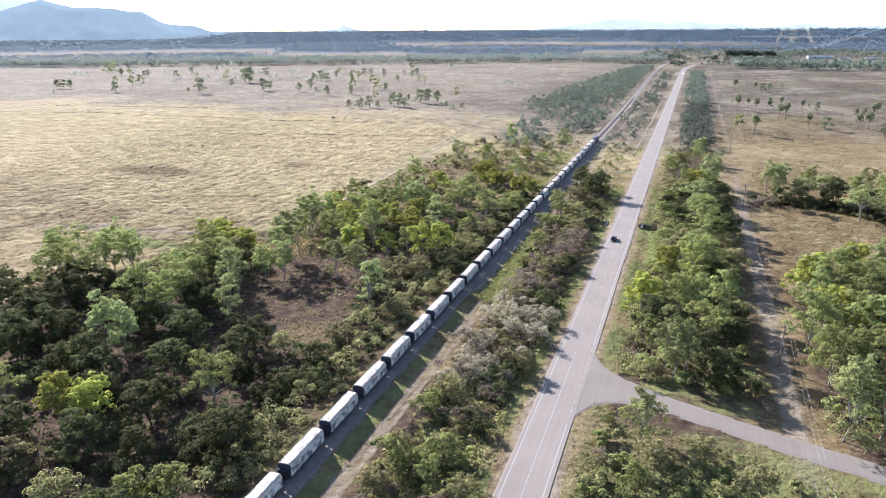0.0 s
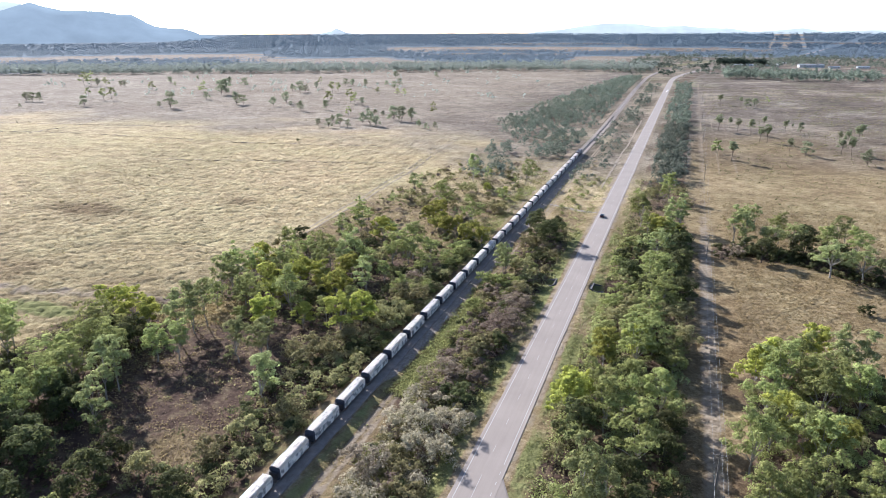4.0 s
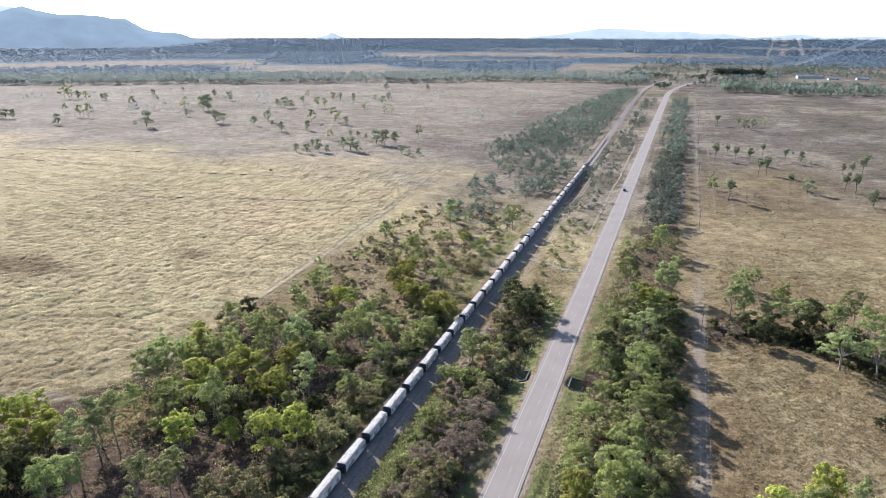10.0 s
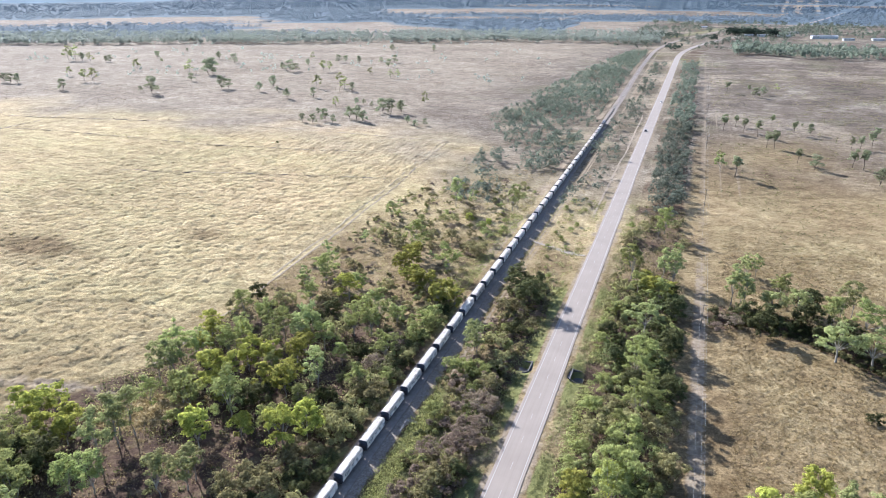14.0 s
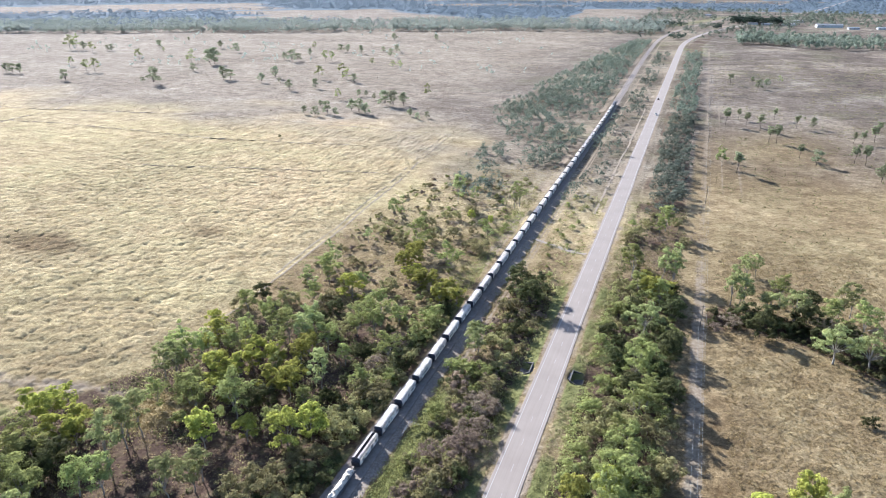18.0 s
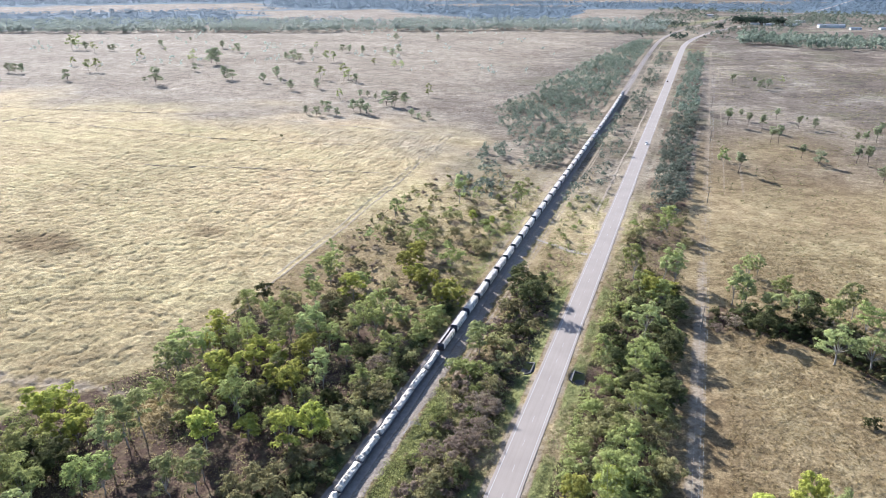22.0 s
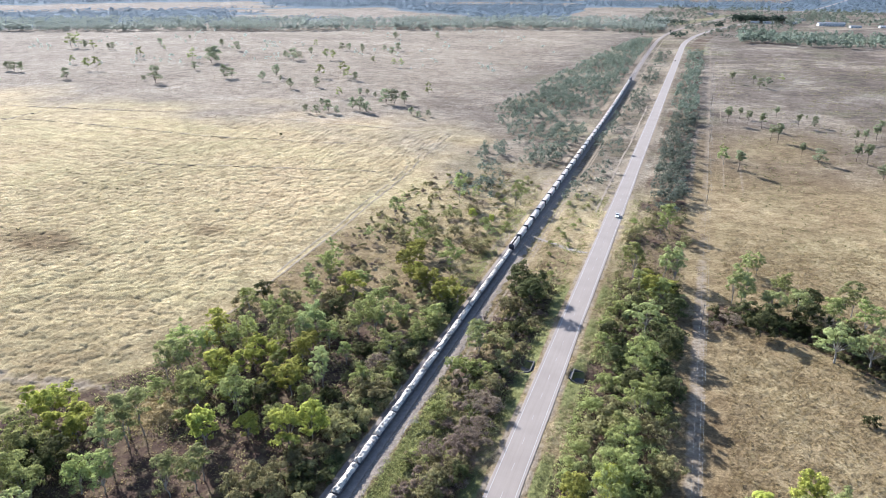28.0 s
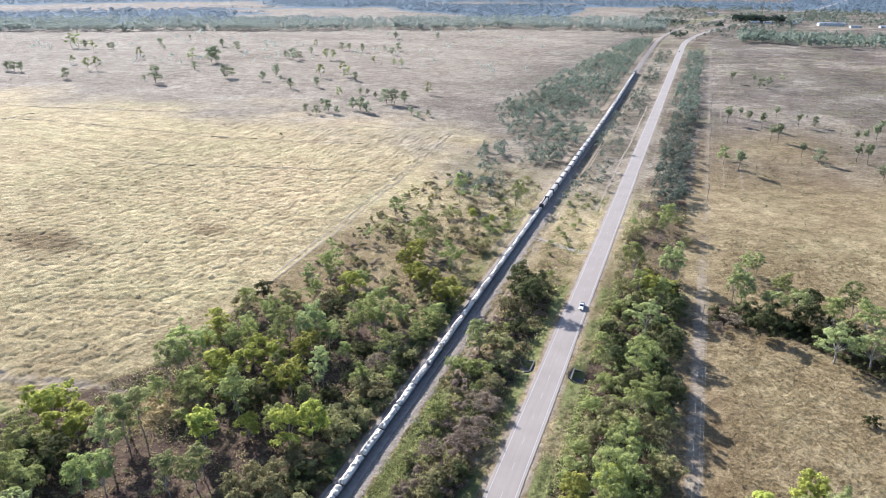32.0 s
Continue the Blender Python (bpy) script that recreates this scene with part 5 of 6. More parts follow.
def plant_far():
    rs = np.random.RandomState(77)
    # the tree belt across the pastures
    n = 5600
    x = -2500 + 2450 * rs.rand(n)
    y = np.interp(x, [-2500, -1400, -970, -510, -140, -50], [560, 1100, 1300, 1530, 1640, 1660]) + rs.rand(n) ** 1.6 * 330 + 60 * (lattice_noise(x, x, 160, 6) - 0.5)
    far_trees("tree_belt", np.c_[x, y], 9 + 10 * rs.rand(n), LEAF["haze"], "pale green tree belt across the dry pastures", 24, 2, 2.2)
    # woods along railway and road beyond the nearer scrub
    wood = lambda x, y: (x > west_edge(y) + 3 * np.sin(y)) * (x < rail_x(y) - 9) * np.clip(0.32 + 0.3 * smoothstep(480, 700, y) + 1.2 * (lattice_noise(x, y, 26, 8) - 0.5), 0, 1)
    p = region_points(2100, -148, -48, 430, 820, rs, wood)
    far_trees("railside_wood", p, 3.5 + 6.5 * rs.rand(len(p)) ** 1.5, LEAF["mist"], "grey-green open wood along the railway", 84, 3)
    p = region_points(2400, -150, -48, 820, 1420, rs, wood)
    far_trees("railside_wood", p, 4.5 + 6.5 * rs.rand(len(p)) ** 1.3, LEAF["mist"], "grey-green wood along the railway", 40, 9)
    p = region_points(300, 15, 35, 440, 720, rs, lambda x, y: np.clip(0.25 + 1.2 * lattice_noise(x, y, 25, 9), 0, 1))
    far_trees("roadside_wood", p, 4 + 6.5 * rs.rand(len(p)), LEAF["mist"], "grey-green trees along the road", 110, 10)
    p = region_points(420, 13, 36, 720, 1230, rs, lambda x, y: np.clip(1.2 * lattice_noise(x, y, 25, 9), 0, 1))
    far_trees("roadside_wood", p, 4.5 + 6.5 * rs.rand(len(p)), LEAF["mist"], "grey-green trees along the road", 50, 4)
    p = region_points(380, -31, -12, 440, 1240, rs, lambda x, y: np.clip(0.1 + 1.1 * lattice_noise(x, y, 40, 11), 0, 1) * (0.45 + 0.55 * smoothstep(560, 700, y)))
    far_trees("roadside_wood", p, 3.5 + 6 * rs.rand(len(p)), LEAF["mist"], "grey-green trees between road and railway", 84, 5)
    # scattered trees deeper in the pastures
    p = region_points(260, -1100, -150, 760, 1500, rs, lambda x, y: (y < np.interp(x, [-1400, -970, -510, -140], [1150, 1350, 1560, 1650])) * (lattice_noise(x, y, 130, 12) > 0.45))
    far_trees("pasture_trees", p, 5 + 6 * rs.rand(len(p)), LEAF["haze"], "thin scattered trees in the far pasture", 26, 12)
    # round the village
    x = 95 + 900 * rs.rand(1100) ** 1.2
    y = 1440 + rs.rand(1100) ** 1.2 * 190 + 70 * (lattice_noise(x, x, 60, 16) - 0.5) - 0.12 * (x - 95)
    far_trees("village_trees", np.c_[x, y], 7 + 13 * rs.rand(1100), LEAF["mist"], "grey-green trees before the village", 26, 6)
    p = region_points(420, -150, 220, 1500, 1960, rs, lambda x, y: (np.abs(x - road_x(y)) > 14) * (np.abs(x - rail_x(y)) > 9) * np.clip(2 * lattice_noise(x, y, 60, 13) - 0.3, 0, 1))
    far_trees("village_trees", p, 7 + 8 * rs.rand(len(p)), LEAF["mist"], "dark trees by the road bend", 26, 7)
    p = region_points(170, 95, 215, 1990, 2060, rs, lambda x, y: 1.0 + 0 * x)
    far_trees("village_trees", p, 13 + 6 * rs.rand(len(p)), LEAF["pine"], "dense dark planted trees beside the village", 30, 14)
    p = region_points(260, 200, 620, 1930, 2160, rs, lambda x, y: np.clip(1.6 * lattice_noise(x, y, 50, 15) - 0.2, 0, 1))
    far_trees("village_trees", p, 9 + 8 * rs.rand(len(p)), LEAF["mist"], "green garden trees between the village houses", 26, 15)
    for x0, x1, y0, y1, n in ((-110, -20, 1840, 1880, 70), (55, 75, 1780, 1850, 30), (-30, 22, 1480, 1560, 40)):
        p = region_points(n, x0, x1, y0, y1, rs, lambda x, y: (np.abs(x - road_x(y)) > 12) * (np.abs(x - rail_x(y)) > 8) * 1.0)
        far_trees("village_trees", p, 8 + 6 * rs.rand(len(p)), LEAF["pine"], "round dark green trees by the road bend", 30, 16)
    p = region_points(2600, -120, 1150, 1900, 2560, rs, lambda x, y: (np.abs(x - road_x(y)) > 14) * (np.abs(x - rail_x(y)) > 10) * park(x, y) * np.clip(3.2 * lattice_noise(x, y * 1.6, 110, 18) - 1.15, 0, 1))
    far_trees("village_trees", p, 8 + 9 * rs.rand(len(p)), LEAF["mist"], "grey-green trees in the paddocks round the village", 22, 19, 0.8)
    # the forest that reaches to the horizon, broken by clearings
    n = 52000
    r = 1750 + 2950 * rs.rand(n) ** 0.75
    a = np.radians(-36 + 92 * rs.rand(n))
    x, y = 32 - np.sin(a) * r, 75 + np.cos(a) * r
    dens = far_density(x, y)
    ok = (dens > 0.42 + 0.30 * smoothstep(2900, 1900, r)) & (np.abs(x - road_x(y)) > 16) & (np.abs(x - road_x(y) + 42) > 6) & (y > np.interp(x, [-2500, -970, -510, 0, 400], [700, 1500, 1740, 1800, 2000]))
    ok &= r < 4700 - 950 * smoothstep(35, 43, np.degrees(a))
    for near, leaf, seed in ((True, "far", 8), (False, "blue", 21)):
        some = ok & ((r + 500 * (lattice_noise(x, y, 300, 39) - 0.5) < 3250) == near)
        far_trees("distant_forest", np.c_[x, y][some], 7 + 6 * rs.rand(some.sum()), LEAF[leaf], "forest that reaches the horizon, haze blue in its leaf colour", 9, seed, 5.0)


plant_far()


def scatter_stuff(name, n, region, keep, leaf, low, high, card, label, seed, per=7, spread=0.8, lean=0.35):
    """Loose tufts and low growth, joined into one mesh: per clumps of leaves in each tuft."""
    rs = np.random.RandomState(seed)
    p = region_points(n, *region, rs, keep)
    m = len(p)
    h = low + (high - low) * rs.rand(m) ** 1.6
    off = rs.normal(size=(m, per, 2)) * spread * (0.5 + h[:, None, None] / high)
    x, y = p[:, None, 0] + off[..., 0], p[:, None, 1] + off[..., 1]
    z = ground_z(x, y) + h[:, None] * (0.12 + 0.78 * rs.rand(m, per)) * np.exp(-(off ** 2).sum(-1) / (2.2 * spread) ** 2)
    q = np.stack([x, y, z], -1).reshape(-1, 3)
    nr = np.concatenate([off, np.full((m, per, 1), lean)], -1).reshape(-1, 3) + rs.normal(size=(m * per, 3)) * 0.5
    me = card_mesh(name, q, nr, card, LEAF[leaf], rs, 1.8)
    return tagged(new(name, me), label, "undergrowth" if leaf not in ("grass", "green", "tussock", "bank") else "grass", kind="stuff")


def thicket(name, region, gap, keep, leaf, low, high, label, seed):
    """Shrubs too close to tell apart, joined into one mesh: each is several lobes of fine foliage."""
    rs = np.random.RandomState(seed)
    p = np.array(spread_points(*region, gap, rs, keep))
    m, lob, per = len(p), 6, 82
    s = low + (high - low) * rs.rand(m)
    c = rs.normal(size=(m, lob, 3)) * np.array([0.55, 0.55, 0.22])
    c[..., 2] += 0.62
    d = rs.normal(size=(m, lob, per, 3))
    d /= np.linalg.norm(d, axis=3, keepdims=True)
    d[..., 2] = np.where(d[..., 2] < -0.4, -d[..., 2], d[..., 2])
    q = c[:, :, None] + d * np.array([0.46, 0.46, 0.34]) * (0.6 + 0.45 * rs.rand(m, lob, per, 1))
    q[..., 2] = np.maximum(q[..., 2], 0.05)
    q = q * s[:, None, None, None]
    q[..., 0] += p[:, 0, None, None]
    q[..., 1] += p[:, 1, None, None]
    q[..., 2] += ground_z(p[:, 0], p[:, 1])[:, None, None]
    nr = d + rs.normal(size=d.shape) * 0.3 + np.array([0, 0, 0.3])
    me = card_mesh(name, q.reshape(-1, 3), nr.reshape(-1, 3), 0.335, LEAF[leaf], rs)
    return tagged(new(name, me), label, "scrub", kind="stuff")


def plant_thickets():
    east = lambda x, y: free_of(x, y, 2.5)
    mid = lambda x, y: free_of(x, y, 2.5) * (0.0 if x < -25 and y < 205 else 1.0) * (0.25 if 124 < y < 172 else 1.0)
    thicket("thicket", (-25, -10.0, 122, 174), 4.6, lambda x, y: 1.0, "dry", 2.2, 3.8, "feathery beige half-dead shrubs between railway and road", 106)
    thicket("thicket", (-24, -12.0, 176, 262), 6.0, lambda x, y: 1.0, "twig", 2.0, 3.4, "leafless brown-mauve shrubs between railway and road", 107)
    west = lambda x, y: free_of(x, y, 2.5) * (1 - cleared(x, y))
    for k, (leaf, n) in enumerate((("gum", 6.6), ("pale", 7.2), ("olive", 8.0))):
        thicket("thicket", (16, 38, 141, 345), n, east, leaf, 2.0, 3.6, "dense shrubs under the trees east of the road", 60 + k)
    # dark leaf colour here adds to the shade under the trees
    thicket("thicket", (20, 39, 141, 345), 10, east, "dark", 1.8, 3.4, "dark shrubs that deepen the shade east of the road", 63)
    for k, (leaf, n) in enumerate((("olive", 6.5), ("gum", 11.0), ("twig", 6.8), ("dark", 13.0))):
        thicket("thicket", (-28, -12, 66, 328), n, mid, leaf, 1.7, 3.2, "dense shrubs between railway and road", 70 + k)
    for k, (leaf, n) in enumerate((("olive", 7.5), ("dark", 8.5), ("gum", 10.0))):
        thicket("thicket", (-64, -45.5, 66 if leaf == "dark" else 150, 310), n if leaf != "dark" else 6.5, west, leaf, 1.7, 3.0, "dense shrubs along the railway", 80 + k)
    for k, (leaf, n) in enumerate((("olive", 6.0), ("gum", 5.0))):
        thicket("thicket", (10, 60, 62, 116), n, lambda x, y: free_of(x, y, 2.5) * (x < 34 or leaf == "olive") * (y < 118 - 0.3 * (x - 15)), leaf, 1.0, 2.2, "low scrub in the corner of the side road", 95 + k)
    thicket("thicket", (-54, -46.5, 66, 300), 4.4, west, "olive", 2.0, 3.6, "olive-brown shrubs close beside the railway", 104)
    for k, (leaf, n) in enumerate((("gum", 6.5), ("olive", 7.0))):
        thicket("thicket", (54, 95, 112, 218), n, lambda x, y: 1.0 * (x > 55 + 3 * math.sin(y * 0.3)) * (y > 124), leaf, 2.0, 4.4, "dense leafy scrub under the trees beyond the power line", 101 + k)
    stream = lambda x, y: 1.0 if abs(y - 7 - np.interp(x, [48, 64, 77, 92, 103, 140, 200], [318, 322, 320, 309, 299, 285, 270])) < 7 else 0.0
    thicket("thicket", (50, 165, 262, 345), 4.6, stream, "dark", 1.6, 3.0, "dark dense shrubs along the creek", 97)
    thicket("thicket", (50, 165, 262, 345), 7.5, stream, "olive", 1.4, 2.6, "olive shrubs along the creek", 98)
    thicket("thicket", (-150, -60, 60, 150), 7.5, lambda x, y: (1.0 if x > float(west_edge(y)) + 3 else 0.0) * (1 - cleared(x, y)), "dark", 1.8, 3.6, "dark dense shrubs in the wood", 99)
    for k, (leaf, n) in enumerate((("olive", 11.0), ("twig", 14.0), ("gum", 15.0))):
        thicket("thicket", (-127, -56, 272, 470), n, lambda x, y: 1.0 if x > float(west_edge(y)) + 9 else 0.0, leaf, 0.8, 1.9, "scattered low shrubs on brown grass", 90 + k)


def plant_undergrowth():
    west = lambda x, y: (x > west_edge(y) + 2) * (x < rail_x(y) - 7)
    open_ = lambda x, y: (1 - 0.93 * cleared(x, y)) * (1 - 0.95 * grass_gap(x, y))
    nz = lambda x, y, s, k: np.clip(lattice_noise(x, y, s, k) * 2.2 - 0.4, 0, 1)
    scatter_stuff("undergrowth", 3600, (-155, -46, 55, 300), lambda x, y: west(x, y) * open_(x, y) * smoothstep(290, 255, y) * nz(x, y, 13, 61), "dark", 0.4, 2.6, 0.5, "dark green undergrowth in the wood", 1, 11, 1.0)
    scatter_stuff("undergrowth", 5000, (-155, -46, 150, 470), lambda x, y: west(x, y) * open_(x, y) * (1 - 0.7 * smoothstep(255, 285, y)) * nz(x, y, 11, 62), "olive", 0.4, 2.2, 0.45, "olive-brown low scrub in the wood", 2, 11, 1.0)
    scatter_stuff("undergrowth", 3800, (-155, -46, 120, 470), lambda x, y: west(x, y) * open_(x, y) * (1 - 0.5 * smoothstep(255, 285, y)) * nz(x, y, 9, 63), "twig", 0.3, 1.8, 0.36, "grey-brown dead scrub in the wood", 3, 11, 1.0)
    mid = lambda x, y: (x > rail_x(y) + 13.5) * (x < road_x(y) - 8.5) * (1 - 0.8 * smoothstep(325, 345, y))
    scatter_stuff("undergrowth", 3600, (-30, -7, 60, 460), lambda x, y: mid(x, y) * nz(x, y, 10, 64), "olive", 0.4, 2.4, 0.45, "olive scrub between road and railway", 4, 11, 0.9)
    scatter_stuff("undergrowth", 1500, (-30, -7, 60, 340), lambda x, y: mid(x, y) * nz(x, y, 8, 65), "gum", 0.4, 2.0, 0.45, "green scrub between road and railway", 5, 11, 0.9)
    east = lambda x, y: (x > road_x(y) + 11) * (x < 38) * (1 - 0.45 * smoothstep(345, 355, y) * smoothstep(450, 440, y)) * (1 - (y > 108) * (y < 141))
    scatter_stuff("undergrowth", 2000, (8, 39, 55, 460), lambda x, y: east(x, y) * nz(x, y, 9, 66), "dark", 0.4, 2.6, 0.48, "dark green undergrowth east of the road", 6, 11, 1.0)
    scatter_stuff("undergrowth", 2600, (8, 39, 55, 460), lambda x, y: east(x, y) * nz(x, y, 9, 67), "olive", 0.4, 2.2, 0.45, "olive undergrowth east of the road", 7, 11, 1.0)
    scatter_stuff("undergrowth", 1500, (12, 46, 300, 460), lambda x, y: nz(x, y, 9, 68) * (x > road_x(y) + 12) * (1 - 0.6 * (x > 39)), "twig", 0.3, 1.6, 0.34, "grey-brown dead scrub east of the road", 24, 10, 0.9)
    creek = lambda x, y: np.exp(-((y - 8 - np.interp(x, [48, 64, 77, 92, 103, 140, 200], [318, 322, 320, 309, 299, 285, 270])) / 9) ** 2)
    scatter_stuff("undergrowth", 900, (50, 180, 262, 345), lambda x, y: creek(x, y) * 0.9, "dark", 0.5, 2.4, 0.5, "dark scrub along the creek", 8, 11, 1.1)
    pasture = lambda x, y: (x < west_edge(y) - 4) * np.clip(1.6 * lattice_noise(x, y, 40, 86) - 0.3, 0, 1)
    scatter_stuff("pasture_tufts", 9000, (-760, -125, 540, 1180), pasture, "twig", 0.2, 0.8, 0.6, "brown tufts scattered over the short pasture", 17, 4, 0.9, 0.8)
    scatter_stuff("pasture_tufts", 5000, (-430, -130, 225, 560), pasture, "grass", 0.2, 0.7, 0.4, "straw tufts in the tall pasture grass", 18, 4, 0.7, 0.9)
    heathy = lambda x, y: np.clip(1.8 * lattice_noise(x, y, 35, 87) - 0.35, 0, 1)
    scatter_stuff("heath_tufts", 11000, (52, 420, 340, 1250), heathy, "olive", 0.2, 0.9, 0.55, "low olive-brown tufts in the open paddock", 19, 4, 0.8, 0.8)
    scatter_stuff("heath_tufts", 5000, (52, 420, 340, 1250), heathy, "dark", 0.2, 1.0, 0.5, "dark low tufts in the open paddock", 20, 4, 0.7, 0.8)
    scatter_stuff("undergrowth", 1000, (-125, -50, 120, 205), lambda x, y: cleared(x, y) * nz(x, y, 7, 77), "twig", 0.3, 1.1, 0.22, "bare brown scrub in the glade", 22, 9, 0.7)
    # grass on verges and in the paddocks
    verge = lambda x, y: np.clip((np.abs(x - road_x(y)) > 6.9) * (np.abs(x - road_x(y)) < 12), 0, 1) * (1 - (x > 0) * (y > 113) * (y < 150))
    scatter_stuff("verge_grass", 13000, (-13, 13, 60, 460), lambda x, y: verge(x, y) * nz(x, y, 7, 70), "green", 0.15, 0.6, 0.28, "green and straw verge grass by the road", 9, 6, 0.5, 1.6)
    bank = lambda x, y: smoothstep(10.4, 11.8, x - road_x(y)) * smoothstep(16.5, 13, x - road_x(y)) * (1 - (y > 108) * (y < 141)) * (np.abs(y - 266) > 5)
    scatter_stuff("bank_grass", 5200, (8, 17, 60, 345), lambda x, y: bank(x, y) * nz(x, y, 9, 78), "bank", 0.4, 1.5, 0.34, "tall yellow-green grass on the road's bank", 16, 9, 0.7, 0.9)
    wet = lambda x, y: smoothstep(6.2, 7.5, x - rail_x(y)) * smoothstep(14.5, 12, x - rail_x(y))
    scatter_stuff("railside_grass", 1900, (-34, -24, 172, 248), lambda x, y: wet(x, y) * (0.3 + 0.7 * nz(x, y, 6, 79)), "bank", 0.3, 1.1, 0.34, "tall pale green grass beside the ballast", 23, 8, 0.6, 0.9)
    scatter_stuff("railside_grass", 2200, (-64, -43, 285, 420), lambda x, y: smoothstep(-5.6, -6.6, x - rail_x(y)) * smoothstep(-20, -12, x - rail_x(y)) * nz(x, y, 9, 88), "bank", 0.3, 1.0, 0.36, "tall pale grass west of the railway", 25, 8, 0.7, 0.9)
    rail = lambda x, y: (np.abs(x - rail_x(y)) > 6.2) * (np.abs(x - rail_x(y)) < 19) * (np.abs(x - rail_x(y) - 10.8) > 2.2)
    scatter_stuff("railside_grass", 7000, (-62, -18, 60, 460), lambda x, y: rail(x, y) * nz(x, y, 8, 71), "green", 0.15, 0.8, 0.3, "rank grass beside the railway", 10, 6, 0.6, 1.6)
    scatter_stuff("railside_grass", 12000, (-128, -18, 120, 520), lambda x, y: ((x > west_edge(y)) * (x < rail_x(y) - 6) + rail(x, y)) * nz(x, y, 12, 72) * (x < road_x(y) - 8), "grass", 0.15, 0.8, 0.34, "dry straw grass in the open scrub", 11, 6, 0.7, 1.6)
    scatter_stuff("gap_grass", 3200, (-135, -88, 182, 222), grass_gap, "tussock", 0.3, 1.0, 0.34, "golden tall grass at the edge of the wood", 26, 8, 0.7, 1.2)
    scatter_stuff("glade_grass", 1300, (-125, -60, 115, 195), lambda x, y: cleared(x, y) * nz(x, y, 6, 75), "grass", 0.2, 0.9, 0.34, "golden dry grass in the glade", 14, 7, 0.7, 1.6)
    scatter_stuff("corner_grass", 3400, (8, 62, 60, 128), lambda x, y: 1.0 * (y < 124 - 0.3 * (x - 15)) * nz(x, y, 7, 76), "green", 0.2, 0.8, 0.32, "rank green and straw grass by the side road", 15, 6, 0.6, 1.4)
    paddock = lambda x, y: (x > 55) * (y > 215) * smoothstep(440, 360, y) * np.clip(0.3 + 0.7 * lattice_noise(x, y, 6, 73), 0, 1)
    scatter_stuff("paddock_grass", 30000, (50, 165, 205, 440), paddock, "tussock", 0.15, 0.45, 0.30, "short tussocks of dry paddock grass", 12, 6, 0.33, 1.5)


plant_undergrowth()
plant_thickets()


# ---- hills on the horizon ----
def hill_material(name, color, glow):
    """Far slopes whose haze is a pale blue glow set in the material."""
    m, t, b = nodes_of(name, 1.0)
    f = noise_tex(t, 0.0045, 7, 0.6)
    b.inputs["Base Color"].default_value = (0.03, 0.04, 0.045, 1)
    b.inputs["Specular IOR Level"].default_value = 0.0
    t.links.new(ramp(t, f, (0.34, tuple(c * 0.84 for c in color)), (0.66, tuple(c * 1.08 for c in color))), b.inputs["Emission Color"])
    # emission imitates bright air in front of the slopes
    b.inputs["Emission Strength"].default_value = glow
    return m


def ridge(name, dist, crest, mat, label, depth=500, rough=4.0):
    """A hill range at the distance from the road: bearings (degrees to the left of +y) and crest heights."""
    n = 120
    v, f = [], []
    bear, high = zip(*sorted(crest))
    for k in range(n + 1):
        u = k / n
        d = bear[0] + (bear[-1] - bear[0]) * u
        a = radians(d)
        top = float(np.interp(d, bear, high)) + rough * noise.fractal(Vector((d * 0.9, dist * 0.01, 0)), 1.0, 2.0, 4)
        for j, (dd, hh) in enumerate(((-depth, 0.0), (-depth * 0.7, 0.25), (-depth * 0.45, 0.55), (-depth * 0.2, 0.83), (0, 1.0), (depth * 0.3, 0.6))):
            wig = 1 + 0.13 * noise.noise(Vector((d * 0.55, j * 1.7, 3))) * (0 < hh < 1)
            r = dist + dd + (60 * noise.noise(Vector((d * 0.7, j * 1.1, 9))) if 0 < hh < 1 else 0)
            v.append((32 - math.sin(a) * r, 75 + math.cos(a) * r, max(0, top) * hh * wig))
        if k:
            o = 6 * k
            f += [(o - 6 + j, o - 5 + j, o + 1 + j, o + j) for j in range(5)]
    return tagged(mesh_object(name, v, f, mat, smooth=True), label, "hill", kind="structure")


HAZE_HILL = hill_material("haze_glow_slopes", (0.27, 0.345, 0.42), 0.46)
PALE_HILL = hill_material("pale_haze_glow_slopes", (0.52, 0.60, 0.64), 0.5)
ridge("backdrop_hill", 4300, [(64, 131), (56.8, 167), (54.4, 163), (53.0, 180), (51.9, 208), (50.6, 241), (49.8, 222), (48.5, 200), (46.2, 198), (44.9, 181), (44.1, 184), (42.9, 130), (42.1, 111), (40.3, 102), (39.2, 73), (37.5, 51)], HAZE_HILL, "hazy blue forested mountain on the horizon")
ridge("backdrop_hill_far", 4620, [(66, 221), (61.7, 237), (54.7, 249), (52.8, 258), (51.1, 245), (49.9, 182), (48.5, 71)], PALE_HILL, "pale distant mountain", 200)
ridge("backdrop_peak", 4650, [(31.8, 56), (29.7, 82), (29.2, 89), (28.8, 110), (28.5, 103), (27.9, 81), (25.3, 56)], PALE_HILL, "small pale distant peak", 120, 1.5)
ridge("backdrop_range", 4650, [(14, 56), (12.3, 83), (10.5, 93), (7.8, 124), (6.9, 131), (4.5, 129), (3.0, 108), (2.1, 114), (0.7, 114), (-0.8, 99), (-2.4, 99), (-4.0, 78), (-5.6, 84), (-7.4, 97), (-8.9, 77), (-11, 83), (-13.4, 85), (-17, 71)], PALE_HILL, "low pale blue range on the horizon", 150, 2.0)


# ---- the train ----
TRAIN_V = 15.92
SOIL = plain("soiled_white_panels", (0.67, 0.615, 0.545), 0.6, 0, 0.8, 0.12)


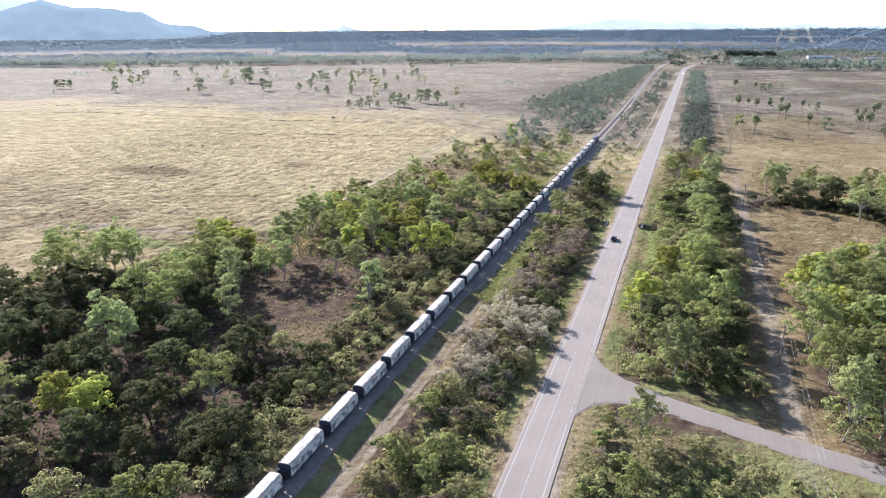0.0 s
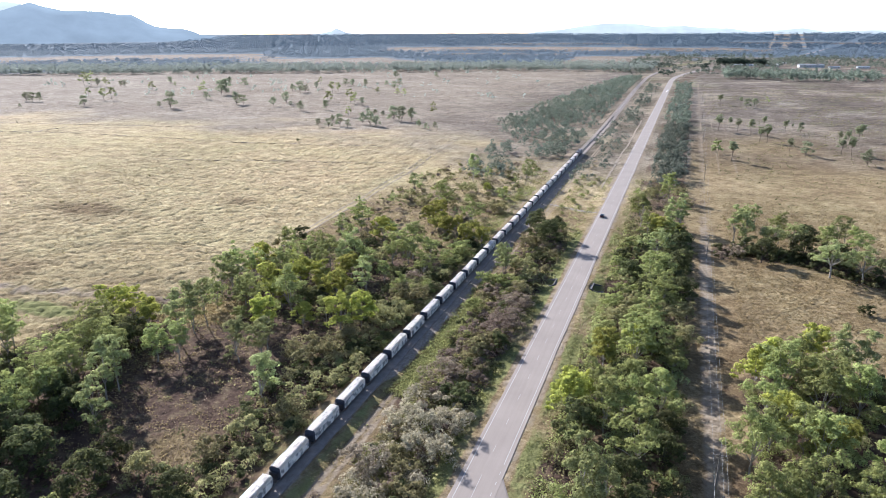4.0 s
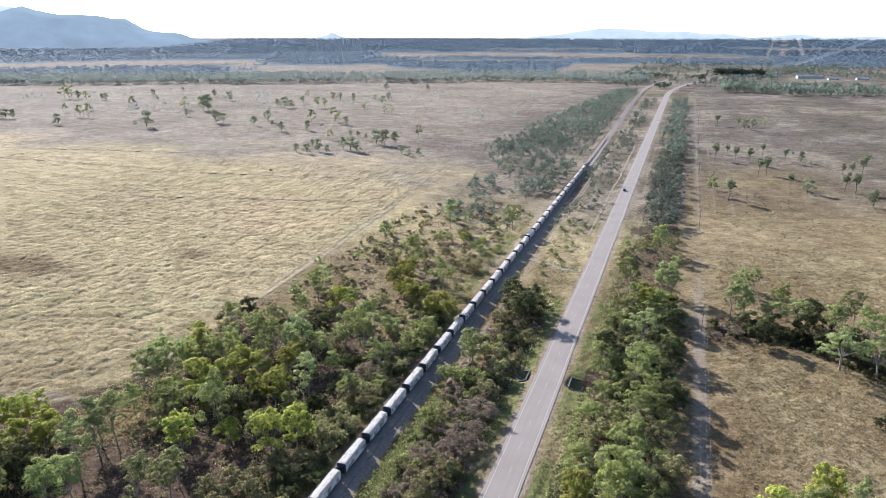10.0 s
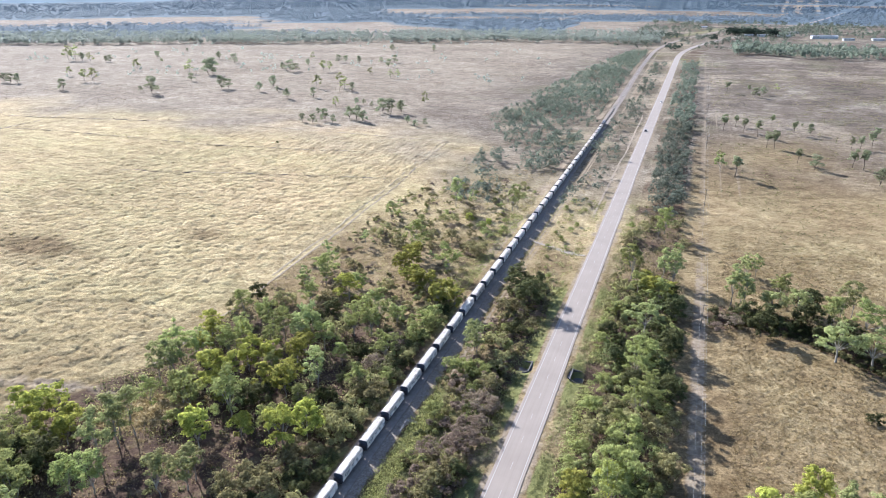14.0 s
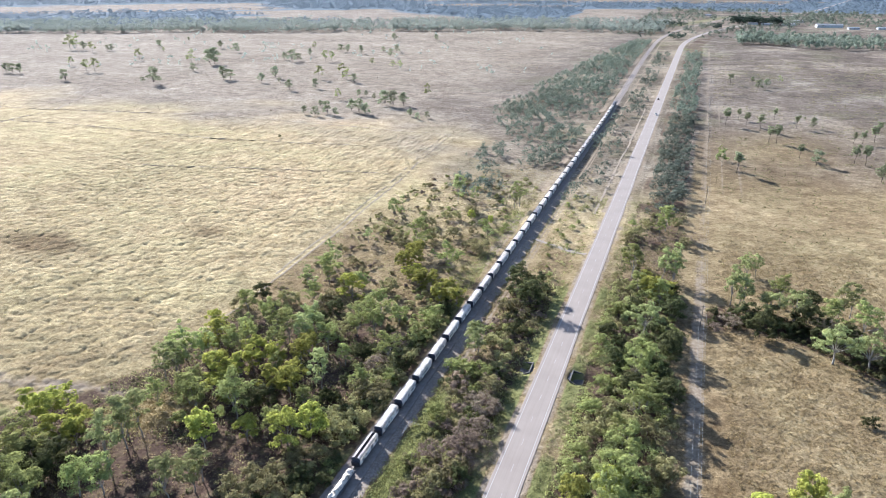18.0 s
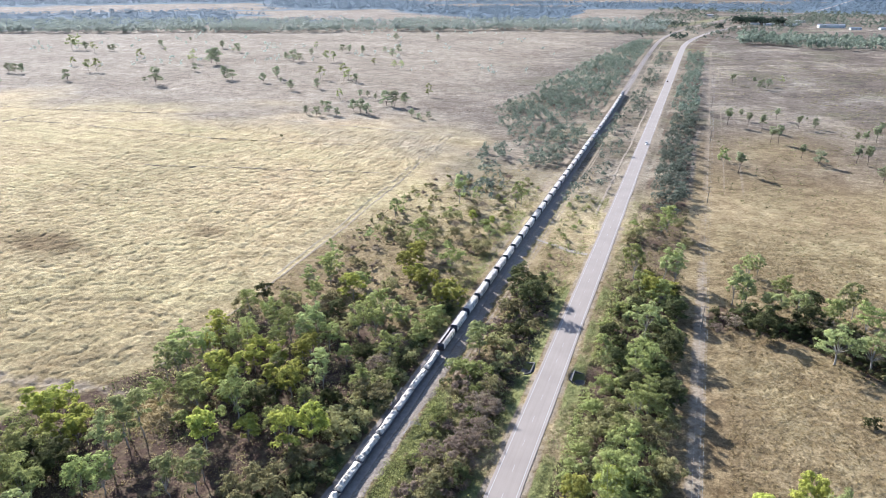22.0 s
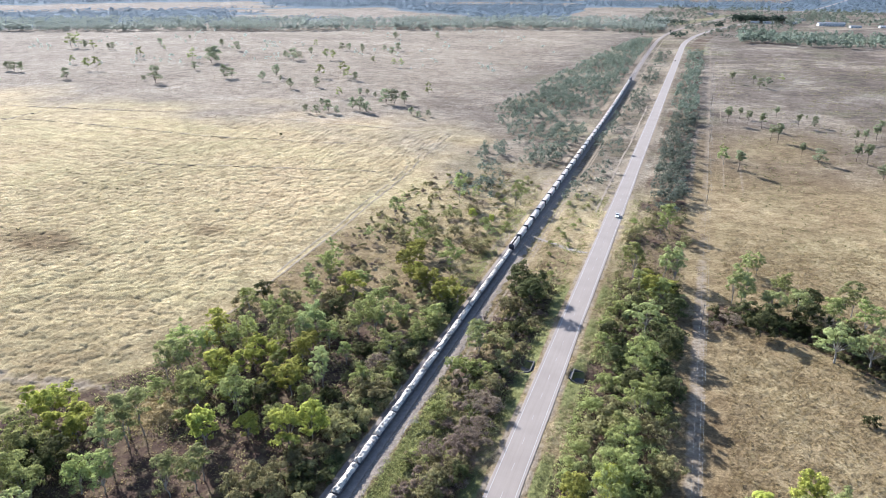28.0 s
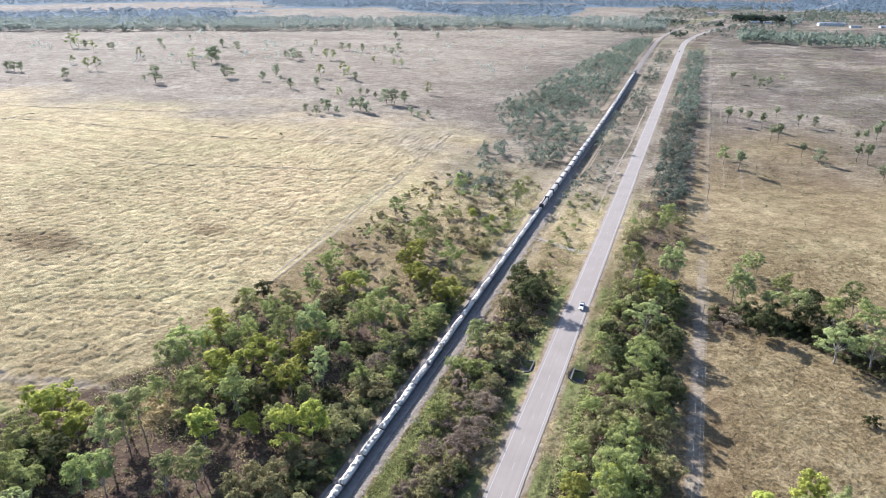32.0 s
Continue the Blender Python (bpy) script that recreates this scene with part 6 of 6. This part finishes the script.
def stained(m, scale, stretch, lo, hi, amount, colour):
    """Dark weathered patches on a panel, in the thing's own space."""
    t = m.node_tree
    b = t.nodes["Principled BSDF"]
    own, info = t.nodes.new("ShaderNodeTexCoord"), t.nodes.new("ShaderNodeObjectInfo")
    add = t.nodes.new("ShaderNodeVectorMath")
    far = t.nodes.new("ShaderNodeVectorMath")
    far.operation = "SCALE"
    far.inputs[0].default_value = (31.0, 17.0, 53.0)
    t.links.new(info.outputs["Random"], far.inputs["Scale"])
    t.links.new(own.outputs["Object"], add.inputs[0])
    t.links.new(far.outputs[0], add.inputs[1])
    clean = b.inputs["Base Color"].links[0].from_socket
    t.links.new(mixed(t, ramp(t, noise_tex(t, scale, 5, 0.6, add.outputs[0], stretch), (lo, 0.0), (hi, amount)), clean, colour), b.inputs["Base Color"])


stained(SOIL, 0.75, (1, 0.8, 0.8), 0.46, 0.56, 0.85, (0.10, 0.10, 0.10))
ROOF = plain("white_roof_sheet", (0.71, 0.645, 0.565), 0.55, 0, 0.5, 0.06)
stained(ROOF, 0.8, (1.6, 0.5, 1), 0.50, 0.66, 0.55, (0.26, 0.24, 0.21))
TARP = plain("white_cover_sheet", (0.53, 0.46, 0.365), 0.75, 0, 1.6, 0.08, 0.02)
stained(TARP, 1.1, (1.3, 0.9, 0.3), 0.50, 0.60, 0.85, (0.15, 0.125, 0.10))
DARK_END = plain("black_end_panel", (0.05, 0.053, 0.068), 0.6, 0, 1.2, 0.3)
LOCO = plain("locomotive_paint", (0.13, 0.12, 0.125), 0.45, 0, 0.8, 0.2)


def bogie(parent, y):
    bm = bmesh.new()
    for s in (-0.95, 0.95):
        box(bm, s - 0.09, y - 1.35, 0.62, s + 0.09, y + 1.35, 0.92, 0.03)
    box(bm, -0.95, y - 0.25, 0.62, 0.95, y + 0.25, 0.86, 0.03)
    b = part("bogie", bm, RUST, parent)
    for yy in (y - 0.88, y + 0.88):
        for s in (-0.62, 0.62):
            bm = bmesh.new()
            cyl(bm, (s - 0.07, yy, 0.86), (s + 0.07, yy, 0.86), 0.41, None, 14)
            part("wheel", bm, STEEL, b)


def underframe(parent, length):
    bm = bmesh.new()
    box(bm, -1.15, -length / 2, 0.95, 1.15, length / 2, 1.2, 0.03)
    box(bm, -0.2, -length / 2 + 0.4, 0.7, 0.2, length / 2 - 0.4, 0.95)
    for e in (-1, 1):
        box(bm, -0.14, e * (length / 2 + 0.42) - 0.45, 0.86, 0.14, e * (length / 2 + 0.42) + 0.45, 1.08, 0.03)
    part("underframe", bm, BLACK, parent)
    bogie(parent, -length / 2 + 2.0)
    bogie(parent, length / 2 - 2.0)


def container_wagon(open_top=False):
    w = empty("freight_wagon", "white covered freight wagon with black ends" if not open_top else "white freight wagon with an open slot in its roof", "wagon", "wagons of the train")
    L, W, z0, z1, z2 = 11.3, 1.28, 1.2, 2.85, 3.55
    underframe(w, 12.4)
    # added black blocks imitate the shadow between wagon ends
    for e in (-1, 1):
        box_part("end_platform", (-1.1, e * (L / 2 + 0.33) - 0.28, 1.2, 1.1, e * (L / 2 + 0.33) + 0.28, 2.5), BLACK, w, "black block for the shadow in the wagon gap", 0.05)
    # side walls lean in a little to a chamfered roof
    prof = [(W, z0), (W, z1), (W - 0.42, z2)]
    for s in (-1, 1):
        bm = bmesh.new()
        box(bm, s * (W - 0.04) - 0.04, -L / 2, z0, s * (W - 0.04) + 0.04, L / 2, z1)
        for k in range(11):
            y = -L / 2 + 0.25 + k * (L - 0.5) / 10
            box(bm, s * W - 0.05, y - 0.05, z0, s * W + 0.05, y + 0.05, z1)
        part("side_wall", bm, SOIL, w)
    for e in (-1, 1):
        bm = bmesh.new()
        y = e * L / 2
        vs = [bm.verts.new((sx, y + dy, z)) for dy in (-0.05, 0.05) for sx, z in ((-W, z0), (W, z0), (W, z1 + 0.3), (W - 0.3, z2 - 0.1), (-W + 0.3, z2 - 0.1), (-W, z1 + 0.3))]
        bm.faces.new(vs[:6][::-1])
        bm.faces.new(vs[6:])
        for k in range(6):
            bm.faces.new((vs[k], vs[(k + 1) % 6], vs[6 + (k + 1) % 6], vs[6 + k]))
        for k in range(3):
            box(bm, -W + 0.5 + k * 0.86 - 0.05, y - 0.1, z0, -W + 0.5 + k * 0.86 + 0.05, y + 0.1, z2 - 0.1)
        bmesh.ops.recalc_face_normals(bm, faces=bm.faces)
        part("end_panel", bm, DARK_END, w, "black ribbed end panel")
    for s in (-1, 1):
        bm = bmesh.new()
        q = [(s * (W + 0.03), z1), (s * (W - 0.06), z1 + 0.38), (s * (W - 0.26), z2 - 0.06)] + ([(s * 0.42, z2 + 0.02)] if open_top else [(s * 0.5, z2 + 0.06), (s * 0.02, z2 + 0.1)])
        rows = []
        for y in np.linspace(-L / 2, L / 2, 13):
            rows.append([bm.verts.new((x, y, z + 0.02 * (int(y * 3) % 2))) for x, z in q])
        for a, b in zip(rows, rows[1:]):
            for k in range(len(q) - 1):
                bm.faces.new((a[k], a[k + 1], b[k + 1], b[k]))
        bmesh.ops.solidify(bm, geom=list(bm.faces), thickness=0.06)
        r = part("roof_panel", bm, ROOF, w)
    bm = bmesh.new()
    for s in (-1, 1):
        box(bm, s * (W - 0.42) - 0.06, -L / 2, z2, s * (W - 0.42) + 0.06, L / 2, z2 + 0.1)
    if not open_top:
        for k in range(2):
            box(bm, -W + 0.45, -L / 6 + k * L / 3 - 0.04, z2 + 0.02, W - 0.45, -L / 6 + k * L / 3 + 0.04, z2 + 0.12)
    part("roof_rail", bm, SOIL, w)
    if open_top:
        bm = bmesh.new()
        box(bm, -W + 0.1, -L / 2 + 0.1, z0, W - 0.1, L / 2 - 0.1, z0 + 1.2)
        part("load", bm, BLACK, w, "dark bulk load inside")
    return w


def low_wagon(seed):
    w = empty("low_wagon", "low flat wagon with a lumpy white covered load", "wagon", "low wagons of the train")
    underframe(w, 10.9)
    L = 11.6
    bm = bmesh.new()
    for s in (-1, 1):
        box(bm, s * 1.28 - 0.05, -L / 2, 1.18, s * 1.28 + 0.05, L / 2, 1.75, 0.02)
    for e in (-1, 1):
        box(bm, -1.28, e * (L / 2 - 0.05) - 0.05, 1.18, 1.28, e * (L / 2 - 0.05) + 0.05, 1.7, 0.02)
    part("side_rail", bm, DARK_END, w)
    # the cover is drawn over a row of rounded bags
    rs = np.random.RandomState(seed)
    ny, nx = 46, 13
    v, f = [], []
    hump = [0.75 + 0.5 * rs.rand() for _ in range(7)]
    side = [1.02 + 0.2 * rs.rand() for _ in range(7)]
    for j in range(ny):
        y = -L / 2 + 0.15 + (L - 0.3) * j / (ny - 1)
        u = (y + L / 2) / L * 6
        k = max(0, min(5, int(u)))
        g = abs(math.sin(math.pi * (u + 0.25 * noise.noise(Vector((y * 0.6, seed, 0)))))) ** 0.3
        half = side[k] * (0.82 + 0.18 * g)
        for i in range(nx):
            e = -1 + 2 * i / (nx - 1)
            x = half * e
            h = (0.42 + 0.48 * g) * hump[k] * (1 - abs(e) ** 3.5) + (0.42 * noise.noise(Vector((x * 1.1, y * 0.9, seed))) + 0.09 * noise.noise(Vector((x * 3.5, y * 3.5, seed)))) * (1 - abs(e) ** 4)
            v.append((x, y, 1.5 + (h if 0 < j < ny - 1 else -0.3)))
            if i and j:
                o = j * nx + i
                f.append((o - nx - 1, o - nx, o, o - 1))
    mesh_object("cover", v, f, TARP, w, "crumpled white cover over rounded bulk bags", smooth=True)
    return w


def locomotive():
    w = empty("locomotive", "dark diesel locomotive at the head of the train", "locomotive")
    L = 17.0
    underframe(w, L)
    bm = bmesh.new()
    box(bm, -1.4, -L / 2, 1.2, 1.4, L / 2, 1.45, 0.04)
    part("walkway", bm, BLACK, w)
    box_part("long_hood", (-0.95, -L / 2 + 0.8, 1.45, 0.95, L / 2 - 4.6, 3.9), LOCO, w, bevel=0.12)
    box_part("cab", (-1.35, L / 2 - 4.6, 1.45, 1.35, L / 2 - 2.2, 4.1), LOCO, w, bevel=0.15)
    box_part("short_hood", (-1.0, L / 2 - 2.2, 1.45, 1.0, L / 2 - 0.5, 3.0), LOCO, w, bevel=0.15)
    box_part("windscreen", (-1.15, L / 2 - 2.24, 3.1, 1.15, L / 2 - 2.16, 3.8), GLASS, w)
    for k in range(3):
        bm = bmesh.new()
        cyl(bm, (0, -L / 2 + 3 + k * 2.2, 3.88), (0, -L / 2 + 3 + k * 2.2, 4.05), 0.6, None, 14)
        part("radiator_fan", bm, BLACK, w)
    bm = bmesh.new()
    for s in (-1.36, 1.36):
        for k in range(7):
            y = -L / 2 + 0.5 + k * 1.9
            box(bm, s - 0.02, y - 0.02, 1.45, s + 0.02, y + 0.02, 2.4)
        box(bm, s - 0.02, -L / 2 + 0.5, 2.36, s + 0.02, L / 2 - 4.8, 2.4)
    part("handrail", bm, WHITE_LINE, w)
    return w


def rail_pose(s):
    """The pose on the track at the distance s along it."""
    a, b = float(rail_x(s - 4)), float(rail_x(s + 4))
    return pose(float(rail_x(s)), s, 0.0, 0, 0, -math.degrees(math.atan2(b - a, 8)))


TRAIN = []     # things and their middles along the track at the clip's start


def build_train():
    TRAIN.append((locomotive(), 468.3))
    first = container_wagon()
    tail = -72.5
    for k in range(38):
        o = first if k == 0 else copy_thing(first, pose(0, 0, 0))
        TRAIN.append((o, tail + 14.0 * k + 6.1))
    TRAIN.append((container_wagon(True), -86.5 + 6.1))
    lows = [low_wagon(s) for s in (3, 8, 15)]
    lows[1]["label"] = "low flat wagon with a dusty lumpy white load"
    for k in range(25):
        o = lows[k] if k < 3 else copy_thing(lows[(k * 7 + 2) % 3], pose(0, 0, 0))
        TRAIN.append((o, -88.6 - 12.1 * k - 6.0))


build_train()


# ---- vehicles ----
def car(name, label, paint, tray=False):
    c = empty(name, label, "car")
    def body(name, prof, half, mat, taper=0.0, bevel=0.06):
        bm = bmesh.new()
        L, R = [], []
        zs = [p[1] for p in prof]
        for y, z in prof:
            k = half - taper * (z - min(zs)) / (max(zs) - min(zs) + 1e-6)
            L.append(bm.verts.new((-k, y, z)))
            R.append(bm.verts.new((k, y, z)))
        bm.faces.new(L)
        bm.faces.new(R[::-1])
        n = len(prof)
        for k in range(n):
            bm.faces.new((L[k], R[k], R[(k + 1) % n], L[(k + 1) % n]))
        bmesh.ops.recalc_face_normals(bm, faces=bm.faces)
        bmesh.ops.bevel(bm, geom=list(bm.edges), offset=bevel, segments=2, affect="EDGES")
        return part(name, bm, mat, c)
    if tray:
        body("body", [(-2.55, 0.45), (2.5, 0.45), (2.55, 0.85), (2.4, 1.08), (1.1, 1.15), (-2.55, 1.12)], 0.92, paint)
        body("cabin", [(-0.75, 1.1), (1.15, 1.1), (0.45, 1.75), (-0.65, 1.78)], 0.84, paint, 0.12)
        body("tray_cover", [(-2.45, 1.1), (-0.9, 1.1), (-0.9, 1.2), (-2.45, 1.2)], 0.82, BLACK, 0, 0.02)
        body("windscreen", [(1.12, 1.2), (1.06, 1.26), (0.55, 1.68), (0.62, 1.62)], 0.74, GLASS, 0.06, 0.005)
    else:
        body("body", [(-2.3, 0.4), (2.2, 0.4), (2.3, 0.65), (2.2, 0.85), (1.0, 1.0), (-1.9, 1.05), (-2.3, 0.95)], 0.9, paint)
        body("cabin", [(-1.9, 1.02), (1.0, 0.98), (0.25, 1.46), (-1.25, 1.5)], 0.82, GLASS, 0.14)
        body("roof", [(-1.3, 1.45), (0.3, 1.42), (0.15, 1.5), (-1.2, 1.53)], 0.68, paint, 0, 0.02)
    for y in (-1.4, 1.45):
        for s in (-0.82, 0.82):
            bm = bmesh.new()
            cyl(bm, (s - 0.1, y, 0.33), (s + 0.1, y, 0.33), 0.33, None, 14)
            wheel = part("wheel", bm, RUBBER, c)
            bm = bmesh.new()
            cyl(bm, (s - 0.12, y, 0.33), (s + 0.12, y, 0.33), 0.19, None, 10)
            part("rim", bm, STEEL, wheel)
    for s in (-0.62, 0.62):
        bm = bmesh.new()
        box(bm, s - 0.17, 2.2 + 0.25 * tray, 0.62, s + 0.17, 2.32 + 0.25 * tray, 0.8, 0.03)
        part("headlight", bm, LAMP, c, "lit headlight")
        bm = bmesh.new()
        box(bm, s - 0.16, -2.36 - 0.22 * tray, 0.72, s + 0.16, -2.26 - 0.22 * tray, 0.9, 0.02)
        part("tail_light", bm, RED, c, "red tail light")
    return c


PAINT_W = plain("white_car_paint", (0.44, 0.44, 0.44), 0.25, 0, 1, 0.04)
PAINT_D = plain("black_car_paint", (0.03, 0.03, 0.035), 0.2, 0.2, 1, 0.1)
RED = plain("red_lens", (0.35, 0.02, 0.02), 0.3, 0, 1, 0.1)
LAMP, lt, lb = nodes_of("headlight_lens", 0.2)
lb.inputs["Base Color"].default_value = (0.9, 0.9, 0.85, 1)
lb.inputs["Emission Color"].default_value = (1, 0.96, 0.88, 1)
lb.inputs["Emission Strength"].default_value = 3.5
dark_car = car("car", "dark sedan driving away along the road", PAINT_D)
white_ute = car("utility_vehicle", "white utility vehicle with lit headlights coming down the road", PAINT_W, True)


# ---- power line, fences ----
def build_power_line():
    tops = []
    first = None
    for y in (-157, 0, 157.5, 315, 472, 630, 787, 945):
        x = 46.5 + (y - 315) * 0.005
        if first is None:
            first = empty("power_pole", "grey timber power pole with a crossarm and white insulators", "power pole", "poles of the power line")
            bm = bmesh.new()
            cyl(bm, (0, 0, -1), (0, 0, 10.6), 0.17, 0.12, 8)
            part("pole", bm, POLE_WOOD, first)
            box_part("crossarm", (-1.3, -0.07, 9.9, 1.3, 0.07, 10.05), POLE_WOOD, first)
            bm = bmesh.new()
            cyl(bm, (-0.6, -0.06, 9.9), (0, -0.1, 9.2), 0.03)
            cyl(bm, (0.6, -0.06, 9.9), (0, -0.1, 9.2), 0.03)
            part("brace", bm, STEEL, first)
            for s in (-1.2, 0.35, 1.2):
                bm = bmesh.new()
                cyl(bm, (s, 0, 10.05), (s, 0, 10.32), 0.07, 0.05, 8)
                part("insulator", bm, WHITE_LINE, first)
            first.matrix_basis = pose(x, y, gz(x, y))
        else:
            copy_thing(first, pose(x, y, gz(x, y)))
        tops.append((x, y, gz(x, y)))
    for s in (-1.2, 0.35, 1.2):
        bm = bmesh.new()
        for a, b in zip(tops, tops[1:]):
            pts = []
            for k in range(13):
                u = k / 12
                pts.append(Vector((a[0] + (b[0] - a[0]) * u + s, a[1] + (b[1] - a[1]) * u, a[2] + (b[2] - a[2]) * u + 10.32 - 2.2 * 4 * u * (1 - u))))
            for p, q in zip(pts, pts[1:]):
                cyl(bm, p, q, 0.016, None, 4)
        tagged(part("power_wire", bm, WIRE), "bare aluminium conductor strung between poles", "wire", "wires of the power line")


build_power_line()


# ---- guard rails where the railway crosses a drain ----
def guard_rail(points, label):
    g = empty("guard_rail", label, "railing", "guard rails beside the railway")
    base = Vector((*points[0], gz(*points[0])))
    top = [Vector((x, y, gz(x, y) + 1.1)) - base for x, y in points]
    for a, b in zip(top, top[1:]):
        for drop in (0.0, 0.45):
            bm = bmesh.new()
            cyl(bm, a - Vector((0, 0, drop)), b - Vector((0, 0, drop)), 0.045, None, 6)
            part("rail", bm, WHITE_LINE, g)
    for a, b in zip(top, top[1:]):
        for u in (0, 0.5, 1):
            p = a.lerp(b, u)
            bm = bmesh.new()
            cyl(bm, p - Vector((0, 0, 1.4)), p + Vector((0, 0, 0.05)), 0.05, None, 6)
            part("post", bm, WHITE_LINE, g)
    g.location = base


guard_rail([(-33.4, 217.5), (-33.7, 223.2), (-30.6, 223.5)], "bent white pipe guard rail in grass beside the railway")
guard_rail([(-42.5, 225.6), (-43.1, 238.2)], "straight white pipe guard rail beside the railway")


# ---- the culvert under the road ----
# concrete colour darkened to imitate the shade in the ditch
SHADED_CONCRETE = plain("shade_darkened_concrete", (0.094, 0.085, 0.074), 0.9, 0, 1.5, 0.35)


def culvert(x, turn):
    c = empty("culvert", "concrete box culvert with a dark opening beside the road", "culvert", "ends of the culvert")
    bm = bmesh.new()
    box(bm, -0.2, -3.4, -2.2, 0.2, -2.2, 0.1, 0.04)
    box(bm, -0.2, 2.2, -2.2, 0.2, 3.4, 0.1, 0.04)
    box(bm, -0.2, -2.2, -0.35, 0.2, 2.2, 0.12, 0.04)
    part("headwall", bm, SHADED_CONCRETE, c)
    for s in (-1, 1):
        bm = bmesh.new()
        vs = box(bm, 0.0, s * 3.2 - 0.15, -2.3, 3.4, s * 3.2 + 0.15, 0.0)
        for v in vs:
            v.co.y += s * 0.28 * v.co.x
            if v.co.z > -1 and v.co.x > 1:
                v.co.z -= 1.1
        part("wing_wall", bm, SHADED_CONCRETE, c)
    box_part("apron", (0.1, -3.2, -2.45, 4.0, 3.2, -2.2), SHADED_CONCRETE, c)
    # a solid black block stands for the shade within the hole
    box_part("opening", (-3.0, -2.2, -2.2, -0.1, 2.2, -0.35), BLACK, c, "black block for the shade inside the culvert")
    c.matrix_basis = pose(x, 266, -0.15, 0, 0, turn)


culvert(6.9, 0)
culvert(-6.9, 180)


# ---- the village by the road bend ----
def house(x, y, length, width, height, turn, wall, roof, label):
    h = empty("house" if length < 30 else "shed", label, "building", "buildings of the village")
    box_part("wall", (-length / 2, -width / 2, -0.3, length / 2, width / 2, height), wall, h)
    bm = bmesh.new()
    e = 0.6
    rows = [(-width / 2 - e, height - 0.1), (0, height + width * 0.16), (width / 2 + e, height - 0.1)]
    vs = [[bm.verts.new((sx * (length / 2 + e), yy, z)) for yy, z in rows] for sx in (-1, 1)]
    for k in range(2):
        bm.faces.new((vs[0][k], vs[1][k], vs[1][k + 1], vs[0][k + 1]))
    bmesh.ops.solidify(bm, geom=list(bm.faces), thickness=0.25)
    part("roof", bm, roof, h)
    for k in range(max(2, int(length / 7))):
        u = -length / 2 + (k + 0.5) * length / max(2, int(length / 7))
        w = box_part("window", (u - 0.9, -width / 2 - 0.06, 1.0, u + 0.9, -width / 2 + 0.02, 2.2), GLASS, h)
    h.matrix_basis = pose(x, y, gz(x, y), 0, 0, turn)


WALL_W = plain("white_boarding", (0.396, 0.391, 0.374), 0.7, 0, 0.4, 0.1)
ROOF_W = plain("white_iron_roof", (0.429, 0.429, 0.429), 0.4, 0.1, 0.3, 0.08)
ROOF_B = plain("pale_grey_iron_roof", (0.319, 0.33, 0.341), 0.4, 0.1, 0.3, 0.1)
house(312, 1958, 58, 16, 6.0, 12, WALL_W, ROOF_W, "long white shed with an iron roof in the village")
house(229, 2000, 30, 11, 4.0, 8, WALL_W, ROOF_W, "long white low building in the village")
house(178, 1985, 24, 10, 3.6, 5, WALL_W, ROOF_W, "white house with an iron roof in the village")
house(260, 2110, 26, 11, 3.8, 20, WALL_W, ROOF_W, "white house with an iron roof in the village")
house(356, 1912, 24, 10, 3.6, 15, WALL_W, ROOF_B, "white house with a grey iron roof in the village")
house(40, 2290, 22, 10, 3.6, -8, WALL_W, ROOF_B, "white house with a grey iron roof by the road")
house(147, 1990, 20, 9, 3.4, 10, WALL_W, ROOF_W, "small white house among dark trees")
house(420, 1930, 26, 11, 3.6, 10, WALL_W, ROOF_W, "white house with an iron roof in the village")


def motions():
    """What moves: the train and the two vehicles."""
    for thing, s in TRAIN:
        ts = (0, 8, 16, 24, 32)
        walk(thing, [(t, rail_pose(s + TRAIN_V * t)) for t in ts])
    walk(dark_car, [(0, pose(-1.7, 243, 0)), (6, pose(-1.7, 424, 0)), (13, pose(-1.7, 646, 0)), (19, pose(-1.7, 842, 0)), (27, pose(-1.7, 1098, 0)), (32, pose(float(road_x(1258)) - 1.7, 1258, 0, 0, 0, -2))])
    walk(white_ute, [(0, pose(float(road_x(1250)) + 1.7, 1250, 0, 0, 0, 179)), (2, pose(1.7, 1190, 0, 0, 0, 180)), (13, pose(1.7, 872, 0, 0, 0, 180)), (19, pose(1.7, 696, 0, 0, 0, 180)), (23, pose(1.7, 576, 0, 0, 0, 180)), (28, pose(1.7, 427, 0, 0, 0, 180)), (32, pose(1.7, 314, 0, 0, 0, 180))])


motions()
